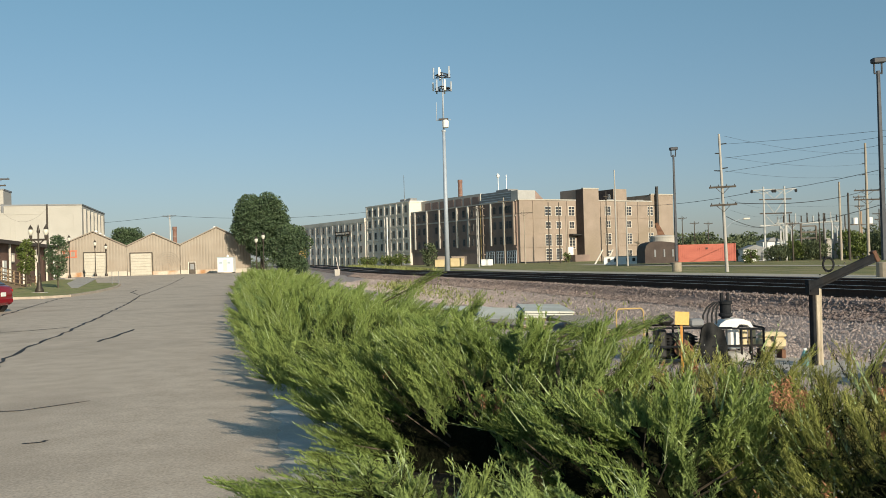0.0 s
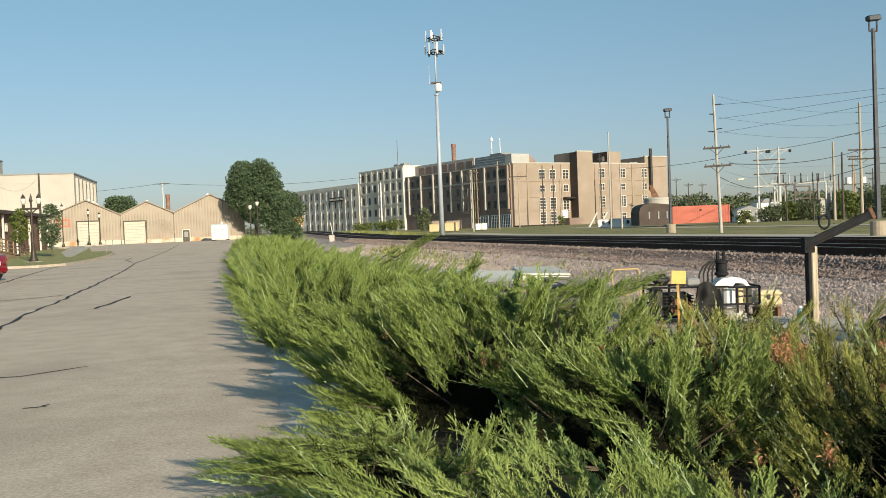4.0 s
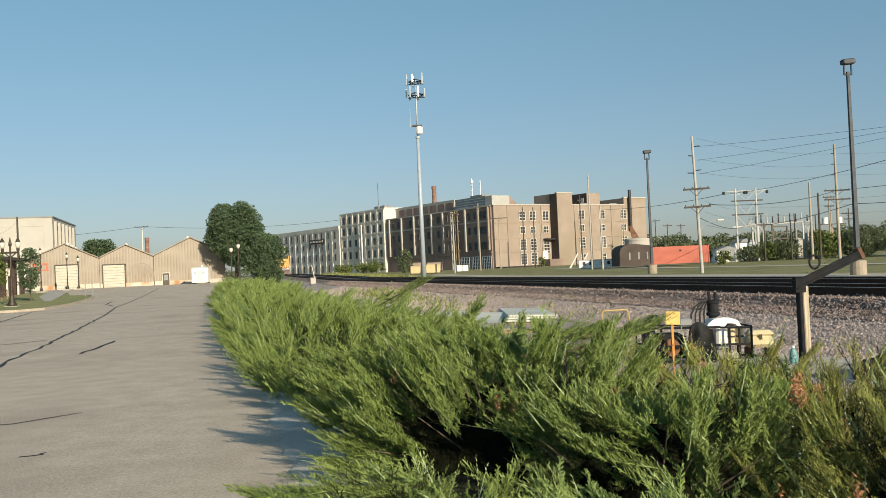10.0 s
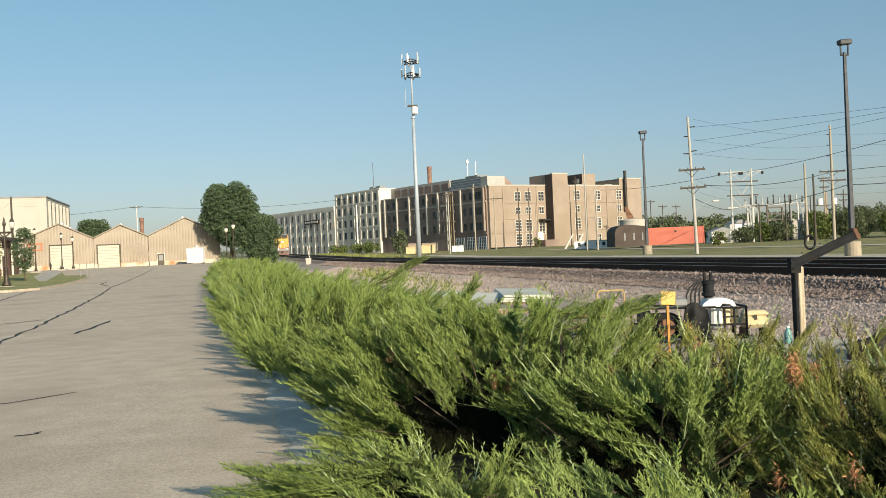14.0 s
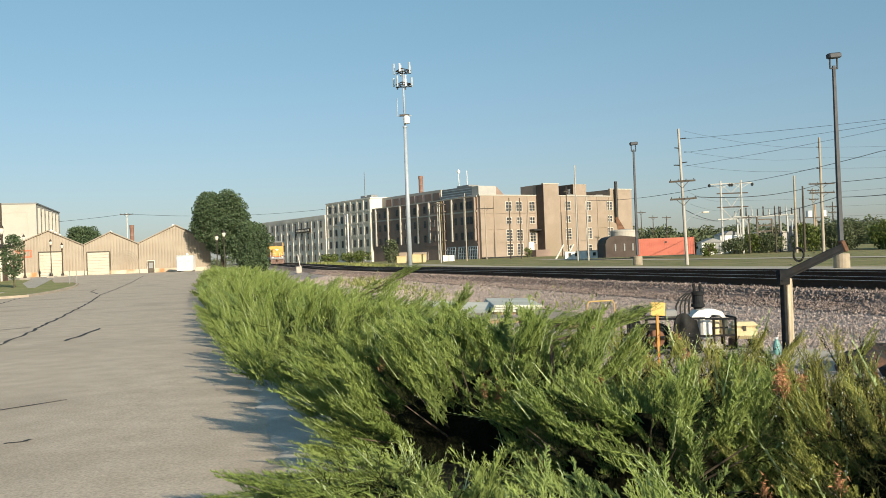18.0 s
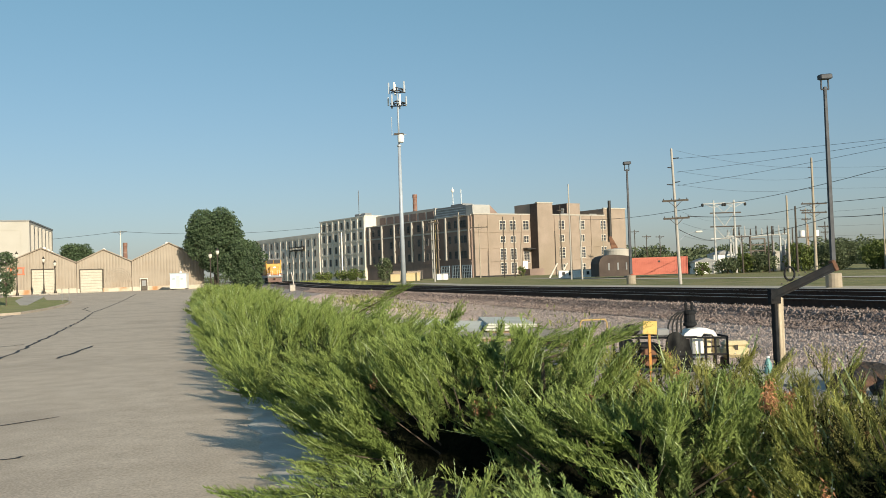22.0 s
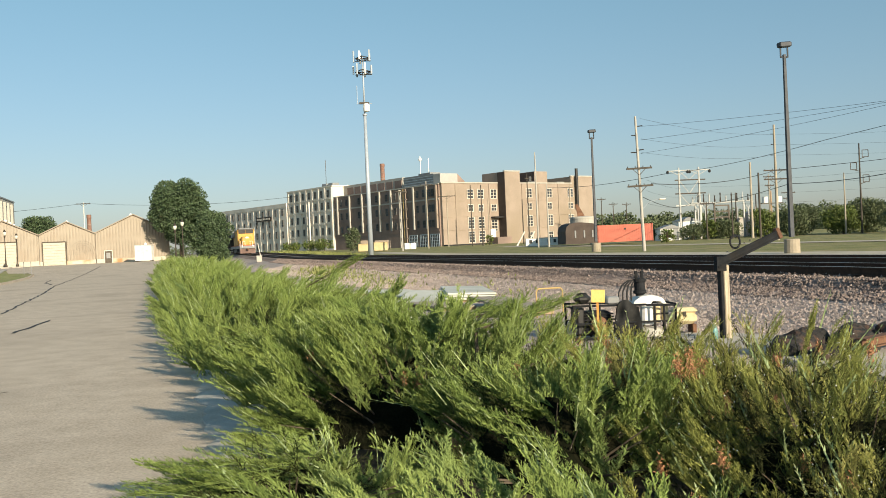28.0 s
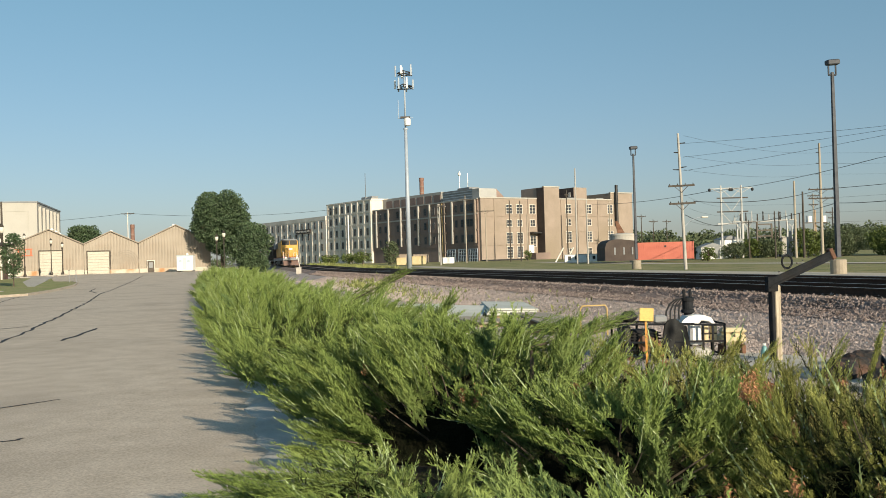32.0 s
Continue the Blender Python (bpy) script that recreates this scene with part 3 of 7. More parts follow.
def tan_factory():
    root = thing("factory_building", FACTORY, "four-storey tan factory with a dark brown brick flank", "building")
    part("front_wall", gable_free_block(0.05, 43, 0, 22, -1, 15.6), M_TAN, root)
    part("side_wall", gable_free_block(-0.3, 18, 0.8, 50.3, -1, 15.4), M_BRICKD, root)
    part("end_wall", gable_free_block(43, 51, 0.4, 22, -1, 17.5), M_TAN, root)
    part("stair_tower", gable_free_block(17.4, 22.3, -2.8, 6, -1, 18.3), M_TAN, root, "plain tan stair tower")
    part("lift_house", gable_free_block(32.5, 37.0, 3, 9, 15.4, 19.0), M_TAN, root)
    part("tower_flank", gable_free_block(17.32, 17.4, -2.75, -0.05, -1, 18.2), M_BROWN, root, "dark brown flank of the stair tower")
    flank = part("lift_house_flank", gable_free_block(32.42, 32.5, 3.05, 8.95, 15.5, 18.9), M_BROWN, root, "dark brown flank of the lift house")
    part("window", Geo().box((32.4, 4.6, 17.2), (0.06, 0.9, 1.2)), M_WINF, flank)
    for x in (24.2, 29.6, 39.6):
        part("roof_rail", Geo().box((x, 0.9, 15.95), (2.6, 0.08, 0.4)), M_GREYCLAD, root)
    cap = Geo()
    for x0, x1, y0, y1, z in ((-0.25, 17.3, -0.15, 0.6, 15.6), (22.4, 42.9, -0.15, 0.6, 15.6), (-0.5, 0.4, 0.7, 50.2, 15.4), (42.9, 51.1, 0.25, 0.9, 17.5), (17.3, 22.4, -2.9, -2.2, 18.3)):
        cap.box(((x0 + x1) / 2, (y0 + y1) / 2, z + 0.12), (x1 - x0, y1 - y0, 0.28))
    part("coping", cap, M_CREAM, root, "pale stone coping")
    for z in (11.4, 7.6, 4.4):
        part("ledge", Geo().box((8.6, -0.06, z), (17.0, 0.16, 0.18)), M_TAN, root)
        part("ledge", Geo().box((33.6, -0.06, z), (18.6, 0.16, 0.18)), M_TAN, root)
    for x in (4.2, 14.6, 25.4, 31.0, 38.0):
        part("pilaster", Geo().box((x, -0.05, 7.4), (0.45, 0.2, 16.2)), M_TAN, root)
    # the flank: pilasters, floor bands, small windows, loading doors
    for y in (1.6, 5.6, 11.1, 21.2, 26.5, 35.2, 41.7, 48.2):
        part("pilaster", Geo().bevel_box((-0.45, y, 10.2), (0.6, 0.55, 10.4), 0.05), M_CREAM if y > 2 else M_TAN, root, "pale concrete pilaster")
    for z in (12.0, 8.2, 4.5):
        part("floor_band", Geo().box((-0.38, 25.5, z), (0.2, 49.2, 0.35)), M_CREAM if z > 11 else M_BRICKD, root)
    turn = pose(0, 0, 0, 0, 0, -90)
    small = window_mesh(1.0, 1.8, 2, 3, M_DARKW)
    for y in (3.2, 4.5, 7.0, 9.6, 19.4, 23.4, 28.2, 33.2, 37.0, 43.4, 46.4):
        for z in (13.6, 9.9, 6.2):
            put_window(small, root, Matrix.Translation((-0.42, y, z)) @ turn)
    door = window_mesh(3.6, 3.2, 5, 4, M_BLUEW, 0.16)
    for y in (2.8, 7.2, 11.8):
        put_window(door, root, Matrix.Translation((-0.44, y, 2.1)) @ turn, "glazed blue-grey loading door")
    # the sunny front
    tall, low, sq = window_mesh(2.0, 2.9, 2, 4, M_WINF, 0.14), window_mesh(2.0, 2.4, 2, 3, M_WINF, 0.14), window_mesh(1.7, 1.8, 2, 2, M_WINF, 0.14)
    for x in (8.5, 11.7):
        for z, p in ((13.0, low), (9.6, sq), (6.0, tall), (2.6, tall)):
            put_window(p, root, Matrix.Translation((x, -0.1, z)))
    for z, p in ((13.0, low), (9.6, sq), (5.2, tall)):
        put_window(p, root, Matrix.Translation((15.8, -0.1, z)))
    for x in (27.6, 34.6, 42.2):
        for z, p in ((13.2, low), (9.8, sq), (6.1, tall), (2.4, sq)):
            put_window(p, root, Matrix.Translation((x, -0.1, z)))
    # entrance: door canopy, platform
    part("canopy", Geo().box((16.3, -0.9, 7.2), (3.2, 1.8, 0.35)), M_BLACK, root, "dark flat canopy")
    part("platform", Geo().box((16.4, -1.6, 1.2), (4.6, 3.0, 2.2)), M_BRICKD, root)
    part("door_panel", Geo().box((15.2, -0.1, 3.0), (1.6, 0.2, 2.5)), M_WHITE, root)
    # the shadow along the dock is put into its black colour
    part("dock", Geo().box((7.2, -1.1, 0.62), (14.6, 2.0, 0.7)), M_BLACK, root, "loading dock, black for the shadow strip along it")
    # roof: clad plant room, tank, pipes
    part("plant_room", gable_free_block(0.5, 7, 3.7, 16.5, 15.4, 18.2), M_GREYCLAD, root, "grey-clad plant room")
    part("plant_room_end", gable_free_block(0.4, 5.6, 0.9, 3.6, 15.4, 18.0), M_PALEG, root, "pale plant room end")
    part("roof_slope", Geo().extrude([(5.65, 1.0, 15.45), (9.4, 1.0, 15.45), (8.0, 1.0, 16.0), (5.65, 1.0, 18.0)], (0, 0, 0), (0, 2.4, 0)), M_BRICKD, root, "sloping brown roof of the plant room")
    for z in (15.9, 16.5, 17.1, 17.7):
        part("louvre", Geo().box((0.46, 10.1, z), (0.08, 12.4, 0.12)), M_BLUEW, root)
    part("roof_box", gable_free_block(2, 5, 7, 12, 18.2, 18.8), M_GREYCLAD, root)
    part("roof_house", gable_free_block(4, 9, 17.0, 20.5, 15.4, 18.6), M_BRICKR, root)
    part("upper_storey", gable_free_block(3.0, 16, 20.6, 50.2, 15.3, 18.7), M_CREAM, root, "set-back pale upper storey")
    for y in range(22, 50, 4):
        part("panel", Geo().box((2.95, y + 0.6, 16.9), (0.15, 3.1, 2.2)), M_BRICKD, root, "brown infill panel")
    part("flue", Geo().tube((44.6, -0.2, 9), (44.6, -0.2, 19.6), 0.42, seg=10), M_BLACK, root, "black steel flue")
    for x, z in ((26.4, 2.6), (28.2, 3.2)):
        part("roof_vent", Geo().tube((x, 5, 15.5), (x, 5, 15.5 + z), 0.25, seg=8), M_DARKST, root)
    for y, z in ((9.5, 4.2), (13.0, 5.0)):
        part("mast", Geo().tube((3.4, y, 18.3), (3.4, y, 18.3 + z), 0.09, seg=6), M_STEEL, root)
    part("dish", Geo().lathe((3.4, 13.0, 22.0), [(0.1, 0), (0.38, 0.3), (0.42, 0.75), (0.15, 1.0)], 10), M_WHITE, root, "white roof antenna")
    # pipe ladder up the flank
    for y, mt in ((16.3, M_CREAM), (14.6, M_YELD), (13.6, M_TAN)):
        part("riser_pipe", Geo().tube((-1.1, y, 0), (-1.1, y, 15.2), 0.22 if mt is M_CREAM else 0.12, seg=8), mt, root)
    for z in (3, 5.4, 7.8, 10.2, 12.6, 14.4):
        part("bracket", Geo().box((-1.1, 15.0, z), (0.4, 3.8, 0.16)), M_TAN, root)


def white_block():
    root = thing("factory_block", FACTORY @ pose(-0.7, 50.4, 0), "five-storey pale grey concrete factory block", "building")
    part("wall", gable_free_block(0, 20, 0, 27.2, -1, 18.6), M_WHITEB, root)
    part("coping", gable_free_block(-0.2, 20.2, -0.2, 27.4, 18.6, 19.0), M_WHITEB, root)
    ys = [0.5 + 26.2 * i / 7 for i in range(8)]
    for y in ys:
        part("pilaster", Geo().bevel_box((-0.05, y, 9.2), (0.38, 0.8, 18.6), 0.05), M_WHITEB, root)
    turn = pose(0, 0, 0, 0, 0, -90)
    win = window_mesh(1.0, 2.0, 2, 3, M_DARKW)
    for a, b in zip(ys, ys[1:]):
        for z in (2.4, 6.2, 9.8, 13.4, 16.8):
            put_window(win, root, Matrix.Translation((-0.12, (a + b) / 2, z)) @ turn)
            part("sill", Geo().box((-0.12, (a + b) / 2, z - 1.45), (0.3, 2.8, 0.3)), M_WHITEB, root)
    for y in (6, 9.6):
        part("roof_unit", Geo().bevel_box((4, y, 19.5), (2.2, 2.6, 1.2), 0.1), M_GREYCLAD, root)
    part("mast", Geo().tube((3, 8.4, 19), (3, 8.4, 27), 0.07, seg=6), M_DARKST, root)
    part("downpipe", Geo().tube((-0.6, 12.8, 0.4), (-0.6, 12.8, 15), 0.2, seg=8), M_WHITE, root)


def grey_mill():
    root = thing("mill_building", FACTORY @ pose(-1.2, 77.8, 0), "long four-storey pale grey mill building with small windows", "building")
    part("wall", gable_free_block(0, 18, 0, 62, -1, 15.2), M_WHITEB, root)
    part("parapet", gable_free_block(-0.15, 18, -0.1, 62.1, 14.4, 15.6), M_WHITEB, root)
    turn = pose(0, 0, 0, 0, 0, -90)
    win = window_mesh(1.05, 2.1, 2, 3, M_DARKW)
    for i in range(13):
        y = 2.6 + i * 4.6
        part("pilaster", Geo().bevel_box((-0.02, y + 2.3, 7), (0.28, 0.5, 14.6), 0.05), M_WHITEB, root)
        for z in (2.6, 6.1, 9.6, 12.9):
            put_window(win, root, Matrix.Translation((-0.12, y, z)) @ turn)
    part("sign_board", Geo().box((-0.25, 15.5, 11.4), (0.2, 11.0, 1.3)), M_SIGNB, root, "dark painted wall sign")
    for i in range(9):
        part("sign_bar", Geo().box((-0.38, 11.2 + i * 1.08, 11.4), (0.06, 0.7, 0.55)), M_WHITEB, root)


def chimney(x, y, r, z0, z1, name="chimney"):
    root = thing(name, pose(x, y, 0), "round red brick factory chimney", "chimney")
    part("shaft", Geo().lathe((0, 0, 0), [(r * 1.15, z0), (r, z1 - 1.0), (r * 1.12, z1 - 0.9), (r * 1.12, z1)], 14), M_BRICKR, root)
    for z in (z1 - 2.6, z1 - 4.4, z1 - 6.2):
        part("band", Geo().lathe((0, 0, 0), [(r * 1.06, z), (r * 1.06, z + 0.25)], 14), M_BRICKD, root)


tan_factory()
white_block()
grey_mill()
chimney(5.0, 262, 0.62, 10, 24.9)

# ---- steel sheds at the end of the lot ----
SHED_X, SHED_Y, SHED_TURN = -43.0, 135.0, radians(17)


def shed(x0, x1, xa, eave, apex, door, name_label, base=0.0):
    """A gabled shed with ribbed cladding, concrete footing, roller door, ridge vents. door: (x0, x1, top) or None."""
    c, n = math.cos(SHED_TURN), math.sin(SHED_TURN)

    def place(x):
        """How far along the turned front a sight line that meets y = SHED_Y at x comes out, and how much deeper."""
        t = SHED_Y * (x - SHED_X) / (SHED_Y * c - x * n)
        return t, 1 + n * t / SHED_Y

    def tall(z, x):
        return 1.5 + (z - 1.5) * place(x)[1] - 0.55

    eave, apex = tall(eave, 0.5 * (x0 + x1)), tall(apex, xa)
    if door:
        door = (place(door[0])[0], place(door[1])[0], tall(door[2], door[0]) + 0.55)
    x0, x1, xa = place(x0)[0], place(x1)[0], place(xa)[0]
    w = x1 - x0
    root = thing("steel_shed", pose(SHED_X + c * x0, SHED_Y + n * x0, 0.55 + base, 0, 0, math.degrees(SHED_TURN)), name_label, "shed", "sheds in a row")
    e, a, p = eave, apex, xa - x0

    def top(x):
        return e + (a - e) * (x / p if x < p else (w - x) / (w - p))

    wall = Geo()
    step, x = 0.42, 0.0
    pts = []
    while x < w - 0.05:
        for dx, dy in ((0, 0), (0.25, 0), (0.29, -0.05), (0.38, -0.05)):
            if x + dx <= w:
                pts.append((x + dx, dy))
        x += step
    pts.append((w, 0))
    for (xa_, ya), (xb, yb) in zip(pts, pts[1:]):
        lo = 0.85
        if door and door[0] - x0 < (xa_ + xb) / 2 < door[1] - x0:
            lo = door[2] - 0.55
        wall.quad((xa_, ya, lo), (xb, yb, lo), (xb, yb, top(xb)), (xa_, ya, top(xa_)))
    part("cladding", wall, M_SHED, root)
    back = Geo()
    back.extrude([(0.05, 0.25, -0.4), (w - 0.05, 0.25, -0.4), (w - 0.05, 0.25, e - 0.05), (p, 0.25, a - 0.05), (0.05, 0.25, e - 0.05)], (0, 0, 0), (0, 40, 0))
    part("shell", back, M_SHED, root)
    roof = Geo()
    for xs, zs, xe, ze in ((-0.15, e - 0.03, p, a + 0.06), (p, a + 0.06, w + 0.15, e - 0.03)):
        roof.extrude([(xs, -0.3, zs), (xe, -0.3, ze), (xe, -0.3, ze + 0.16), (xs, -0.3, zs + 0.16)], (0, 0, 0), (0, 41, 0))
    part("roof", roof, M_SHEDROOF, root)
    for x_, wd in (((0, (door[0] - x0) if door else w), 0), ((door[1] - x0, w), 1)) if door else (((0, w), 0),):
        a0, b0 = x_
        part("footing", Geo().bevel_box(((a0 + b0) / 2, 0.0, 0.3), (b0 - a0 - 0.02, 0.34, 1.15), 0.04), M_FOOT, root, "rust-stained concrete footing")
    if door:
        d0, d1, dz = door[0] - x0, door[1] - x0, door[2] - 0.55
        fr = Geo()
        for x_ in (d0, d1):
            fr.box((x_, -0.05, dz / 2), (0.1, 0.12, dz))
        fr.box(((d0 + d1) / 2, -0.053, dz), (d1 - d0, 0.12, 0.12))
        part("door_frame", fr, M_DARKST, root)
        dr = part("roller_door", Geo().box(((d0 + d1) / 2, 0.1, dz / 2), (d1 - d0 - 0.16, 0.06, dz)), M_DOORW, root, "pale roller door")
        for i in range(9):
            part("slat", Geo().bevel_box(((d0 + d1) / 2, 0.06, 0.2 + dz * i / 9.2), (d1 - d0 - 0.2, 0.05, dz / 9.8), 0.02), M_DOORW, dr)
    for y in (6, 15, 24):
        part("ridge_vent", Geo().lathe((p, y, a), [(0.16, 0), (0.16, 0.2), (0.26, 0.24), (0.26, 0.4), (0.08, 0.55)], 10), M_WHITE, root, "white ridge ventilator")
    return root


s1 = shed(-57.6, -46.95, -51.9, 5.1, 7.3, (-53.4, -49.95, 4.35), "beige ribbed steel shed with a closed roller door")
s2 = shed(-46.9, -39.05, -43.0, 5.15, 6.9, (-46.5, -43.2, 4.2), "beige ribbed steel shed with a faded mural", -0.1)
s3 = shed(-39.0, -28.6, -33.6, 5.1, 7.55, None, "beige ribbed steel shed with a stained footing", -0.08)
for i in range(6):
    r = 0.35 + i * 0.28
    g = Geo()
    for k in range(10):
        t0, t1 = math.pi * (k / 10), math.pi * ((k + 1) / 10)
        for ra in (r,):
            g.quad((5.7 + ra * math.cos(t0), -0.085, 1.7 + 1.1 * ra * math.sin(t0)), (5.7 + ra * math.cos(t1), -0.085, 1.7 + 1.1 * ra * math.sin(t1)),
                   (5.7 + (ra + 0.1) * math.cos(t1), -0.085, 1.7 + 1.1 * (ra + 0.1) * math.sin(t1)), (5.7 + (ra + 0.1) * math.cos(t0), -0.085, 1.7 + 1.1 * (ra + 0.1) * math.sin(t0)))
    part("mural_band", g, M_MURAL, s2)
for x, z, w, h in ((1.0, 4.0, 2.2, 0.18), (1.0, 3.1, 2.2, 0.18), (0.3, 3.55, 0.25, 0.8), (1.1, 3.6, 0.22, 0.6), (1.9, 3.5, 0.22, 0.7)):
    part("lettering_bar", Geo().box((x + 0.9, -0.06, z), (w, 0.05, h)), M_SREDP, s1)


def site_box(x, y, w, d, h, name, label, cat, mat):
    root = thing(name, pose(x, y, ground_at(x, y)), label, cat)
    part("body", Geo().bevel_box((0, 0, h / 2 + 0.12), (w, d, h), 0.06), mat, root)
    part("lid", Geo().bevel_box((0, 0, h + 0.16), (w + 0.1, d + 0.1, 0.12), 0.04), mat, root)
    for x_ in (-w / 2 + 0.15, w / 2 - 0.15):
        part("skid", Geo().box((x_, 0, 0.06), (0.12, d, 0.12)), M_DARKST, root)
    return root


dx_ = (-37.75 - s3.matrix_basis.translation.x) / math.cos(SHED_TURN)
sd_ = part("side_door", Geo().bevel_box((dx_, -0.2, 0.98), (0.95, 0.07, 2.0), 0.01), M_DARKST, s3, "dark steel personnel door")
part("glazing", Geo().box((dx_, -0.245, 1.35), (0.55, 0.02, 0.8)), M_GREYCLAD, sd_)
part("door_jamb", Geo().box((dx_ - 0.53, -0.2, 1.0), (0.08, 0.12, 2.1)).box((dx_ + 0.53, -0.2, 1.0), (0.08, 0.12, 2.1)).box((dx_, -0.203, 2.04), (1.14, 0.12, 0.08)), M_WHITEB, sd_)
tr = site_box(-31.3, 131.2, 2.3, 1.6, 2.1, "site_trailer", "small white site trailer by the shed", "trailer", M_WHITE)
for x in (-0.62, 0.55):
    part("window", Geo().box((x, -0.815, 1.5), (0.4, 0.04, 0.3)), M_BLUEW, tr)
part("door", Geo().bevel_box((0.0, -0.81, 1.15), (0.5, 0.05, 1.6), 0.01), M_WHITEB, tr)
part("fascia", Geo().box((0, -0.86, 2.26), (2.3, 0.04, 0.1)), M_BLUEW, tr, "blue-grey fascia")
part("beacon", Geo().lathe((0.2, 0, 2.34), [(0.16, 0), (0.16, 0.2), (0.05, 0.32)], 8), M_WHITE, tr)

# ---- cream hall, brick depot and its ramp ----
CR = pose(-66.6, 168.0, 0, 0, 0, 13)
hall = thing("cream_hall", CR, "large windowless cream-painted hall with a taller stair head", "building")
part("front_wall", gable_free_block(-18.4, 0, 0, 30, -1, 13.8), M_CREAM, hall)
part("stair_head", gable_free_block(-18.4, -13.3, -0.1, 6, 13, 16.7), M_CREAM, hall)
part("coping", gable_free_block(-18.5, 0.12, -0.12, 30.1, 13.8, 14.05), M_GREYCLAD, hall)
part("stair_coping", gable_free_block(-18.5, -13.2, -0.2, 6.1, 16.7, 16.95), M_GREYCLAD, hall)
for i in range(3):
    x = -1.6 - i * 5.4
    fr = Geo()
    fr.box((x - 2.2, -0.03, 12.3), (4.6, 0.06, 0.12)).box((x + 0.1, -0.033, 8.3), (0.12, 0.066, 8)).box((x - 4.5, -0.033, 8.3), (0.12, 0.066, 8))
    part("panel_joint", fr, M_CREAM, hall)
for i in range(6):
    y = 2.2 + i * 4.6
    part("pilaster", Geo().bevel_box((0.2, y, 6.4), (0.5, 0.7, 13.6), 0.04), M_CREAM, hall)
    part("high_window", Geo().box((0.03, y + 2.3, 12.2), (0.1, 2.6, 0.9)), M_DARKW, hall, "high dark window strip")
part("lean_to", gable_free_block(-12, -0.5, -9, -0.2, -1, 4.6), M_WHITE, hall, "low white lean-to roof")

def along(l, s, z=None, turn=0.0):
    """A pose by the railway's axes: x across, y along."""
    p = at(l, s, land(l, s) if z is None else z)
    return pose(p.x, p.y, p.z, 0, 0, math.degrees(THETA) + turn)


depot = thing("brick_depot", along(-22.5, 48, 0), "low dark red-brown brick depot with pale posts", "building")
part("wall", gable_free_block(-16, 0, 0, 70, -0.5, 4.4), M_DEPOT, depot)
part("roof", gable_free_block(-16.4, 0.7, -0.5, 70.5, 4.4, 4.75), M_BROWN, depot, "flat dark brown roof edge")
dwin = window_mesh(1.3, 0.9, 2, 1, M_WINF)
for i in range(12):
    y = 3 + i * 5.6
    part("post", Geo().bevel_box((0.35, y, 2.2), (0.2, 0.2, 4.4), 0.03), M_WHITEB, depot, "pale post")
    put_window(dwin, depot, Matrix.Translation((0.1, y + 2.0, 3.1)) @ pose(0, 0, 0, 0, 0, 90))
for y in (25, 47):
    part("door", Geo().box((0.03, y, 1.6), (0.12, 1.2, 2.4)), M_WHITE, depot)
ramp = thing("timber_ramp", along(-19.6, 56, 0), "brown timber access ramp with rails", "ramp")
deck = Geo()
deck.extrude([(-1.0, 0, 0.05), (-1.0, 14, 1.2), (-1.0, 20, 1.2), (-1.0, 34, 0.25), (-1.0, 34, 0.13), (-1.0, 20, 1.08), (-1.0, 14, 1.08), (-1.0, 0, 0.0)], (0, 0, 0), (2.0, 0, 0))
part("deck", deck, M_TIMBER, ramp)


def deck_z(y):
    return 0.05 + 1.15 * y / 14 if y < 14 else 1.2 if y < 20 else 1.2 - 0.95 * (y - 20) / 14


for x in (-0.95, 0.95):
    for i in range(18):
        y = i * 2.0
        part("post", Geo().box((x, y, deck_z(y) / 2 + 0.5), (0.1, 0.1, deck_z(y) + 1.0)), M_TIMBER, ramp)
    for dz in (0.35, 0.65, 0.98):
        for y0, y1 in ((0, 14), (14, 20), (20, 34)):
            part("rail", Geo().tube((x, y0, deck_z(y0) + dz), (x, y1, deck_z(y1) + dz), 0.05, seg=4), M_TIMBER, ramp)
part("skirt", Geo().extrude([(1.0, 1, 0), (1.0, 14, 1.05), (1.0, 20, 1.05), (1.0, 33, 0.1), (1.0, 33, 0.0)], (0, 0, 0), (0.03, 0, 0)), M_TIMBER, ramp)

# ---- grass islands, kerbs, footpath ----


def flat_patch(name, outline, dz, h, mat, label, cat):
    """A raised patch of ground from an outline of (l, s)."""
    g = Geo()
    top = [tuple(at(l, s, rise(s, l) + dz + h)) for l, s in outline]
    low = [tuple(at(l, s, rise(s, l) + dz - 0.1)) for l, s in outline]
    n = len(outline)
    g.v = top + low
    g.f = [tuple(range(n))] + [(i, i + n, (i + 1) % n + n, (i + 1) % n) for i in range(n)]
    ob = part(name, g, mat)
    return tagged(ob, label, cat, kind="structure")


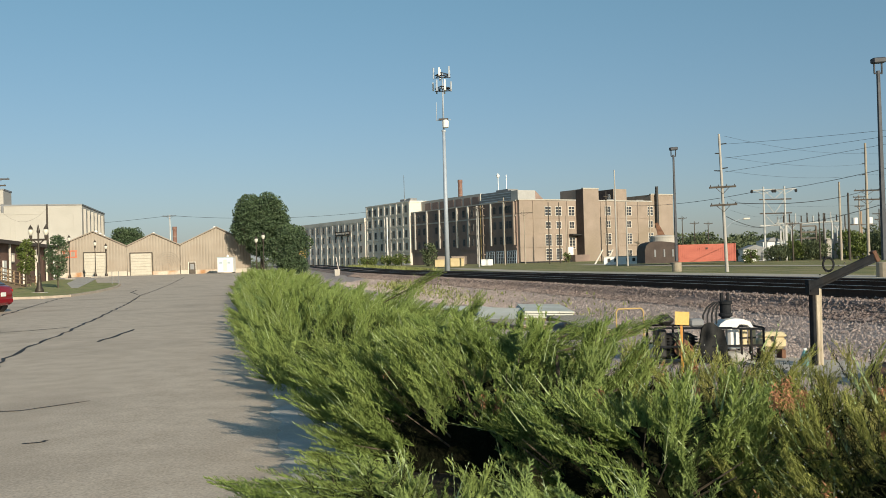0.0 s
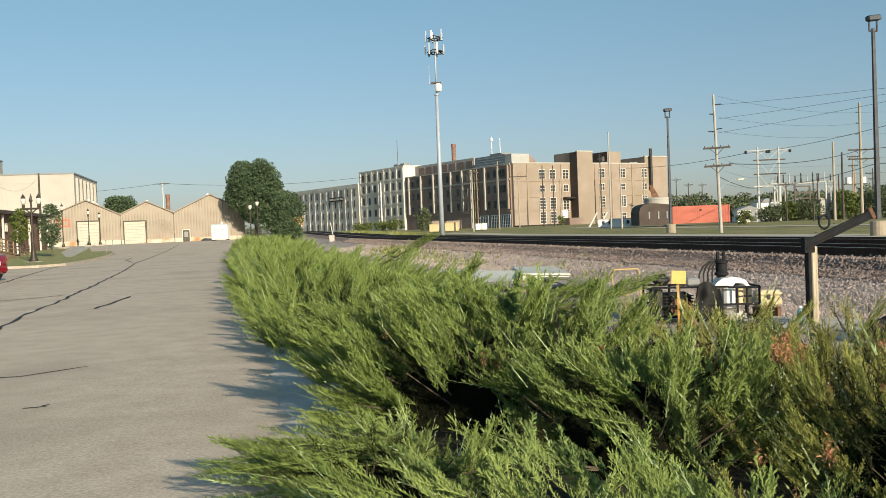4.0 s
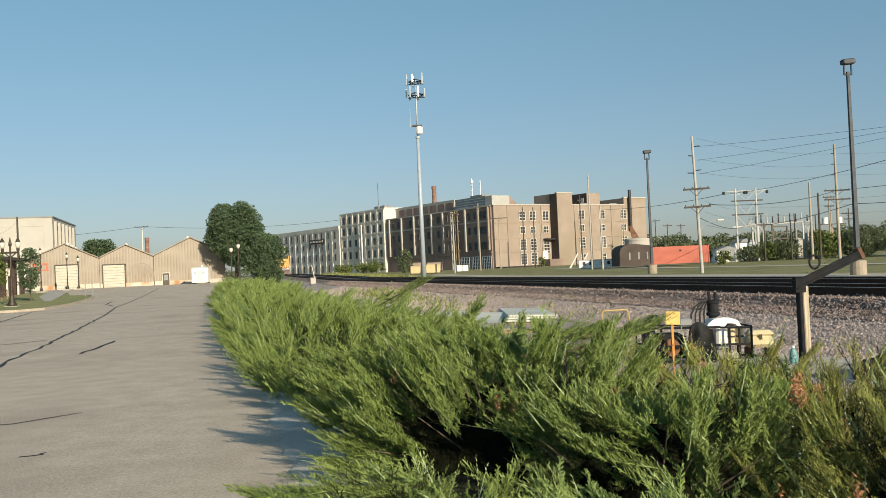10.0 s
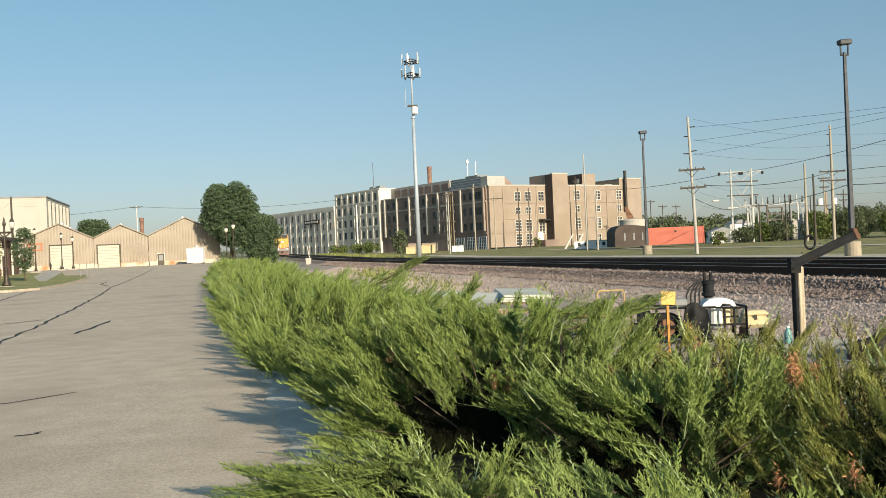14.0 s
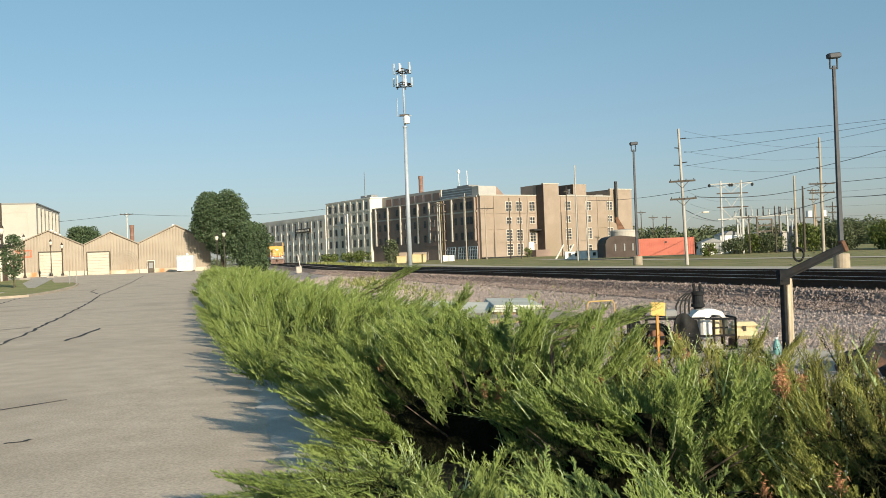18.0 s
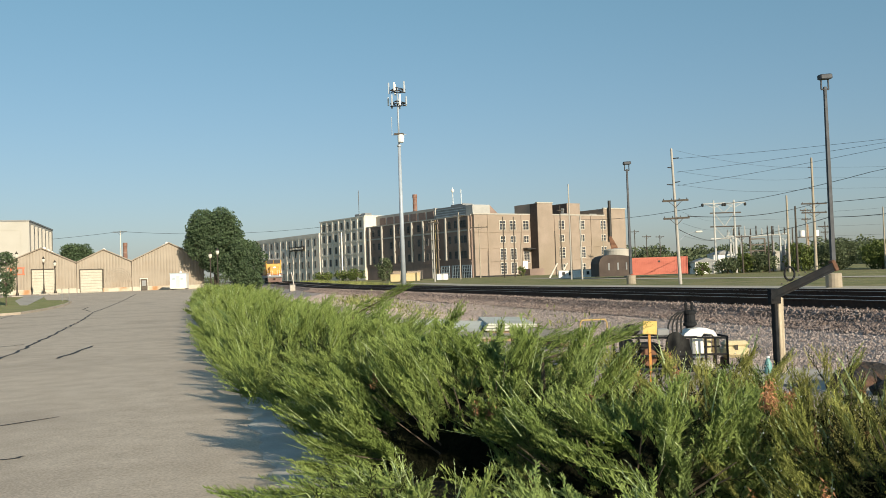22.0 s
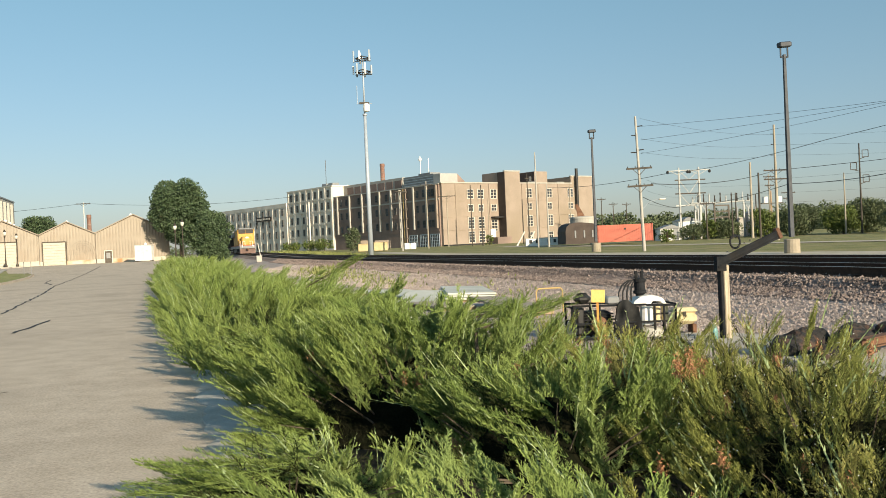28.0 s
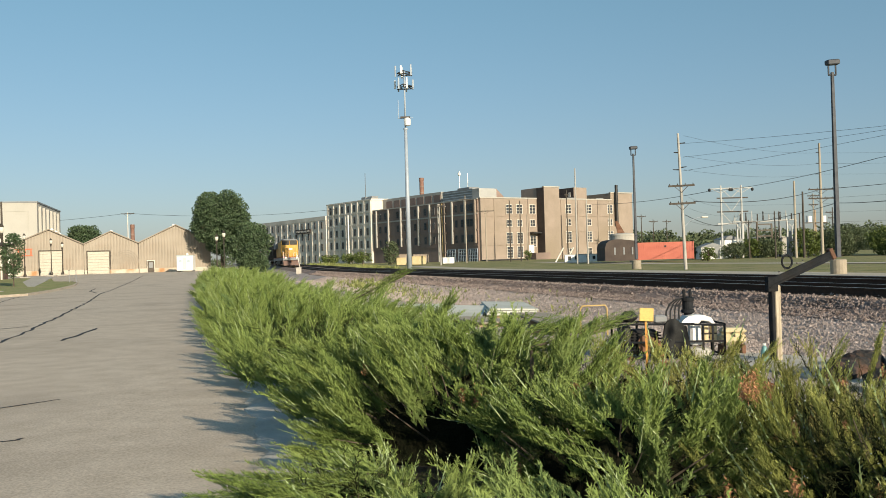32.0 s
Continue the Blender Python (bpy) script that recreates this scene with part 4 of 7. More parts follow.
ISLAND = [(-22, 60), (-15, 58.8), (-11.6, 57.8), (-10.5, 60.0), (-10.4, 70), (-10.9, 84), (-11.6, 92), (-12.5, 96), (-14.5, 98), (-16.5, 110), (-21.8, 118), (-22, 90)]
flat_patch("lawn", ISLAND, 0.0, 0.12, M_LAWN, "kerbed patch of green and dry lawn", "lawn")
for (l0, s0), (l1, s1_) in zip(ISLAND, ISLAND[1:8]):
    k = Geo()
    d = Vector((l1 - l0, s1_ - s0, 0)).normalized()
    nrm = Vector((d.y, -d.x, 0)) * 0.16
    k.v = [tuple(at(l, s, rise(s) + z)) for z in (-0.05, 0.14) for l, s in ((l0, s0), (l1, s1_), (l1 + nrm.x, s1_ + nrm.y), (l0 + nrm.x, s0 + nrm.y))]
    k.f = [(4, 5, 6, 7), (0, 1, 5, 4), (2, 3, 7, 6), (1, 2, 6, 5), (3, 0, 4, 7)]
    tagged(part("kerb", k, M_PAVE), "worn pale concrete kerb", "kerb", kind="structure")
flat_patch("footpath", [(-15.56, 80.8), (-13.2, 79.4), (-14.6, 92), (-17.0, 114), (-19.4, 116.5), (-17.2, 97)], 0.0, 0.2, M_CONC, "pale concrete footpath", "path")
flat_patch("lawn", [(-16, 22.4), (-6.4, 22.6), (-6.5, 24.2), (-6.9, 26), (-8.3, 29.6), (-16, 30)], 0.0, 0.1, M_LAWN, "corner of mown lawn at the lot's edge", "lawn")

# ---- sealed cracks in the pavement ----
def crack(pts, w, label="dark tar-sealed crack in the pavement"):
    rnd = random.Random(len(pts) * 7 + int(pts[0][1] * 10))
    path = []
    for (l0, s0), (l1, s1_) in zip(pts, pts[1:]):
        n = max(2, int(math.hypot(l1 - l0, s1_ - s0) / 0.5))
        for i in range(n):
            f = i / n
            path.append((l0 + (l1 - l0) * f + rnd.uniform(-1, 1) * 0.06, s0 + (s1_ - s0) * f))
    path.append(pts[-1])
    g = Geo()
    for i, (l, s) in enumerate(path):
        k = w * rnd.uniform(0.5, 1.3)
        a, b = path[max(i - 1, 0)], path[min(i + 1, len(path) - 1)]
        d = Vector((b[0] - a[0], b[1] - a[1], 0)).normalized()
        g.v += [tuple(at(l - d.y * k, s + d.x * k, rise(s) + 0.006)), tuple(at(l + d.y * k, s - d.x * k, rise(s) + 0.006))]
    for i in range(len(path) - 1):
        g.f.append((2 * i, 2 * i + 1, 2 * i + 3, 2 * i + 2))
    tagged(part("tar_crack", g, M_TAR), label, "crack", kind="structure")


crack([(-3.2, 12.5), (-4.0, 17.2), (-4.2, 20.6), (-4.25, 24.0), (-4.6, 33), (-5.1, 43.7), (-6.0, 58.2), (-6.6, 80), (-7.0, 115)], 0.042)
crack([(-2.95, 20.9), (-2.8, 22.6), (-2.62, 24.8)], 0.04)
crack([(-8.1, 27.0), (-8.15, 31.9), (-8.9, 39.7), (-10.3, 55.5), (-10.4, 58)], 0.045)
crack([(-7.6, 25.2), (-6.6, 25.5), (-5.4, 26.0), (-4.6, 26.9)], 0.035)
crack([(-3.6, 11.0), (-2.2, 10.9), (-1.6, 11.4)], 0.02)
# not a crack: a small oil stain, drawn as a short tar strip
crack([(-1.72, 8.76), (-1.62, 8.78), (-1.56, 8.87)], 0.03)
crack([(-6.4, 60), (-7.5, 66), (-8.0, 74)], 0.06)


tagged(part("wheel_stop", Geo().bevel_box((0, 0, 0.1), (2.0, 0.2, 0.22), 0.04), M_CONC, m=pose(-31.6, 86.0, 0.05, 0, 0, 4)), "pale concrete wheel stop at the lot's edge", "wheel stop")
for x in (-32.0, -31.35):
    ob = thing("marker_post", pose(x, 88.0, 0.05), "thin grey marker post at the lot's edge", "post", "marker posts")
    part("post", Geo().tube((0, 0, 0), (0, 0, 1.35), 0.04, seg=6), M_GREYCLAD, ob)
    part("cap", Geo().tube((0, 0, 1.35), (0, 0, 1.4), 0.05, seg=6), M_DARKST, ob)


# ---- street lamps of the lot ----
def lamp_head(root, x, z, k=1.0):
    head = part("lantern", Geo().lathe((x, 0, z), [(0.1 * k, 0), (0.2 * k, 0.1), (0.28 * k, 0.45 * k), (0.22 * k, 0.62 * k)], 10), M_LANT, root, "frosted acorn lantern", True)
    part("finial", Geo().lathe((x, 0, z + 0.6 * k), [(0.24 * k, 0), (0.2 * k, 0.12), (0.05 * k, 0.28), (0.02, 0.5 * k)], 10), M_DARKST, head)
    part("cup", Geo().lathe((x, 0, z - 0.35), [(0.06, 0), (0.16 * k, 0.22), (0.16 * k, 0.35)], 10), M_DARKST, root)


def street_lamp(x, y, h, twin, rz=0, label="", z=None):
    root = thing("street_lamp", pose(x, y, ground_at(x, y) if z is None else z, 0, 0, rz), label or ("dark bronze twin-lantern street lamp" if twin else "slim dark street lamp with one lantern"), "street lamp", "lamps of the lot")
    part("foot", Geo().lathe((0, 0, 0.14), [(r * (1.0 if twin else 0.65), q) for r, q in ((0.32, 0), (0.3, 0.2), (0.17, 0.45), (0.12, 1.1), (0.15, 1.15), (0.09, 1.35))], 12), M_DARKST, root, "", True)
    part("plinth", Geo().bevel_box((0, 0, 0.0), (1.0, 1.0, 0.36), 0.05), M_CONC, root)
    part("shaft", Geo().tube((0, 0, 1.3), (0, 0, h - (0.7 if not twin else 0.3)), 0.08 if twin else 0.065, 0.06 if twin else 0.05, 10), M_DARKST, root)
    if twin:
        part("crossarm", Geo().tube((-0.52, 0, h - 0.95), (0.52, 0, h - 0.95), 0.07, seg=8).tube((-0.4, 0, h - 0.95), (0, 0, h - 1.3), 0.045, seg=6).tube((0.4, 0, h - 0.95), (0, 0, h - 1.3), 0.045, seg=6), M_DARKST, root)
        part("spike", Geo().lathe((0, 0, h - 0.5), [(0.1, 0), (0.12, 0.15), (0.02, 0.6)], 8), M_DARKST, root)
        for x_ in (-0.5, 0.5):
            lamp_head(root, x_, h - 0.65, 0.68)
    else:
        lamp_head(root, 0, h - 0.55, 0.75)
    return root


street_lamp(-28.1, 63.5, 4.8, True, 10)
street_lamp(-30.2, 57.0, 5.3, True, 10)
street_lamp(-46.4, 113.0, 5.3, False)
street_lamp(-46.5, 121.6, 4.8, False)
street_lamp(-45.2, 122.0, 4.3, False)
street_lamp(-21.0, 102.5, 4.4, False)
street_lamp(-20.2, 102.5, 4.8, False)


# ---- poles ----
def yard_light(x, y, h, rz):
    root = thing("yard_light", pose(x, y, ground_at(x, y), 0, 0, rz), "tall dark steel yard light on a concrete base", "light pole", "yard lights across the tracks")
    part("base", Geo().lathe((0, 0, -0.2), [(0.45, 0), (0.45, 1.0), (0.4, 1.04)], 16), M_CONCD, root, "round concrete base")
    part("pole", Geo().box((0, 0, h / 2 + 0.4), (0.24, 0.24, h - 1.1), taper=0.6), M_YARD, root)
    part("fork", Geo().tube((0, 0, h - 0.3), (0, 0, h - 0.8), 0.09, seg=6).tube((-0.24, 0, h - 0.3), (0.24, 0, h - 0.3), 0.05, seg=6).tube((-0.22, 0, h - 0.3), (-0.22, 0, h + 0.3), 0.05, seg=6).tube((0.22, 0, h - 0.3), (0.22, 0, h + 0.3), 0.05, seg=6), M_YARD, root)
    part("lamp_box", Geo().bevel_box((0.03, 0, h + 0.42), (0.74, 0.45, 0.3), 0.05, pose(0, 0, 0, 0, -4, 0).to_3x3()), M_YARD, root, "shoebox lamp head")
    return root


yard_light(24.75, 51.0, 11.7, 5)
yard_light(22.3, 87.2, 11.3, 5)


def wood_pole(x, y, h, arms=(), lean=0, rz=0, r=0.17, pins=(), mat=None, label="weathered wooden utility pole", z=None):
    root = thing("utility_pole", pose(x, y, ground_at(x, y) if z is None else z, 0, lean, rz), label, "utility pole", "utility poles")
    part("shaft", Geo().tube((0, 0, -0.5), (0, 0, h), r, r * 0.62, 10), mat or M_POLE, root)
    for za, half in arms:
        part("crossarm", Geo().box((0, -0.16, za), (half * 2, 0.12, 0.16)), M_ARM, root)
        for i in range(4):
            part("insulator", Geo().lathe((-half * 0.9 + half * 0.6 * i, -0.16, za + 0.08), [(0.03, 0), (0.045, 0.06), (0.02, 0.14)], 6), M_BLACK, root)
        part("brace", Geo().tube((-half * 0.55, -0.1, za), (0, -0.1, za - 0.6), 0.03, seg=4).tube((half * 0.55, -0.1, za), (0, -0.1, za - 0.6), 0.03, seg=4), M_ARM, root)
    for zp, side in pins:
        part("post_insulator", Geo().tube((0, 0, zp), (side * 0.75, 0, zp + 0.05), 0.055, 0.04, 6), M_BLACK, root)
    return root


WP = wood_pole(24.47, 78.7, 11.9, ((7.3, 1.15), (5.75, 1.15)), -1.6, 0, 0.155, ((11.0, 0.8), (8.9, 0.8), (8.7, -0.8), (10.2, -0.6)), mat=M_POLEW)
lm = part("lamp_arm", Geo().path([Vector((0, 0, 3.6)), Vector((0.6, -0.1, 4.2)), Vector((1.3, -0.2, 4.45)), Vector((1.75, -0.25, 4.45))], 0.03, 6), M_STEELP, WP)
part("lamp_head", Geo().bevel_box((1.85, -0.26, 4.46), (0.6, 0.24, 0.14), 0.05), M_WHITEB, lm, "pale lamp head")
wood_pole(51.2, 110.0, 14.4, ((8.7, 1.6), (7.6, 1.6)), 0, 0, 0.2, ((13.2, -0.6), (11.9, -0.6), (10.6, -0.6)))
wood_pole(60.9, 140.0, 12.0, (), 0, 0, 0.22)
wood_pole(62.2, 140.0, 10.3, (), 0, 0, 0.2, mat=M_ARM)
TP = wood_pole(-54.9, 112.0, 13.2, ((12.6, 1.6), (11.8, 1.2)), 0, 20, 0.2)
for x in (-0.75, 0.0, 0.75):
    part("transformer", Geo().tube((x, -0.45, 8.4), (x, -0.45, 9.5), 0.15, seg=12), M_GREYCLAD, TP, "grey transformer can")
wood_pole(-46.0, 106.0, 9.0, (), 0, 0, 0.16, mat=M_ARM)
wood_pole(-58.52, 195.0, 12.40, ((12.15, 1.4),), 0, 0, 0.13, mat=M_WHITEB)
chimney(-67.92, 230, 0.5, 0, 12.23)


def wire(a, b, sag, r=0.009, name="overhead_wire"):
    pts = []
    for i in range(13):
        f = i / 12
        p = Vector(a).lerp(Vector(b), f)
        p.z -= sag * 4 * f * (1 - f)
        pts.append(p)
    g, side = Geo(), Vector((b[1] - a[1], a[0] - b[0], 0)).normalized() * r
    for p in pts:
        g.v += [tuple(p + side), tuple(p + Vector((0, 0, r))), tuple(p - side), tuple(p - Vector((0, 0, r)))]
    for i in range(12):
        for j in range(4):
            g.f.append((4 * i + j, 4 * i + (j + 1) % 4, 4 * i + 4 + (j + 1) % 4, 4 * i + 4 + j))
    g.f += [(3, 2, 1, 0), (48, 49, 50, 51)]
    tagged(part(name, g, M_BLACK), "thin dark overhead wire", "wire", "overhead wires")


# ---- cell mast ----
def cell_mast(x, y, h):
    z = ground_at(x, y)
    root = thing("cell_mast", pose(x, y, z), "tall pale steel cell mast with antenna panels", "mast")
    part("lower_shaft", Geo().tube((0, 0, -0.3), (0, 0, h * 0.7), 0.34, 0.2, 16), M_STEELP, root, smooth=True)
    part("upper_shaft", Geo().tube((0, 0, h * 0.7), (0, 0, h - 0.4), 0.12, 0.1, 12), M_STEELP, root, smooth=True)
    part("flange", Geo().tube((0, 0, h * 0.7 - 0.1), (0, 0, h * 0.7 + 0.12), 0.3, seg=16), M_STEELP, root)
    for zz, rr, k in ((h - 0.5, 1.15, 3), (h - 2.3, 1.25, 3)):
        ring = Geo()
        for i in range(k):
            a0, a1 = 2 * math.pi * i / k + 0.4, 2 * math.pi * (i + 1) / k + 0.4
            p, q = (rr * math.cos(a0), rr * math.sin(a0), zz), (rr * math.cos(a1), rr * math.sin(a1), zz)
            ring.tube(p, q, 0.07, seg=6).tube((0, 0, zz - 0.5), p, 0.06, seg=6).tube((p[0], p[1], zz - 0.35), (q[0], q[1], zz - 0.35), 0.05, seg=6)
        part("antenna_frame", ring, M_DARKST, root, "dark triangular antenna frame")
        n = 5 if zz > h - 1 else 7
        for i in range(n):
            a = 2 * math.pi * (i + 0.3) / n + 0.2
            part("antenna_panel", Geo().bevel_box((rr * math.cos(a), rr * math.sin(a), zz + 0.15), (0.22, 0.28, 1.5 if i % 3 else 1.1), 0.04), M_WHITE if i % 2 else M_STEELP, root, "white antenna panel")
    part("whip", Geo().tube((-0.9, 0, h - 6.6), (-0.9, 0, h - 4.2), 0.04, seg=5).tube((-1.0, 0, h - 6.6), (1.0, 0, h - 6.6), 0.05, seg=5), M_STEELP, root)
    part("drum_dish", Geo().lathe((0.25, -0.3, h * 0.7 + 0.35), [(0.2, 0), (0.42, 0.1), (0.45, 0.9), (0.25, 1.1)], 12), M_WHITE, root, "white microwave drum")
    part("dish_bracket", Geo().box((0, 0, h * 0.7 + 1.55), (1.3, 0.5, 0.22)), M_DARKST, root)


cell_mast(0.47, 121.0, 26.9)


# ---- red container, tank, dark store, low wall ----
RC = pose(37.8, 139.0, 0.35, 0, 0, 0)
red = thing("red_container", RC, "faded red steel container on the grass", "container")
part("body", gable_free_block(-5.0, 6.6, 0, 2.6, 0.1, 2.75), M_RED, red)
rib = Geo().box((0, -0.005, 1.4), (0.13, 0.03, 2.4)).mesh("rib", M_RED)
for i in range(40):
    part("rib", rib, None, red, m=Matrix.Translation((-4.9 + i * 0.29, 0, 0)))
for x in (-4.95, 6.55):
    part("corner_post", Geo().bevel_box((x, -0.02, 1.42), (0.18, 0.14, 2.75), 0.02), M_RED, red)
# solid black blocks, coloured as the dark inside a hole
for x in (-3.4, 2.2):
    part("vent_hole", Geo().box((x, -0.06, 2.1), (0.3, 0.06, 0.28)), M_BLACK, red)
part("end_panel", gable_free_block(-5.6, -5.05, 0, 2.6, 0.1, 2.9), M_TAN, red)
tank = thing("white_tank", pose(34.3, 142.5, 0.5), "round white storage tank with a vent flap", "tank")
part("shell", Geo().lathe((0, 0, 0), [(2.0, 0), (2.0, 3.95), (1.9, 4.1), (0.2, 4.3)], 28), M_CREAM, tank, smooth=False)
part("flap", Geo().extrude([(-0.9, -0.5, 4.0), (-1.3, -0.5, 6.1), (-0.9, -0.5, 6.2), (0.2, -0.5, 4.2)], (0, 0, 0), (0, 0.15, 0)), M_RUST, tank, "rusty upright flap")
part("rim", Geo().lathe((0, 0, 3.8), [(2.06, 0), (2.06, 0.16)], 28), M_CREAM, tank)
store = thing("curved_store", pose(32.2, 137.5, 0.4), "dark brown store with a curved roof and slit windows", "store")
sh = [(-1.9, 0, 0), (3.0, 0, 0), (3.0, 0, 3.0), (0.6, 0, 3.3), (-0.4, 0, 3.3), (-1.2, 0, 3.1), (-1.7, 0, 2.7), (-1.9, 0, 2.0)]
part("shell", Geo().extrude(sh, (0, 0, 0), (0, 6, 0)), M_BROWN, store)
for x in (-0.4, 1.0, 2.3):
    part("slit_window", Geo().box((x, -0.03, 1.5), (0.22, 0.08, 1.1)), M_GREYCLAD, store)
low = thing("low_wall", pose(29.65, 150.0, 0.42, 0, 0, 2), "low whitewashed wall with square openings", "wall")
part("wall", gable_free_block(-3.4, 3.4, 0, 0.5, -0.1, 1.1), M_WHITE, low)
part("coping", gable_free_block(-3.5, 3.5, -0.08, 0.58, 1.1, 1.22), M_CREAM, low)
# the wall is unbroken; black blocks carry the darkness of the openings
for x in (-2.6, -1.5, 0.5, 1.5):
    part("opening", Geo().box((x, -0.03, 0.6), (0.45, 0.1, 0.55)), M_BLACK, low)


# ---- plants ----
def np_mesh(name, verts, tris, mat):
    me = bpy.data.meshes.new(name)
    me.vertices.add(len(verts))
    me.vertices.foreach_set("co", np.asarray(verts, np.float32).ravel())
    me.loops.add(tris.size)
    me.loops.foreach_set("vertex_index", tris.ravel().astype(np.int32))
    me.polygons.add(len(tris))
    me.polygons.foreach_set("loop_start", np.arange(0, tris.size, tris.shape[1], dtype=np.int32))
    me.materials.append(mat)
    me.update(calc_edges=True)
    return me


def unit(v):
    return v / (np.linalg.norm(v, axis=-1, keepdims=True) + 1e-9)


def leaf_cards(points, size, rng, up=0.4):
    """Small four-cornered leaves, bent along the middle, turned every way."""
    n = len(points)
    d = unit(rng.normal(size=(n, 3)) + (0, 0, up))
    w = unit(np.cross(d, rng.normal(size=(n, 3))))
    nrm = np.cross(d, w)
    s = size * rng.uniform(0.6, 1.3, (n, 1))
    a, b = points - d * s * 0.5, points + d * s * 0.5
    l, r = points + w * s * 0.36 + nrm * s * 0.12, points - w * s * 0.36 + nrm * s * 0.12
    verts = np.stack([a, l, b, r], 1).reshape(-1, 3)
    i = np.arange(n)[:, None] * 4
    tris = np.concatenate([i + (0, 1, 2), i + (0, 2, 3)], 0)
    return verts, tris


def crown_points(rng, blobs, per):
    """Points in the outer shell of many overlapping clumps."""
    out = []
    for cx, cy, cz, r in blobs:
        n = int(per * r * r)
        p = unit(rng.normal(size=(n, 3))) * (r * rng.uniform(0.55, 1.08, (n, 1)) ** 0.7)
        p[:, 2] *= 0.85
        out.append(p + (cx, cy, cz))
    return np.concatenate(out)


def tree(x, y, h, width, seed, leaf=0.3, blobs_n=60, per=60, mat=None, name="tree", label="", trunk=0.2, base=0.22, z=None, squash=1.0, category="tree"):
    rng = np.random.default_rng(seed)
    root = thing(name, pose(x, y, ground_at(x, y) if z is None else z), label, category)
    low, rad = h * base, width / 2
    blobs = []
    for _ in range(blobs_n):
        u = unit(rng.normal(size=3))
        f = rng.uniform(0.45, 1.0) ** 0.6
        zc = low + (h - low) * (0.5 + 0.5 * u[2] * f)
        k = 1.0 - 0.2 * max(0, u[2] * f)
        r = rad * rng.uniform(0.2, 0.42)
        blobs.append((u[0] * f * (rad - r) * k, u[1] * f * (rad - r) * k, min(zc, h - r * 0.8), r))
    pts = crown_points(rng, blobs, per)
    pts = pts[pts[:, 2] > 0.05]
    v, t = leaf_cards(pts, leaf, rng)
    part("crown", np_mesh("crown", v, t, mat or M_LEAF), None, root)
    g = Geo()
    g.tube((0, 0, -0.3), (0, 0, h * 0.45), trunk, trunk * 0.6, 10)
    g.tube((0, 0, h * 0.45), (0.1, 0, h * 0.8), trunk * 0.6, trunk * 0.2, 8)
    for i in range(9):
        a = rng.uniform(0, 6.28)
        z0 = h * rng.uniform(0.2, 0.6)
        g.tube((0, 0, z0), (math.cos(a) * rad * 0.7, math.sin(a) * rad * 0.7, min(h * 0.92, z0 + h * rng.uniform(0.15, 0.35))), trunk * 0.4, trunk * 0.1, 6)
    part("trunk", g, M_BARK, root)
    return root


tree(-27.2, 136.5, 12.0, 10.4, 5, 0.27, 70, 290, label="large dense dark green deciduous tree", trunk=0.32, base=0.26)
tree(-22.9, 134.0, 7.4, 8.4, 6, 0.27, 48, 270, label="lower spreading dark green tree beside a larger one", trunk=0.22, base=0.05)
tree(-35.9, 78.5, 4.5, 2.1, 11, 0.14, 46, 560, M_LEAFY, label="young yellow-green street tree on the lawn", trunk=0.06, base=0.28)
tree(-31.9, 75.5, 4.6, 2.4, 12, 0.14, 46, 560, label="young dark green street tree on the lawn", trunk=0.06, base=0.25)
tree(-66.0, 190.0, 9.7, 9.5, 13, 0.34, 60, 100, label="broad green tree behind the sheds", base=0.3)
tree(-48.0, 205.0, 7.6, 8, 14, 0.5, 40, 50, label="green tree top behind the sheds", base=0.3)
tree(-3.2, 196.0, 5.0, 4.6, 15, 0.35, 40, 80, M_LEAF2, "shrub", "dull green bush against the brick flank", base=0.0, category="shrub")
for i, (x, y, h, w) in enumerate(((-14.0, 226, 2.6, 6), (-10.5, 222, 3.0, 6), (-20.5, 240, 2.4, 7), (27.5, 205, 2.2, 3))):
    tree(x, y, h, w, 30 + i, 0.35, 16, 60, M_LEAFY, "shrub", "low rough green bush at the factory foot", base=0.0, category="shrub")

# the tree line beyond the field
rngw = np.random.default_rng(77)
BUSHES = [(45.0, 134, 2.0, 3), (50, 152, 2.6, 5), (54, 148, 2.6, 5), (57.5, 150, 3.2, 5), (60.5, 150, 3.2, 6), (63, 156, 4.2, 6), (66, 148, 4.6, 6.5), (71, 146, 5.0, 7), (74, 152, 5.4, 8.5), (77.5, 143, 4.6, 8), (81, 132, 5.0, 7.5), (83, 146, 5.8, 9.5), (85, 128, 5.2, 8.5), (89, 122, 6.2, 8.5), (92, 140, 7.6, 9)]
for i, (x, y, h, w) in enumerate(BUSHES):
    tree(x, y, h, w, 50 + i, 0.28, 34, 110, M_LEAF2 if i % 3 else M_LEAFY, "shrub", "scrubby green bush at the edge of the field", base=0.0, category="shrub")
far_pts = []
for i in range(600):
    a = radians(rngw.uniform(-34, 36))
    d = rngw.uniform(420, 620)
    if -30 < math.degrees(a) < 6 and rngw.uniform() < 0.6:
        continue
    far_pts.append((math.sin(a) * d, math.cos(a) * d, rngw.uniform(0.5, 2.2) + 0.75, rngw.uniform(3, 5.5)))
for i in range(170):
    a, d = radians(rngw.uniform(9, 37)), rngw.uniform(255, 330)
    far_pts.append((math.sin(a) * d, math.cos(a) * d, rngw.uniform(1.5, 4.2), rngw.uniform(2.4, 4.2)))
for i in range(420):
    a, d = radians(rngw.uniform(6.5, 38)), rngw.uniform(300, 365)
    far_pts.append((math.sin(a) * d, math.cos(a) * d, rngw.uniform(1.5, 6.2), rngw.uniform(2.6, 4.4)))
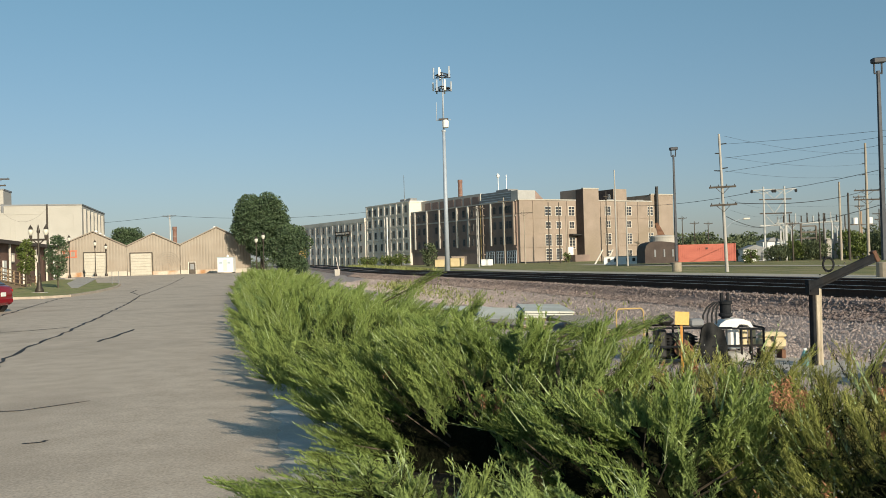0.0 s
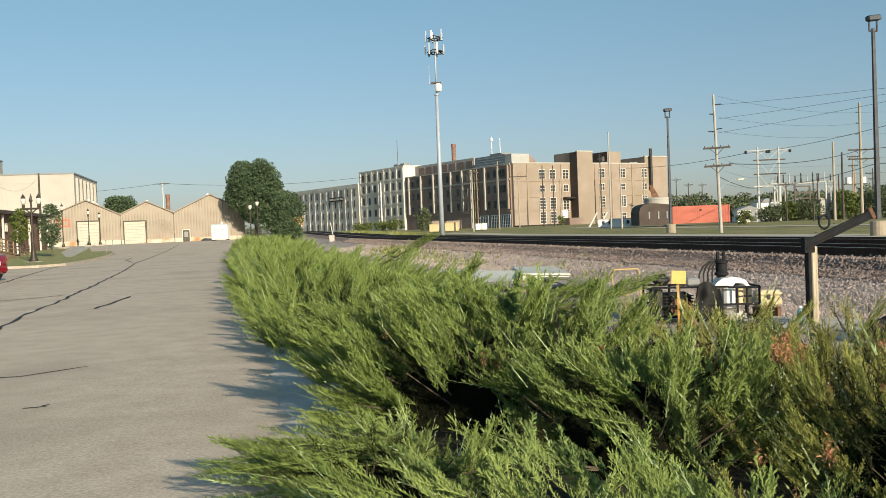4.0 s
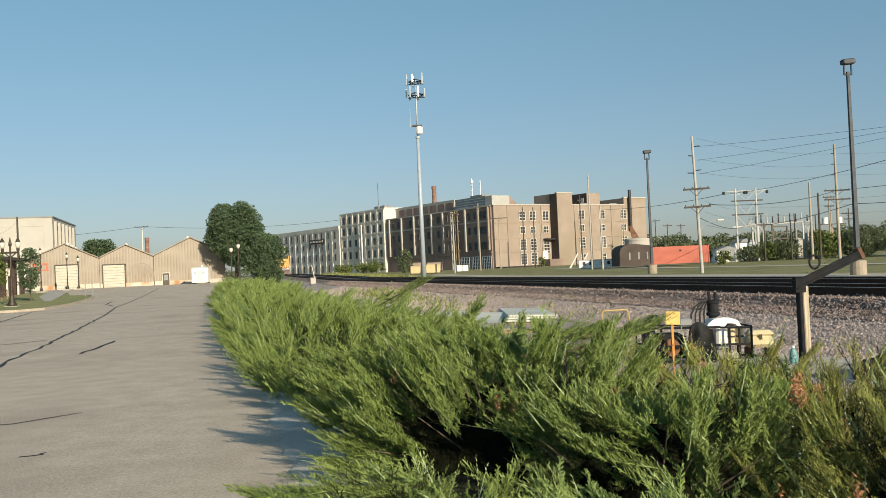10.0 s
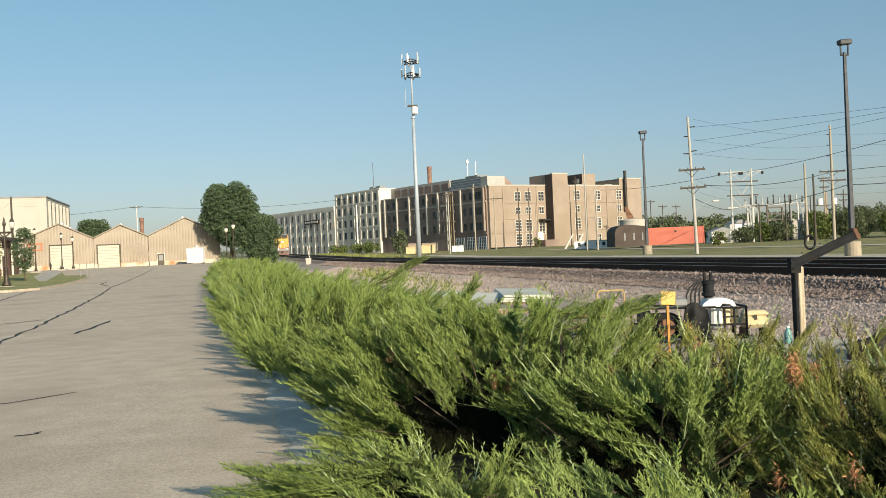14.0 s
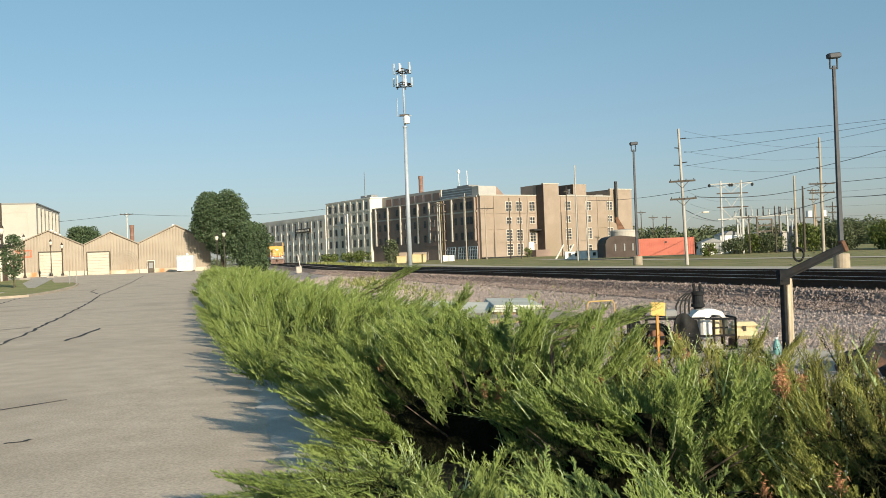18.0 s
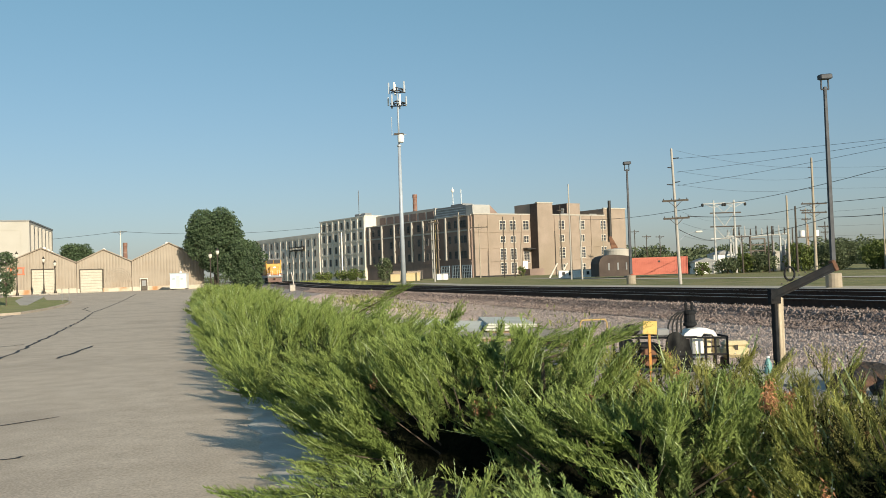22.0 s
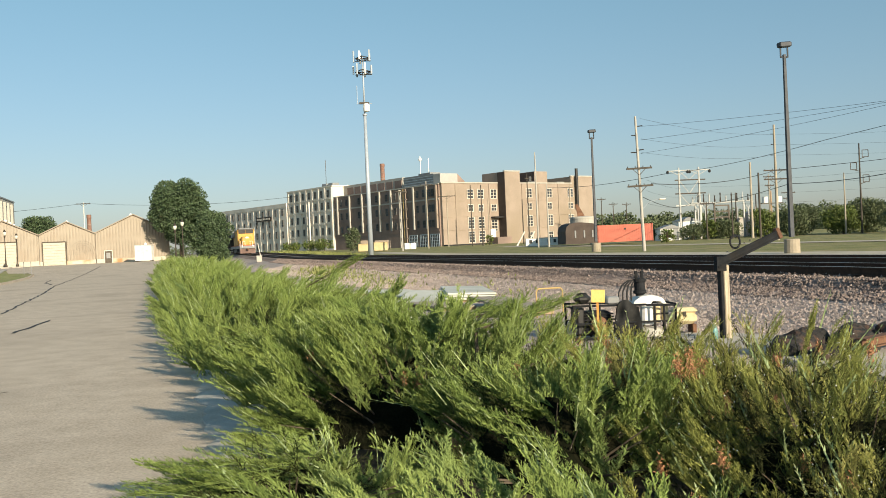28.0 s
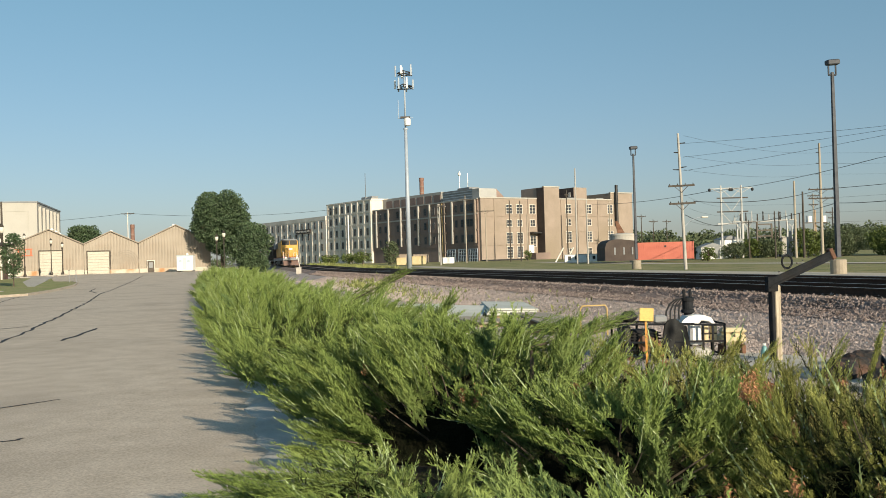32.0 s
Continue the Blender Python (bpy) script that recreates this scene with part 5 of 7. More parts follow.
v, t = leaf_cards(crown_points(rngw, far_pts, 12.0), 0.9, rngw)
tagged(part("far_woods", np_mesh("far_woods", v, t, M_LEAF2), None), "distant dark green woods on the horizon", "woods", kind="stuff")


# ---- junipers ----
def spray_template(rng, twigs, w, sub=4, spread=1.0):
    """One feathery juniper plume along +y: short forward-leaning twiglets, each set with small cords; returns corner triples."""
    out = []
    droop = rng.uniform(-0.08, 0.1)
    up = np.array([0.0, 0.0, 1.0])
    for i in range(twigs):
        f = (i + 0.3) / twigs
        base = np.array([0.0, f * 0.96, droop * f * f])
        ln = (0.06 + 0.15 * (1 - f) ** 0.7) * rng.uniform(0.6, 1.25) * (0.55 + 0.45 * min(1, f * 4)) * spread
        a = rng.uniform(0, 6.28) if i % 3 == 0 else (0.6 if i % 2 else 2.54) + rng.normal() * 0.5
        out_ = np.array([math.cos(a), 0.0, abs(math.sin(a)) * 1.1 + 0.15])
        d = unit(out_ * 0.62 + (0, 1.0, 0))
        face = unit(out_ * 0.7 + (0, 0, 0.6)) + rng.normal(size=3) * 0.2
        side = unit(np.cross(d, face))
        out.append((base - side * w * 0.4, base + side * w * 0.4, base + d * ln))
        for j in range(sub):
            g = (j + 0.4) / (sub + 0.1)
            b2 = base + d * ln * g
            d2 = unit(d + side * rng.uniform(0.3, 0.65) * (1 if j % 2 else -1) + up * rng.uniform(0.0, 0.35) + rng.normal(size=3) * 0.2)
            s2 = unit(np.cross(d2, face + rng.normal(size=3) * 0.3))
            out.append((b2 - s2 * w * 0.42, b2 + s2 * w * 0.42, b2 + d2 * (0.022 + ln * 0.3 * (1.1 - 0.5 * g))))
    for s_ in ((w * 0.4, 0, 0), (0, 0, w * 0.4)):
        s_ = np.array(s_)
        out.append((-s_, s_, np.array([0.0, 1.06, droop])))
    return np.array(out)


def leader_shoots(rng, end, bd, bs, count, length, w):
    """Pale whip-like shoots of the year that stand out of the branch ends."""
    i = rng.integers(0, len(end), count)
    d = unit(bd[i] + bs[i] * (rng.normal(size=count) * 0.25)[:, None] + np.array([0, 0, 1.0]) * rng.uniform(-0.05, 0.35, count)[:, None])
    a = end[i] - d * 0.14 + rng.normal(size=(count, 3)) * 0.05
    ln = rng.uniform(length[0], length[1], count)[:, None]
    sd = unit(np.cross(d, np.array([0, 0, 1.0]) + rng.normal(size=(count, 3)) * 0.4))
    out = [np.stack([a - sd * w, a + sd * w, a + d * ln], 1)]
    for k in range(9):
        f = (k + 0.6) / 9.5
        q = a + d * ln * f
        d2 = unit(d + sd * (0.38 if k % 2 else -0.38) + rng.normal(size=(count, 3)) * 0.16)
        s2 = unit(np.cross(d2, np.array([0, 0, 1.0]) + rng.normal(size=(count, 3)) * 0.4)) * w * 0.8
        out.append(np.stack([q - s2, q + s2, q + d2 * (0.045 - 0.022 * f)], 1))
    v_ = np.concatenate(out).reshape(-1, 3)
    v_[:, 2] = np.maximum(v_[:, 2], 0.02)
    return np_mesh("leader_growth", v_, np.arange(len(v_)).reshape(-1, 3), M_TIP)


def juniper_mesh(seed, radius, height, branches, per, twigs, w, sub=4, lengths=(0.24, 0.46), clumps=0, berries=0, lean=(0, 0), rise_=0.3, mat=None, spread=1.0, hollow=0.5, core_=0.5, shoots=1.2, bare=None, old=(0.5, 0.82)):
    """Foliage of one spreading juniper: plumes at the ends of arching branches, with hollows between; dead clumps and berries."""
    rng = np.random.default_rng(seed)
    temps = [spray_template(rng, twigs, w, sub, spread) for _ in range(8)]
    az = (np.arange(branches) * 2.399963 + rng.uniform(0, 0.5, branches))
    el = np.arcsin(np.clip((np.arange(branches) + 0.5) / branches, 0, 1)) * 0.93
    ph = rng.uniform(0, 6.28, 5)
    ce, se = np.cos(el), np.sin(el)
    lumps = np.array([noise.noise((math.cos(a) * c * 2.2 + seed, math.sin(a) * c * 2.2, e * 2.2)) for a, c, e in zip(az, ce, se)])
    reach = np.clip(1.03 + hollow * lumps, 0.5, 1.14) * rng.uniform(0.93, 1.06, branches)
    end = np.stack([np.cos(az) * ce * radius, np.sin(az) * ce * radius, (0.14 + 0.86 * se) * height], 1) * reach[:, None]
    if bare:
        keep = (np.cos(az) * bare[0] + np.sin(az) * bare[1] < 0.25) | (se > bare[2] + 0.12 * lumps)
        az, el, ce, se, reach, end = az[keep], el[keep], ce[keep], se[keep], reach[keep], end[keep]
        branches = len(az)
    outw = np.stack([np.cos(az), np.sin(az), np.zeros(branches)], 1)
    bd = unit(outw * (1.0 - 0.45 * se)[:, None] + np.array([lean[0], lean[1], 0]) + np.array([0, 0, 1.0]) * (rise_ + 0.3 * se)[:, None] + rng.normal(size=(branches, 3)) * 0.16)
    bs = unit(np.cross(bd, (0, 0, 1.0)))
    n = branches * per
    bi = np.repeat(np.arange(branches), per)
    back = rng.beta(1.0, 2.0, n) * 0.6
    off = rng.normal(size=n) * 0.09 * (0.5 + back)
    p = end[bi] - bd[bi] * back[:, None] + bs[bi] * off[:, None] + np.array([0, 0, 1.0]) * (rng.normal(size=n) * 0.03 - 0.25 * back * back)[:, None]
    d = unit(bd[bi] + bs[bi] * (off * 3.0 + rng.normal(size=n) * 0.22)[:, None] + rng.normal(size=(n, 3)) * 0.13)
    side = unit(np.cross(d, np.array([0, 0, 1.0]) + rng.normal(size=(n, 3)) * 0.25))
    nrm = np.cross(side, d)
    ln = rng.uniform(lengths[0], lengths[1], n)
    pick = rng.integers(0, 8, n)
    p = p - d * ln[:, None] * 0.6
    green = []
    for k in range(8):
        sel = np.where(pick == k)[0]
        T = temps[k].reshape(-1, 3)
        w_ = ln[sel][:, None, None] * (T[None, :, 0, None] * side[sel][:, None] + T[None, :, 1, None] * d[sel][:, None] + T[None, :, 2, None] * nrm[sel][:, None]) + p[sel][:, None]
        green.append(w_.reshape(-1, 3))
    v_ = np.concatenate(green)
    v_[:, 2] = np.maximum(v_[:, 2], 0.02)
    res = [np_mesh("foliage", v_, np.arange(len(v_)).reshape(-1, 3), mat or M_JUN)]
    res.append(end[rng.integers(branches // 6, int(branches * 0.85), clumps)] * rng.uniform(1.0, 1.08, (clumps, 1)))
    if berries:
        c = p[rng.integers(0, n, berries)] + d[rng.integers(0, n, berries)] * 0.08 + rng.normal(size=(berries, 3)) * 0.03
        o = np.array([(1, 0, 0), (0, 1, 0), (-1, 0, 0), (0, -1, 0), (0, 0, 1), (0, 0, -1)]) * 0.0058
        v_ = (c[:, None] + o[None]).reshape(-1, 3)
        f_ = np.array([(0, 1, 4), (1, 2, 4), (2, 3, 4), (3, 0, 4), (1, 0, 5), (2, 1, 5), (3, 2, 5), (0, 3, 5)])
        res.append(np_mesh("berry_growth", v_, (np.arange(berries)[:, None, None] * 6 + f_[None]).reshape(-1, 3), M_BERRY))
    else:
        res.append(None)
    # older, darker needles inside, lowered further in colour for the shade of the gaps
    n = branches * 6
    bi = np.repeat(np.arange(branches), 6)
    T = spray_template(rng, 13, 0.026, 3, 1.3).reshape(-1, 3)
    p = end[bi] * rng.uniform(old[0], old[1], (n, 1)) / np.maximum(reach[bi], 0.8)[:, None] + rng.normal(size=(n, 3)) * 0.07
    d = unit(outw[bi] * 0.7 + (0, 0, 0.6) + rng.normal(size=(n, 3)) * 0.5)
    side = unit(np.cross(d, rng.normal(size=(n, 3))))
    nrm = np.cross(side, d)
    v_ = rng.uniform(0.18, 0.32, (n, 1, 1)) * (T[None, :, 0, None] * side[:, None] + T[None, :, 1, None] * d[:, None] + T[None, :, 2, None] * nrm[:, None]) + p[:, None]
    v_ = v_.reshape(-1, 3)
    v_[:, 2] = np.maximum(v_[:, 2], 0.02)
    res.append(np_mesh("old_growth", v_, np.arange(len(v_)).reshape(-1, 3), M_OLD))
    # smooth core whose near-black colour stands for shade in the hollows
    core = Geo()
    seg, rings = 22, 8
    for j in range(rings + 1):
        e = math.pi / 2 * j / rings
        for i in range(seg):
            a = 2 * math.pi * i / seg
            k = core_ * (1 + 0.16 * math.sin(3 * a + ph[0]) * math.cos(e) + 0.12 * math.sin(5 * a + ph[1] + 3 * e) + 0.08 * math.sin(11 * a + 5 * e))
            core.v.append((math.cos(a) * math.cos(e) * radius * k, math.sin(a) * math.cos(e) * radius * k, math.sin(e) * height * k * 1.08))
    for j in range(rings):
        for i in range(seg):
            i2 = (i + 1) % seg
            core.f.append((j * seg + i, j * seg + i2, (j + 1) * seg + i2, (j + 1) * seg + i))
    stems = Geo()
    for i in range(26):
        a, e = rng.uniform(0, 6.28), rng.uniform(0.2, 1.3)
        q = (math.cos(a) * math.cos(e) * radius * 0.85, math.sin(a) * math.cos(e) * radius * 0.85, math.sin(e) * height * 0.85)
        mid = (q[0] * 0.5, q[1] * 0.5, q[2] * 0.3)
        stems.tube((0, 0, 0), mid, 0.016, 0.009, 5).tube(mid, q, 0.009, 0.003, 5)
    tips = leader_shoots(rng, end, bd, bs, int(branches * shoots), (0.16, 0.36), 0.005 if w < 0.03 else 0.008)
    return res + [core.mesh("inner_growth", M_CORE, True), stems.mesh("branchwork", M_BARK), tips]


def tuft(seed):
    """A hanging tuft of dead needles."""
    rng = np.random.default_rng(seed)
    q = rng.normal(size=(80, 3)) * (0.013, 0.013, 0.03)
    dd = unit(rng.normal(size=q.shape) * 0.5 + (0, 0, -0.5))
    sd = unit(np.cross(dd, rng.normal(size=q.shape))) * 0.0045
    return np_mesh("dead_tuft", np.stack([q - sd, q + sd, q + dd * 0.03], 1).reshape(-1, 3), np.arange(240).reshape(-1, 3), M_JUND)


TUFTS = [tuft(400 + i) for i in range(4)]


def place_juniper(meshes, l, s, turn, label, scale=1.0, z=None):
    p = at(l, s, land(l, s) if z is None else z)
    root = thing("juniper_shrub", pose(p.x, p.y, p.z, 0, 0, turn) @ Matrix.Scale(scale, 4), label, "shrub", "junipers of the hedge")
    root.scale = (scale,) * 3
    part("foliage", meshes[0], None, root)
    for k_, c in enumerate(meshes[1]):
        part("dead_tuft", TUFTS[k_ % 4], None, root, "rusty brown dead tuft", m=Matrix.Translation(c))
    if meshes[2]:
        tagged(part("berry_growth", meshes[2], None, root), "pale blue-grey berries", kind="stuff")
    part("old_growth", meshes[3], None, root, "older needles inside, coloured as dark as the shaded gaps")
    part("inner_growth", meshes[4], None, root, "near-black core standing for the shade inside")
    part("branchwork", meshes[5], None, root)
    tagged(part("leader_growth", meshes[6], None, root), "pale blue-green young shoots", kind="stuff")


DEG = math.degrees(THETA)
GREEN, TIRED = "spreading bright green juniper with feathery sprays", "low sparse juniper with browning tips"
# the nearest ones, each its own shape
NEAR = ((1.05, 3.0, 1.3, 0.49, 80, 0, 17, -0.45, 0.15), (2.1, 6.65, 1.42, 0.96, 105, 2, 17, -0.2, 0.36), (2.5, 5.1, 1.0, 0.76, 70, 6, 14, -0.25, 0.4), (2.12, 8.7, 1.36, 0.92, 95, 0, 18, -0.05, 0.42), (2.2, 7.6, 0.92, 0.88, 60, 0, 18, -0.1, 0.4), (0.82, 4.9, 0.85, 0.38, 44, 0, 15, -0.45, 0.16))
# low boughs left out towards the open side, so the shade-coloured core shows
BARE = {1: (0.1, -0.99, 0.62), 2: (-0.2, -0.98, 0.6), 4: (0, -1, 0.5)}
for i, (l, s, r, h, n, dead, per, lean, up) in enumerate(NEAR):
    place_juniper(juniper_mesh(100 + i, r, h, int(n * 0.78), int(per * 1.5), 24, 0.021, 5, (0.2, 0.4) if i in (0, 5) else (0.28, 0.54), dead, dead * 12, (lean, 0.05), up, None, 1.0, 0.8, 0.5, bare=BARE.get(i), shoots=2.4, old=(0.2, 0.45) if i in (0, 5) else (0.5, 0.76)), l, s, DEG, GREEN if dead < 5 else TIRED)
WEAK = ((4.0, 4.2, 1.25, 0.96, 120, 14), (4.5, 5.8, 1.2, 1.07, 105, 12), (5.2, 4.5, 1.2, 0.74, 90, 12), (3.8, 8.2, 1.0, 0.78, 66, 4), (5.7, 6.7, 1.15, 0.52, 70, 8), (6.5, 5.4, 1.15, 0.48, 60, 8), (3.95, 6.6, 0.95, 0.99, 70, 4), (3.4, 2.6, 1.1, 0.46, 60, 10))
for i, (l, s, r, h, n, dead) in enumerate(WEAK):
    turn_ = radians(-40 * i)
    place_juniper(juniper_mesh(120 + i, r, h, n, 40 if i < 7 else 24, 12, 0.038, 3, (0.1, 0.22), dead * 2, 520, (0, 0), 0.75, M_JUN2, 1.3, 0.9, 0.5, bare=(math.sin(turn_), -math.cos(turn_), 0.32) if i == 0 else None, shoots=0.8), l, s, DEG + 40 * i, TIRED)
MID = [juniper_mesh(140 + i, 1.6, 0.98, 72, 16, 16, 0.026, 3, (0.38, 0.66), lean=(0.42, 0.0), rise_=0.42, spread=0.85, hollow=1.3) for i in range(3)]
FAR = [juniper_mesh(150 + i, 1.65, 1.06, 64, 12, 10, 0.05, 1, (0.45, 0.8), lean=(0.42, 0.0), rise_=0.42, spread=1.0, hollow=1.2) for i in range(3)]
# hedge carried on unseen beside and behind the eye, added to shade its near part
for l, s, sc, k_ in ((2.75, 1.1, 0.98, 0), (3.9, 1.7, 0.95, 1), (2.9, -0.9, 1.0, 2), (2.8, -2.9, 1.0, 0), (2.7, -5.0, 1.02, 1)):
    place_juniper(MID[k_], l, s, DEG + 120 * k_, GREEN, sc * 0.8)
rh = random.Random(9)
s = 10.9
k = 0
while s < 82:
    m = MID[k % 3] if s < 27 else FAR[k % 3]
    place_juniper(m, (1.95 if s < 14 else 1.78 if s < 20 else 1.68) + rh.uniform(-0.15, 0.2), s, DEG + rh.choice((0, 180, 90, 270)) * (1 if s > 20 else 0) + rh.uniform(-20, 20), GREEN, rh.uniform(0.92, 1.08) + (0.06 if s > 40 else 0))
    s += rh.uniform(1.45, 1.8)
    k += 1
for l, s, sc in ((2.8, 10.6, 0.64), (2.8, 12.8, 0.68), (2.8, 15.5, 0.82), (2.8, 18.5, 0.82), (2.8, 22.0, 0.8)):
    place_juniper(MID[1], l, s, DEG + 70, GREEN, sc)


def long_branch(a, b, seed, sprays=70):
    """A juniper branch that stands out of the hedge from a to b."""
    rng = np.random.default_rng(seed)
    a, b = np.array(a), np.array(b)
    T0 = [spray_template(rng, 18, 0.03, 3, 1.1).reshape(-1, 3) for _ in range(4)]
    ax = unit(b - a)
    out = []
    for i in range(sprays):
        f = (i + 0.5) / sprays
        d = unit(ax + rng.normal(size=3) * 0.45 * (1.1 - f))
        sd = unit(np.cross(d, (0, 0, 1.0) + rng.normal(size=3) * 0.4))
        nr = np.cross(sd, d)
        L = rng.uniform(0.22, 0.36) * (1.15 - 0.35 * f)
        T = T0[i % 4]
        q = a + (b - a) * f + rng.normal(size=3) * 0.07 * (1.2 - f) - d * L * 0.4
        out.append(L * (T[:, :1] * sd + T[:, 1:2] * d + T[:, 2:] * nr) + q)
    v_ = np.concatenate(out)
    q = Vector((a[0], a[1], ground_at(a[0], a[1])))
    root = thing("juniper_shrub", Matrix.Translation(q), "young juniper shoot standing out of the hedge", "shrub", "junipers of the hedge")
    part("foliage", np_mesh("foliage", v_ - np.array(q), np.arange(len(v_)).reshape(-1, 3), M_JUN), None, root)
    part("branchwork", Geo().tube((0, 0, 0), tuple(a - np.array(q)), 0.02, 0.015, 6).tube(tuple(a - np.array(q)), tuple(b - np.array(q)), 0.012, 0.004, 6), M_BARK, root)


long_branch((-0.75, 14.0, 0.92), (0.12, 13.5, 1.36), 301)
long_branch((1.1, 7.1, 0.8), (1.85, 7.0, 1.02), 302)
long_branch((0.9, 7.6, 0.8), (1.5, 7.4, 0.98), 303)

# pale concrete gutter under the overhang, with a broken edge towards the pavement
rs = random.Random(4)
gut = Geo()
rows_ = []
q_ = 5.6
while q_ < 46:
    rows_.append(q_)
    q_ += rs.uniform(0.12, 0.34) if q_ < 16 else 0.8
for q_ in rows_:
    e_ = 0.52 + rs.uniform(-0.05, 0.05) + 0.06 * noise.noise((q_ * 0.9, 2.0, 5.0))
    for l_, z_ in ((e_ - 0.012, -0.02), (e_, 0.035), (0.8, 0.06), (1.05, 0.085)):
        gut.v.append(tuple(at(l_, q_ + rs.uniform(-0.04, 0.04), z_ + rise(q_, l_))))
for i in range(len(rows_) - 1):
    for j in range(3):
        gut.f.append((4 * i + j, 4 * i + j + 1, 4 * i + j + 5, 4 * i + j + 4))
tagged(part("gutter", gut, M_GUTTER), "pale concrete gutter with a broken edge under the hedge", "gutter", kind="structure")


# ---- near the tracks: marker, post, pump set, panels ----
GZ = -0.34
sg = thing("marker_sign", pose(3.75, 13.65, GZ, 0, 0, -12), "small blank yellow marker board on an orange stake", "sign")
part("board", Geo().bevel_box((0.01, -0.03, 0.93), (0.21, 0.012, 0.2), 0.004, pose(0, 0, 0, -8, 3, 0).to_3x3()), M_SIGNY, sg)
part("stake", Geo().box((0, 0, 0.4), (0.035, 0.03, 0.9)), M_STAKE, sg, "orange stake")

pt = thing("loading_post", pose(6.13, 14.68, GZ, 0, 0, 0), "weathered timber post with a dark steel channel arm and ring", "post")
part("timber", Geo().bevel_box((0.08, 0.0, 0.62), (0.1, 0.14, 1.32), 0.015), M_SPLIT, pt, "grey split timber")
part("steel_upright", Geo().bevel_box((0.0, 0.0, 0.65), (0.055, 0.16, 1.36), 0.01), M_OLDST, pt, "dark steel channel")
am = pose(0, 0, 0, 0, -23, 0).to_3x3()
arm = part("arm", Geo().bevel_box((0.46, -0.02, 1.52), (1.18, 0.1, 0.12), 0.012, am).box((0.44, -0.085, 1.575), (1.14, 0.03, 0.03), am).box((0.47, -0.085, 1.47), (1.14, 0.03, 0.03), am), M_OLDST, pt, "dark steel channel arm")
part("lettering_bar", Geo().box((0.30, -0.056, 1.455), (0.2, 0.012, 0.02), am), M_GREYCLAD, arm)
part("end_cap", Geo().bevel_box((1.02, -0.02, 1.77), (0.07, 0.13, 0.19), 0.01, am), M_RUST, arm, "rusty end")
ring = Geo()
for i in range(16):
    for k in range(6):
        a, b = 2 * math.pi * i / 16, 2 * math.pi * k / 6
        ring.v.append((0.27 + (0.085 + 0.018 * math.cos(b)) * math.cos(a), -0.02 + 0.018 * math.sin(b), 1.66 + (0.11 + 0.018 * math.cos(b)) * math.sin(a)))
        ring.f.append((6 * i + k, 6 * i + (k + 1) % 6, 6 * ((i + 1) % 16) + (k + 1) % 6, 6 * ((i + 1) % 16) + k))
part("ring", ring, M_OLDST, arm)
part("gusset", Geo().box((0.0, -0.01, 1.3), (0.16, 0.15, 0.24)), M_OLDST, pt)
for i in range(8):
    part("bolt", Geo().box((0.1 + i * 0.1, -0.095, 1.5 + i * 0.0445), (0.02, 0.02, 0.02)), M_BLACK, arm)

pm = thing("pump_set", pose(5.0, 15.9, GZ, 0, 0, 0), "old engine pump set in a black tube frame", "machine")
for y in (-0.35, 0.35):
    for x, h_ in ((-1.2, 0.64), (-0.74, 0.62), (0.25, 0.6), (0.42, 0.6), (0.63, 0.58)):
        part("frame_post", Geo().tube((x, y, 0), (x, y, h_), 0.02, seg=6), M_OLDST, pm)
    for x0, x1, z0, z1 in ((-1.22, 0.1, 0.64, 0.61), (0.1, 0.65, 0.6, 0.58), (-1.2, 0.63, 0.32, 0.3), (-1.2, 0.63, 0.05, 0.05)):
        part("frame_rail", Geo().tube((x0, y, z0), (x1, y, z1), 0.02, seg=6), M_OLDST, pm)
for x in (-1.2, 0.63):
    for z in (0.6, 0.06):
        part("cross_rail", Geo().tube((x, -0.35, z), (x, 0.35, z), 0.02, seg=6), M_OLDST, pm)
blk = part("engine_block", Geo().bevel_box((-0.72, 0.08, 0.3), (0.5, 0.42, 0.42), 0.05), M_OLDST, pm, "greasy dark engine block")
for i in range(7):
    part("cooling_fin", Geo().box((-0.72, 0.08, 0.16 + i * 0.05), (0.56, 0.48, 0.014)), M_OLDST, blk)
part("pulley", Geo().tube((-0.72, -0.16, 0.28), (-0.72, -0.22, 0.28), 0.15, seg=16).tube((-0.72, -0.2, 0.28), (-0.72, -0.26, 0.28), 0.05, seg=8), M_RUST, pm, "rusty pulley")
part("radiator", Geo().bevel_box((-1.05, 0.05, 0.36), (0.14, 0.5, 0.5), 0.03), M_BLACK, pm)
part("battery_box", Geo().bevel_box((-0.45, -0.1, 0.7), (0.24, 0.2, 0.14), 0.03), M_GREYCLAD, pm, "grey battery box")
part("fuel_can", Geo().bevel_box((-0.98, -0.05, 0.75), (0.3, 0.26, 0.2), 0.08), M_BLACK, pm)
tarp, nx_, nz_ = Geo(), 12, 9
for side in (0, 1):
    for j in range(nz_ + 1):
        for i in range(nx_ + 1):
            u_, v_ = i / nx_, j / nz_
            x = -0.46 + 0.44 * u_ + 0.16 * (u_ - 0.5) * (v_ - 0.4)
            fold = 0.05 * math.sin(9 * u_ + 3 * v_) + 0.06 * noise.noise((u_ * 3, v_ * 3, 4.0))
            tarp.v.append((x, -0.42 + fold + 0.05 * side + 0.12 * v_ * v_, 0.68 - 0.62 * v_ + 0.05 * math.sin(5 * u_) - 0.1 * abs(u_ - 0.5)))
half_ = (nx_ + 1) * (nz_ + 1)
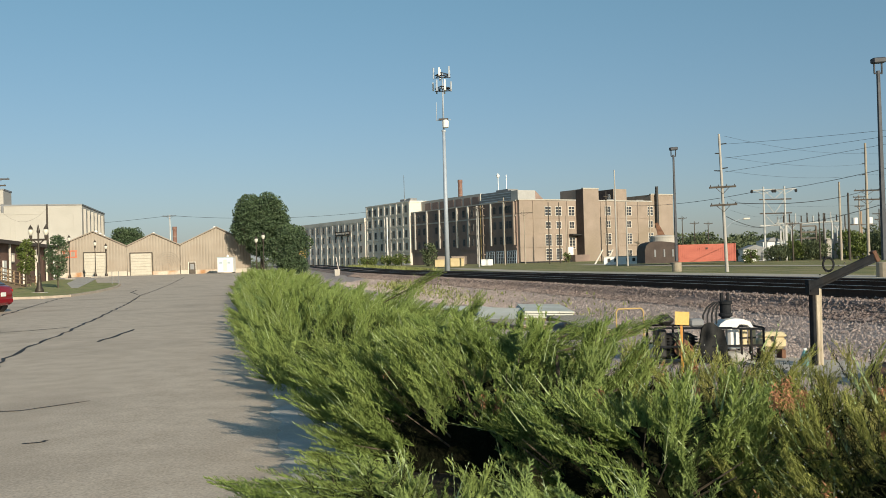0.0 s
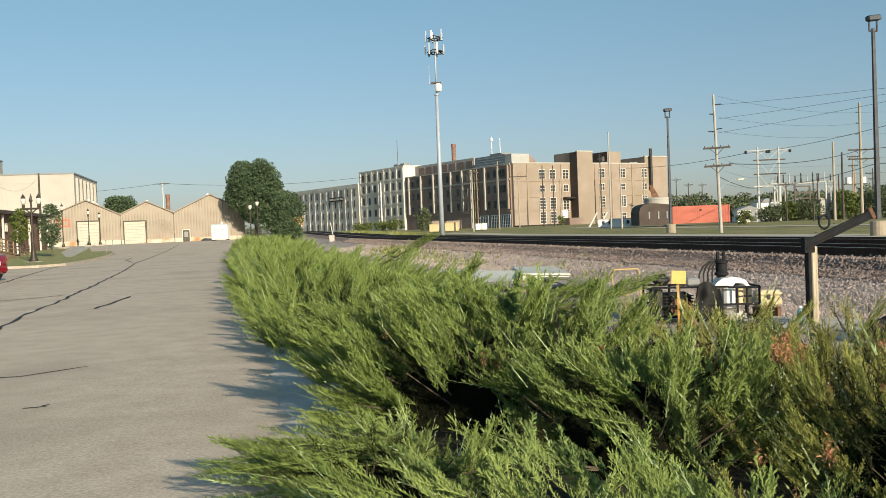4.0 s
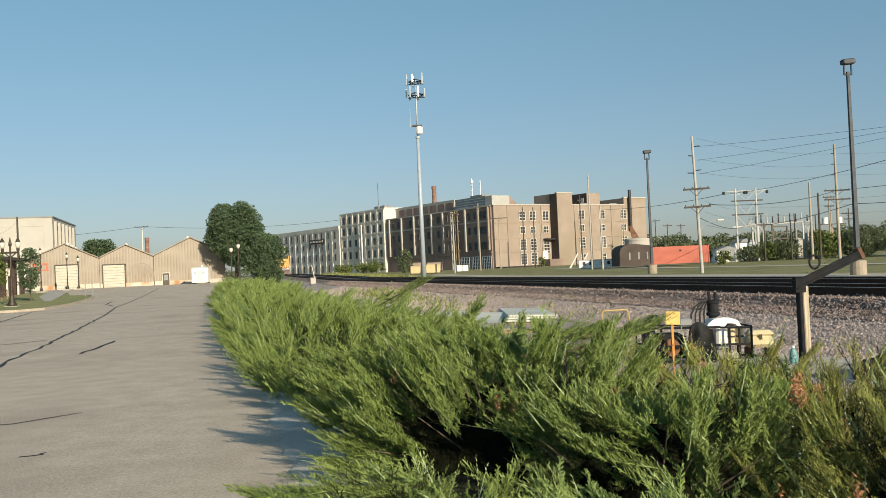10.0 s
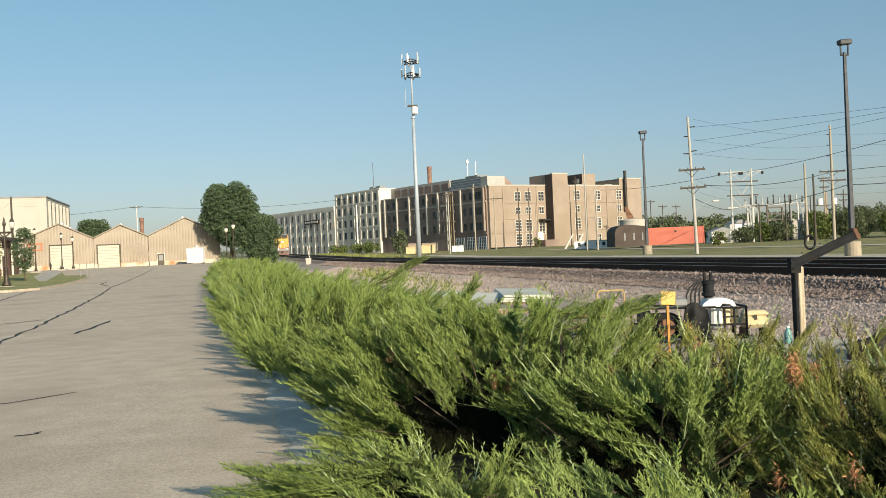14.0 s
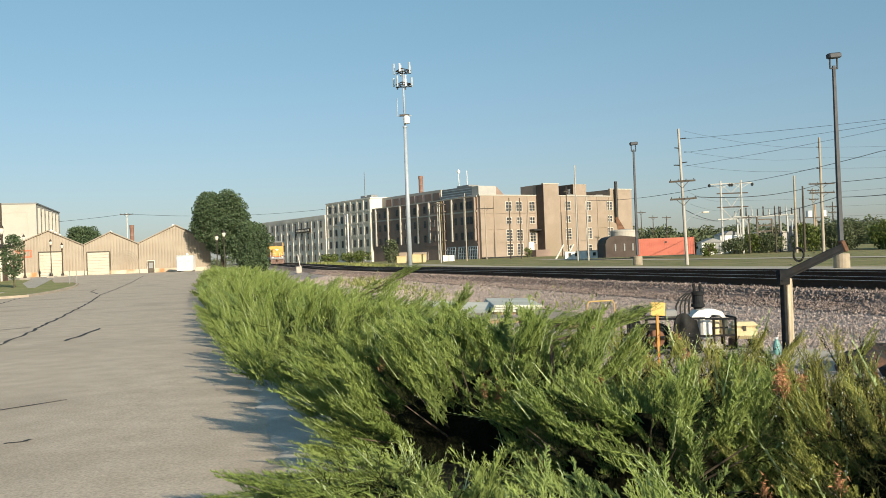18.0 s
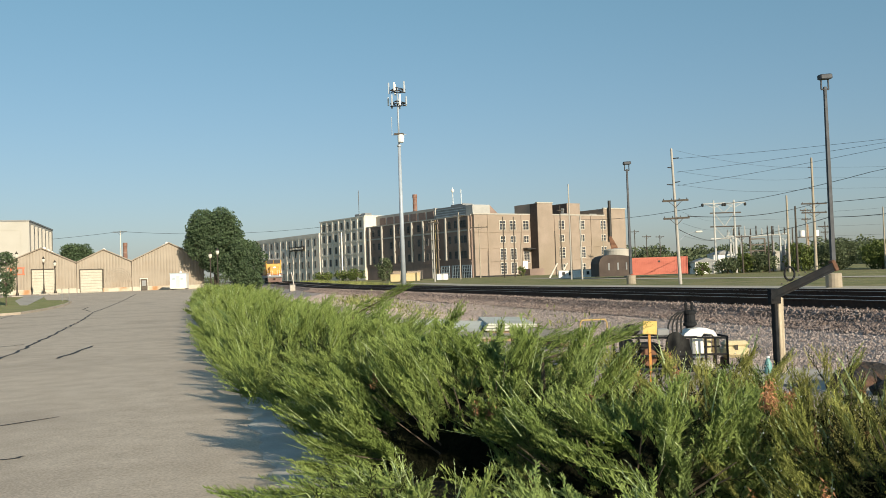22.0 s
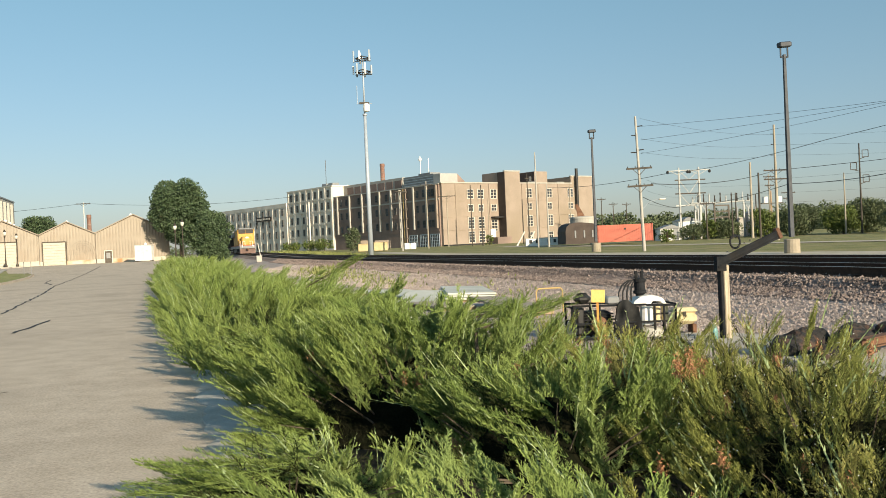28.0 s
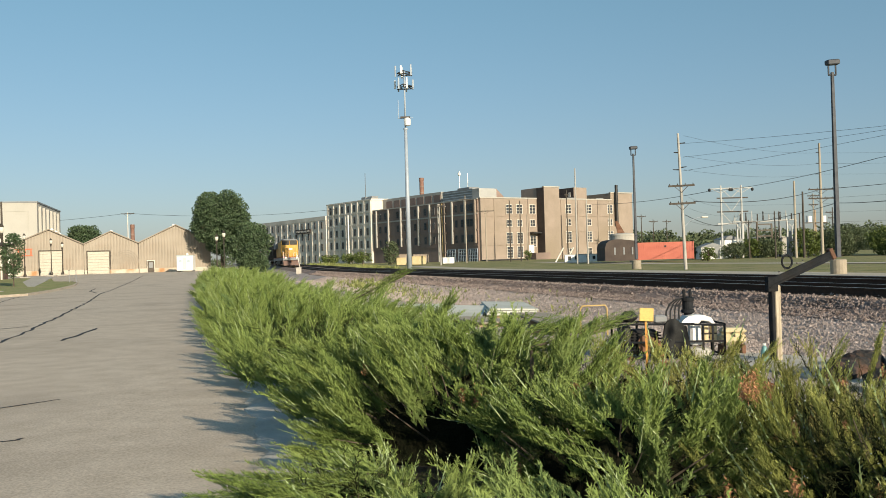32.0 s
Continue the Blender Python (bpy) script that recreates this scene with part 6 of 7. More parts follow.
for j in range(nz_):
    for i in range(nx_):
        a = j * (nx_ + 1) + i
        tarp.f += [(a, a + 1, a + nx_ + 2, a + nx_ + 1), (half_ + a + nx_ + 1, half_ + a + nx_ + 2, half_ + a + 1, half_ + a)]
part("tarpaulin", tarp, M_TARP, pm, "draped black tarpaulin", True)
stk = part("exhaust_stack", Geo().lathe((0.115, 0.05, 0), [(0.07, 0.6), (0.075, 0.77), (0.118, 0.79), (0.118, 0.835), (0.095, 0.845), (0.095, 0.99), (0.118, 1.0), (0.118, 1.045), (0.05, 1.06)], 16), M_OLDST, pm, "dark flanged stack")
for x in (0.055, 0.165):
    part("prong", Geo().bevel_box((x, 0.05, 1.12), (0.045, 0.05, 0.16), 0.008), M_OLDST, stk)
for i in range(4):
    part("hose", Geo().path([Vector((-0.3 + 0.08 * i, 0.0, 0.64)), Vector((-0.29 + 0.075 * i, 0.0, 0.82)), Vector((-0.22 + 0.06 * i, 0.01, 0.95)), Vector((-0.1 + 0.04 * i, 0.03, 1.03)), Vector((0.06, 0.05, 1.03))], 0.015), M_BLACK, pm)
part("engine_cover", Geo().extrude([(-0.1, -0.22, 0.6), (-0.06, -0.22, 0.67), (0.04, -0.22, 0.74), (0.2, -0.22, 0.76), (0.34, -0.22, 0.745), (0.45, -0.22, 0.7), (0.51, -0.22, 0.6), (0.45, -0.22, 0.6), (0.4, -0.22, 0.645), (0.27, -0.22, 0.66), (0.22, -0.22, 0.6)], (0, 0, 0), (0, 0.34, 0)), M_WHITE, pm, "chipped white curved cover")
part("pump_column", Geo().bevel_box((0.17, -0.12, 0.42), (0.2, 0.2, 0.4), 0.04).lathe((0.17, -0.12, 0), [(0.14, 0.24), (0.14, 0.28), (0.08, 0.29)], 12), M_WHITE, pm, "chipped white pump column")
for x in (0.37, 0.52):
    cy = part("cylinder", Geo().tube((x, -0.08, 0.26), (x, -0.08, 0.55), 0.062, seg=12), M_CREAMY, pm, "cream cylinder")
    part("band", Geo().lathe((x, -0.08, 0.4), [(0.068, 0), (0.068, 0.03)], 12), M_DARKST, cy)
part("pump_housing", Geo().lathe((0.2, -0.15, 0), [(0.2, 0.0), (0.26, 0.04), (0.26, 0.12), (0.2, 0.18), (0.08, 0.2)], 16), M_CREAM, pm, "pale round pump housing")
part("delivery_pipe", Geo().path([Vector((0.2, -0.2, 0.1)), Vector((0.0, -0.36, 0.1)), Vector((-0.4, -0.42, 0.08))], 0.045, 8), M_OLDST, pm)
bx = thing("tool_chest", pose(5.87, 15.9, GZ, 0, 0, -5), "dented cream-yellow metal chest", "chest")
part("body", Geo().bevel_box((0, 0, 0.31), (0.46, 0.34, 0.22), 0.06), M_CREAMY, bx)
part("lid", Geo().bevel_box((0.02, 0, 0.44), (0.45, 0.33, 0.12), 0.058), M_CREAMY, bx)
part("hasp", Geo().box((0.0, -0.175, 0.39), (0.05, 0.012, 0.09)), M_DARKST, bx)
for x in (-0.17, 0.17):
    part("runner", Geo().box((x, 0, 0.1), (0.06, 0.36, 0.2)), M_RUST, bx)
rag = thing("blue_jug", pose(5.95, 14.6, GZ), "small turquoise plastic jug by the post", "jug")
part("body", Geo().lathe((0, 0, 0), [(0.05, 0), (0.06, 0.03), (0.06, 0.2), (0.03, 0.28), (0.02, 0.3)], 12), M_TEAL, rag, smooth=True)
part("cap", Geo().tube((0, 0, 0.3), (0, 0, 0.33), 0.03, seg=10), M_WHITE, rag)

hp = thing("hoop_barrier", along(8.68, 19.15, -0.33, -4), "bent orange-yellow steel hoop barrier", "barrier")
part("hoop", Geo().path([Vector((-0.32, 0, 0)), Vector((-0.32, 0, 0.62)), Vector((-0.27, 0, 0.69)), Vector((0.27, 0, 0.69)), Vector((0.32, 0, 0.62)), Vector((0.32, 0, 0))], 0.018, 8), M_YELD, hp)

for l, s, w, d, z, tilt, turn, n_ in ((9.65, 28.4, 1.5, 4.6, -0.28, 0, -14, 3), (8.3, 30.9, 1.9, 3.6, -0.26, 2, 14, 1), (8.0, 27.6, 1.3, 2.6, -0.22, 5, -22, 1), (7.2, 33.2, 1.6, 2.6, -0.26, -2, 8, 1)):
    p = at(l, s, z)
    ob = thing("sheet_panel", pose(p.x, p.y, p.z, tilt, 2, DEG + turn), "pale sheet panels stacked on the gravel" if n_ > 1 else "pale green-grey sheet panel lying on the gravel", "panel", "sheets on the gravel")
    for i in range(n_):
        part("sheet", Geo().bevel_box((0.04 * i, 0.05 * i, 0.05 + 0.075 * i), (w, d, 0.06), 0.008), M_PANEL, ob)
    for y in (-d / 2 + 0.15, d / 2 - 0.15):
        part("batten", Geo().box((0, y, -0.02), (w * 0.9, 0.08, 0.08)), M_TIMBER, ob)
for l, s, w, d, z, turn in ((8.85, 22.3, 1.15, 4.6, -0.2, -6), (7.5, 24.2, 1.2, 2.4, -0.26, 10)):
    p = at(l, s, z)
    ob = thing("timber_sheet", pose(p.x, p.y, p.z, 1, 2, DEG + turn), "weathered grey-brown boarding on timber bearers", "boards", "sheets on the gravel")
    for i in range(6):
        part("plank", Geo().bevel_box((-w / 2 + (i + 0.5) * w / 6, 0, 0.06), (w / 6 - 0.015, d - 0.1 * (i % 3), 0.045), 0.006), M_POLE, ob)
    for y in (-d / 2 + 0.2, 0, d / 2 - 0.2):
        part("bearer", Geo().bevel_box((0, y, -0.02), (w, 0.12, 0.11), 0.01), M_TIMBER, ob, "rusty brown bearer")

flat_patch("concrete_strip", [(8.2, 2), (10.3, 2), (10.35, 8), (10.25, 12.6), (9.4, 14.2), (8.4, 14.0)], -0.34, 0.05, M_CONC, "old concrete strip beside the gravel", "concrete")


def rubble(l, s, r, seed, mat, label, zs=0.7):
    p = at(l, s, GZ)
    rng = np.random.default_rng(seed)
    bm = bmesh.new()
    bmesh.ops.create_icosphere(bm, subdivisions=3, radius=1.0)
    off = rng.uniform(0, 50)
    for vtx in bm.verts:
        c = vtx.co
        k = 1 + 0.35 * noise.noise((c.x * 1.3 + off, c.y * 1.3, c.z * 1.3)) + 0.12 * noise.noise((c.x * 4 + off, c.y * 4, c.z * 4))
        vtx.co = (c.x * k * r, c.y * k * r, max(-0.1, (c.z * k + 0.6) * r * zs))
    me = bpy.data.meshes.new("rubble")
    bm.to_mesh(me)
    bm.free()
    me.materials.append(mat)
    ob = new("rubble_lump", me)
    ob.matrix_basis = pose(p.x, p.y, p.z, 0, 0, rng.uniform(0, 360))
    tagged(ob, label, "rubble", "rubble heap by the hedge")


for i, (l, s, r, mt) in enumerate(((8.3, 10.9, 0.3, M_ROCK), (8.75, 11.2, 0.32, M_ROCK), (9.35, 11.7, 0.3, M_ROCK), (9.75, 11.2, 0.34, M_ROCK), (10.2, 11.6, 0.28, M_ROCK), (10.4, 10.8, 0.4, M_ROCK), (9.2, 10.6, 0.36, M_ROCK), (8.4, 10.2, 0.24, M_ROCK), (10.9, 11.5, 0.36, M_ROCK), (11.2, 10.6, 0.5, M_ROCK))):
    rubble(l + 0.4, s - 0.1, r * 0.92, 200 + i, mt, "rusty lump of steel scrap" if mt is M_RUST else "dark broken rubble lump")
p = at(9.7, 10.2, GZ)
bm_ = thing("rusty_beam", pose(p.x + 0.2, p.y, p.z + 0.3, 0, -3, 22), "rusty flanged steel beam across the rubble", "beam")
part("flange", Geo().box((0.2, 0, 0.0), (1.5, 0.16, 0.02)).box((0.2, 0, -0.12), (1.5, 0.16, 0.02)), M_RUST, bm_)
part("web", Geo().box((0.2, 0, -0.06), (1.5, 0.02, 0.12)), M_RUST, bm_)

# pale railway cabinet and drain by the near track
cb = thing("relay_box", along(12.0, 120.0, land(12.0, 120.0)), "small pale concrete relay box beside the track", "box")
part("body", Geo().bevel_box((0, 0, 0.38), (0.7, 0.6, 0.8), 0.04), M_CONC, cb)
part("lid", Geo().bevel_box((0, 0, 0.8), (0.8, 0.7, 0.1), 0.03), M_CONC, cb)
part("marker_arm", Geo().tube((0.2, 0, 0.8), (-0.1, 0, 2.5), 0.05, seg=6), M_WHITEB, cb, "white lever")

# tufts of weeds along the gravel
rt = np.random.default_rng(21)
pts, base = [], []
for cl, cs, n, spread in ((11.0, 62, 600, 7), (10.6, 48, 260, 4), (10.4, 40, 120, 3), (10.6, 31, 70, 1.2), (10.8, 27, 50, 0.8), (23.5, 75, 1500, 14), (24.5, 110, 1500, 18), (23.0, 50, 500, 10), (25, 150, 1500, 22), (24.5, 135, 2500, 25), (26, 175, 2500, 22)):
    for _ in range(n):
        l, s = cl + rt.normal() * (0.7 if cl < 15 else 0.9), cs + rt.normal() * spread
        q = at(l, s, land(l, s))
        base.append((q.x, q.y, q.z))
base = np.array(base)
n = len(base)
hgt = rt.uniform(0.08, 0.22, (n, 1)) * np.where(base[:, 1:2] > 125, 3.6, np.where(base[:, 1:2] > 60, 1.6, 1.0))
d = unit(rt.normal(size=(n, 3)) * 0.35 + (0, 0, 1))
sd = unit(np.cross(d, rt.normal(size=(n, 3))))
wdt = 0.02 + base[:, 1:2] * 0.0006
v = np.stack([base - sd * wdt, base + sd * wdt, base + d * hgt], 1).reshape(-1, 3)
tagged(part("weeds", np_mesh("weeds", v, np.arange(len(v)).reshape(-1, 3), M_WEED), None), "rough yellow-green weeds along the railway", "weeds", kind="stuff")

# pale tracks across the field
sheet("gravel_road", [33.2, 35, 37.2], [-20] + span(0, 70, 7) + span(76, 142, 11) + [300], 0.012, M_CONC2, "pale gravel service road beyond the tracks", "road", z=0.0)
sheet("far_road", [58, 60, 62.5], [-20] + span(0, 70, 7) + span(76, 142, 11) + [300], 0.012, M_CONC2, "pale far road across the field", "road", z=0.0)


# ---- substation ----
def lattice(x, y, h, w):
    """Two tall poles tied by beams and braces, with wide top arms."""
    root = thing("substation_gantry", pose(x, y, ground_at(x, y), 0, 0, 0), "tall pale steel substation gantry", "gantry")
    for sx in (-w / 2, w / 2):
        part("leg", Geo().tube((sx, 0, 0), (sx, 0, h), 0.2, 0.14, 8), M_LATT, root)
        part("top_arm", Geo().tube((sx - 1.9, 0, h - 0.55), (sx + 1.9, 0, h - 0.45), 0.09, seg=6).tube((sx - 1.5, 0, h - 0.5), (sx, 0, h - 1.3), 0.05, seg=5).tube((sx + 1.5, 0, h - 0.5), (sx, 0, h - 1.3), 0.05, seg=5), M_LATT, root)
        for dx in (-1.9, 1.9):
            part("insulator", Geo().lathe((sx + dx, 0, h - 1.0), [(0.08, 0), (0.24, 0.12), (0.24, 0.42), (0.08, 0.55)], 8), M_BLACK, root)
    for z, mt in ((h - 2.1, M_ARM), (h - 4.4, M_ARM), (h - 6.4, M_LATT)):
        part("beam", Geo().box((0.2, 0, z), (w + 1.8, 0.16, 0.2)), mt, root)
    for z0, z1 in ((h - 4.4, h - 2.1), (h - 2.1, h - 0.5), (h - 6.4, h - 4.4)):
        part("brace", Geo().tube((-w / 2, 0, z1), (0, 0, z0), 0.06, seg=5).tube((w / 2, 0, z1), (0, 0, z0), 0.06, seg=5), M_LATT, root)


lattice(54.5, 150.0, 12.2, 3.45)
sb = thing("substation_rack", pose(60.5, 152, ground_at(60.5, 152)), "steel switch rack with dark frames and pale busbars", "rack")
for x, h_, mt in ((-4.4, 6.0, M_LATT), (-3.4, 6.0, M_LATT), (-1.0, 6.1, M_DARKST), (1.5, 5.6, M_DARKST), (3.0, 5.2, M_GREYCLAD), (4.2, 6.0, M_LATT), (6.2, 5.2, M_LATT)):
    part("column", Geo().bevel_box((x, 0, h_ / 2), (0.26, 0.26, h_), 0.03), mt, sb)
for z in (5.6, 4.6, 3.6):
    part("crossbeam", Geo().box((0.25, 0.0, z), (2.6, 0.2, 0.2)), M_DARKST, sb)
part("busbar", Geo().tube((-5.2, 0, 6.2), (-0.6, 0.1, 6.05), 0.12, seg=6).tube((-0.6, 0.1, 6.05), (5.4, 0, 6.3), 0.12, seg=6), M_LATT, sb, "pale busbar")
for x in (-3.9, -2.6, 5.0):
    part("v_strut", Geo().tube((x - 0.9, 0, 6.15), (x, 0, 5.0), 0.09, seg=5).tube((x + 0.9, 0, 6.15), (x, 0, 5.0), 0.09, seg=5).tube((x, 0, 5.0), (x, 0, 0.2), 0.12, seg=6), M_LATT, sb)
for i in range(11):
    part("bushing", Geo().lathe((-4.8 + i * 0.98, 0, 6.25), [(0.09, 0), (0.15, 0.2), (0.08, 0.5 + 0.3 * (i % 3)), (0.13, 0.8 + 0.3 * (i % 3)), (0.04, 1.1 + 0.5 * (i % 2))], 8), M_DARKST if i % 3 else M_LATT, sb)
for x, y, w, d, h, mt, lab in ((56.6, 158, 4.2, 2.6, 3.2, M_WHITE, "white transformer housing with grey roof"), (64.6, 160, 5.6, 3.0, 3.3, M_CREAM, "cream switchgear housing with pitched roof"), (70.5, 160, 3.4, 3, 4.2, M_GREYCLAD, "pale cream equipment house with pitched roof"), (50.6, 150.0, 3.8, 3.0, 2.0, M_WHITE, "low white works hut with grey roof")):
    ob = thing("equipment_house", pose(x, y, ground_at(x, y)), lab, "housing", "substation housings")
    part("body", Geo().bevel_box((0, 0, h / 2), (w, d, h), 0.05), mt, ob)
    part("roof", Geo().extrude([(-w / 2 - 0.2, -d / 2 - 0.2, h), (w / 2 + 0.2, -d / 2 - 0.2, h), (0, -d / 2 - 0.2, h + 0.7)], (0, 0, 0), (0, d + 0.4, 0)), M_GREYCLAD if mt is M_WHITE else mt, ob)
    part("door", Geo().box((w * 0.2, -d / 2 - 0.02, 1.0), (0.9, 0.06, 2.0)), M_GREYCLAD, ob)
for x, y, h, arms in ((66.0, 150, 7.2, ()), (63.3, 152, 7.7, ()), (68.4, 150, 10.5, ((10.1, 1.0), (8.6, 0.8))), (76.4, 160, 8.5, ((7.6, 1.3), (6.6, 0.9))), (58.5, 142, 6.0, ()), (76.3, 140, 9.8, ()), (55.8, 146, 6.2, ((5.9, 1.1),))):
    wood_pole(x, y, h, arms, r=0.14, mat=M_POLE if h > 9 else M_ARM)
tb = wood_pole(73.2, 160, 8.1, r=0.24, mat=M_TIMBER, label="thick brown pole with pale transformer cans")
for x in (-1.3, 1.3):
    part("transformer", Geo().tube((x, -0.4, 5.9), (x, -0.4, 7.0), 0.5, seg=12), M_WHITE, tb, "pale transformer can")
part("platform", Geo().box((0, -0.4, 5.8), (4.0, 0.7, 0.14)), M_DARKST, tb)
sw = wood_pole(79.0, 140.0, 14.4, (), r=0.16, mat=M_ARM, label="tall pole with square switch frames")
for x, z in ((1.0, 12.2), (-1.0, 10.2), (1.0, 8.2)):
    part("switch_frame", Geo().path([Vector((x - 0.5, 0, z)), Vector((x + 0.5, 0, z)), Vector((x + 0.5, 0, z + 1.1)), Vector((x - 0.5, 0, z + 1.1)), Vector((x - 0.5, 0, z))], 0.06, 5).tube((0, 0, z - 0.3), (x, 0, z), 0.06, seg=5), M_DARKST, sw)
for x, y in ((27.1, 165), (28.95, 165)):
    gy = thing("guy_stub", pose(x, y, ground_at(x, y) - 0.2, 0, 30, 0), "leaning pale guy stub", "stub", "guy stubs")
    part("stub", Geo().tube((0, 0, 0), (0, 0, 3.2), 0.16, 0.13, 8), M_WHITEB, gy)
for x, y, top, mt, arms in ((17.7, 200, 12.4, M_POLE, ((-0.7, 1.9),)), (21.9, 190, 13.3, M_ARM, ()), (24.1, 190, 13.2, M_ARM, ()), (27.5, 205, 11.1, M_POLE, ()),
                            (32.75, 190, 9.9, M_ARM, ()), (32.2, 180, 14.5, M_ARM, ((-1.0, 0.5),)), (26.5, 140, 14.9, M_POLEW, ()), (27.75, 138, 9.8, M_POLEW, ()),
                            (44.1, 195, 12.9, M_POLE, ()), (12.3, 185, 14.2, M_POLE, ((-0.8, 1.2),)), (6.3, 165, 11.4, M_POLEW, ((-0.3, 0.9),))):
    h = top - ground_at(x, y)
    wood_pole(x, y, h, [(h + d_, half) for d_, half in arms], r=0.15, mat=mt)
for x, y, top in ((57.5, 220, 10.9), (60.4, 220, 9.6), (66.6, 230, 9.8)):
    wood_pole(x, y, top - ground_at(x, y), [(top - ground_at(x, y) - 0.5, 1.1)], r=0.14, mat=M_ARM)
hd = thing("hydrant_post", pose(36.4, 146, ground_at(36.4, 146)), "pale pipe post with a cap", "post")
part("post", Geo().lathe((0, 0, 0), [(0.3, 0), (0.3, 1.6), (0.45, 1.7), (0.45, 2.2), (0.1, 2.5)], 10), M_CREAM, hd)

# yard clutter below the brick flank
for x, y, w, h, mt, nm, lab in ((-0.9, 172, 1.8, 1.3, M_YELL, "yard_tank", "yellow skid tank by the mast"), (2.4, 172, 2.6, 1.5, M_YELL, "yard_tank", "yellow skid tank by the mast"), (-0.4, 200, 2.6, 1.9, M_TAN, "yard_hut", "plain tan yard hut below the flank"), (3.2, 200, 3.4, 1.8, M_TAN, "yard_hut", "plain tan yard hut below the flank"), (8.1, 175, 2.2, 1.1, M_WHITE, "parked_van", "white vehicle parked by the dock")):
    site_box(x, y, w, 1.8, h, nm, lab, nm.split("_")[1], mt)

# ---- wires ----
wire((24.6, 78.7, 11.0), (41.7, 45.3, 9.3), 0.3, 0.011)
wire((24.55, 78.7, 9.8), (41.7, 45.3, 9.9), 0.3, 0.011)
wire((24.5, 78.7, 8.6), (41.7, 45.3, 10.5), 0.4, 0.011)
wire((24.6, 78.7, 11.7), (51.2, 110, 13.2), 0.5)
wire((24.6, 78.7, 9.9), (51.2, 110, 11.9), 0.5)
wire((24.6, 78.7, 8.7), (51.2, 110, 10.6), 0.5)
wire((34.4, 170, 11.0), (37.1, 110, 8.8), 0.5, 0.03)
wire((37.1, 110, 8.8), (33.05, 62, 7.65), 0.35, 0.02)
wire((33.05, 62, 7.65), (31.0, 40, 7.6), 0.1, 0.016)
wire((25.4, 78.7, 5.9), (51.2, 110, 8.7), 0.6, 0.03)
wire((24.55, 78.7, 4.75), (54, 150, 6.0), 0.6, 0.03)
wire((54, 150, 6.0), (38.7, 80, 5.5), 0.5, 0.03)
wire((38.7, 80, 5.5), (30.5, 45, 4.6), 0.3, 0.025)
wire((51.2, 110, 8.7), (100, 70, 13.5), 1.0, 0.03)
wire((51.2, 110, 7.6), (100, 82, 11.0), 0.8)
for z in (13.2, 11.9, 10.6):
    wire((50.6, 110, z), (110, 104, z + 1.0), 0.8)
for z in (9.0, 7.6, 6.0):
    wire((54, 150, z), (110, 130, z + 0.4), 0.6)
    wire((25, 79, z * 0.7), (54, 150, z), 0.4)
wire((-54.9, 112, 12.9), (-110, 112, 12.5), 0.6)
wire((-54.9, 112, 10.0), (-46.0, 106, 9.0), 1.8)
wire((-58.5, 195, 13.0), (-15, 200, 13.0), 1.0, 0.03)
wire((-58.5, 195, 13.0), (-120, 190, 12.0), 1.4, 0.03)


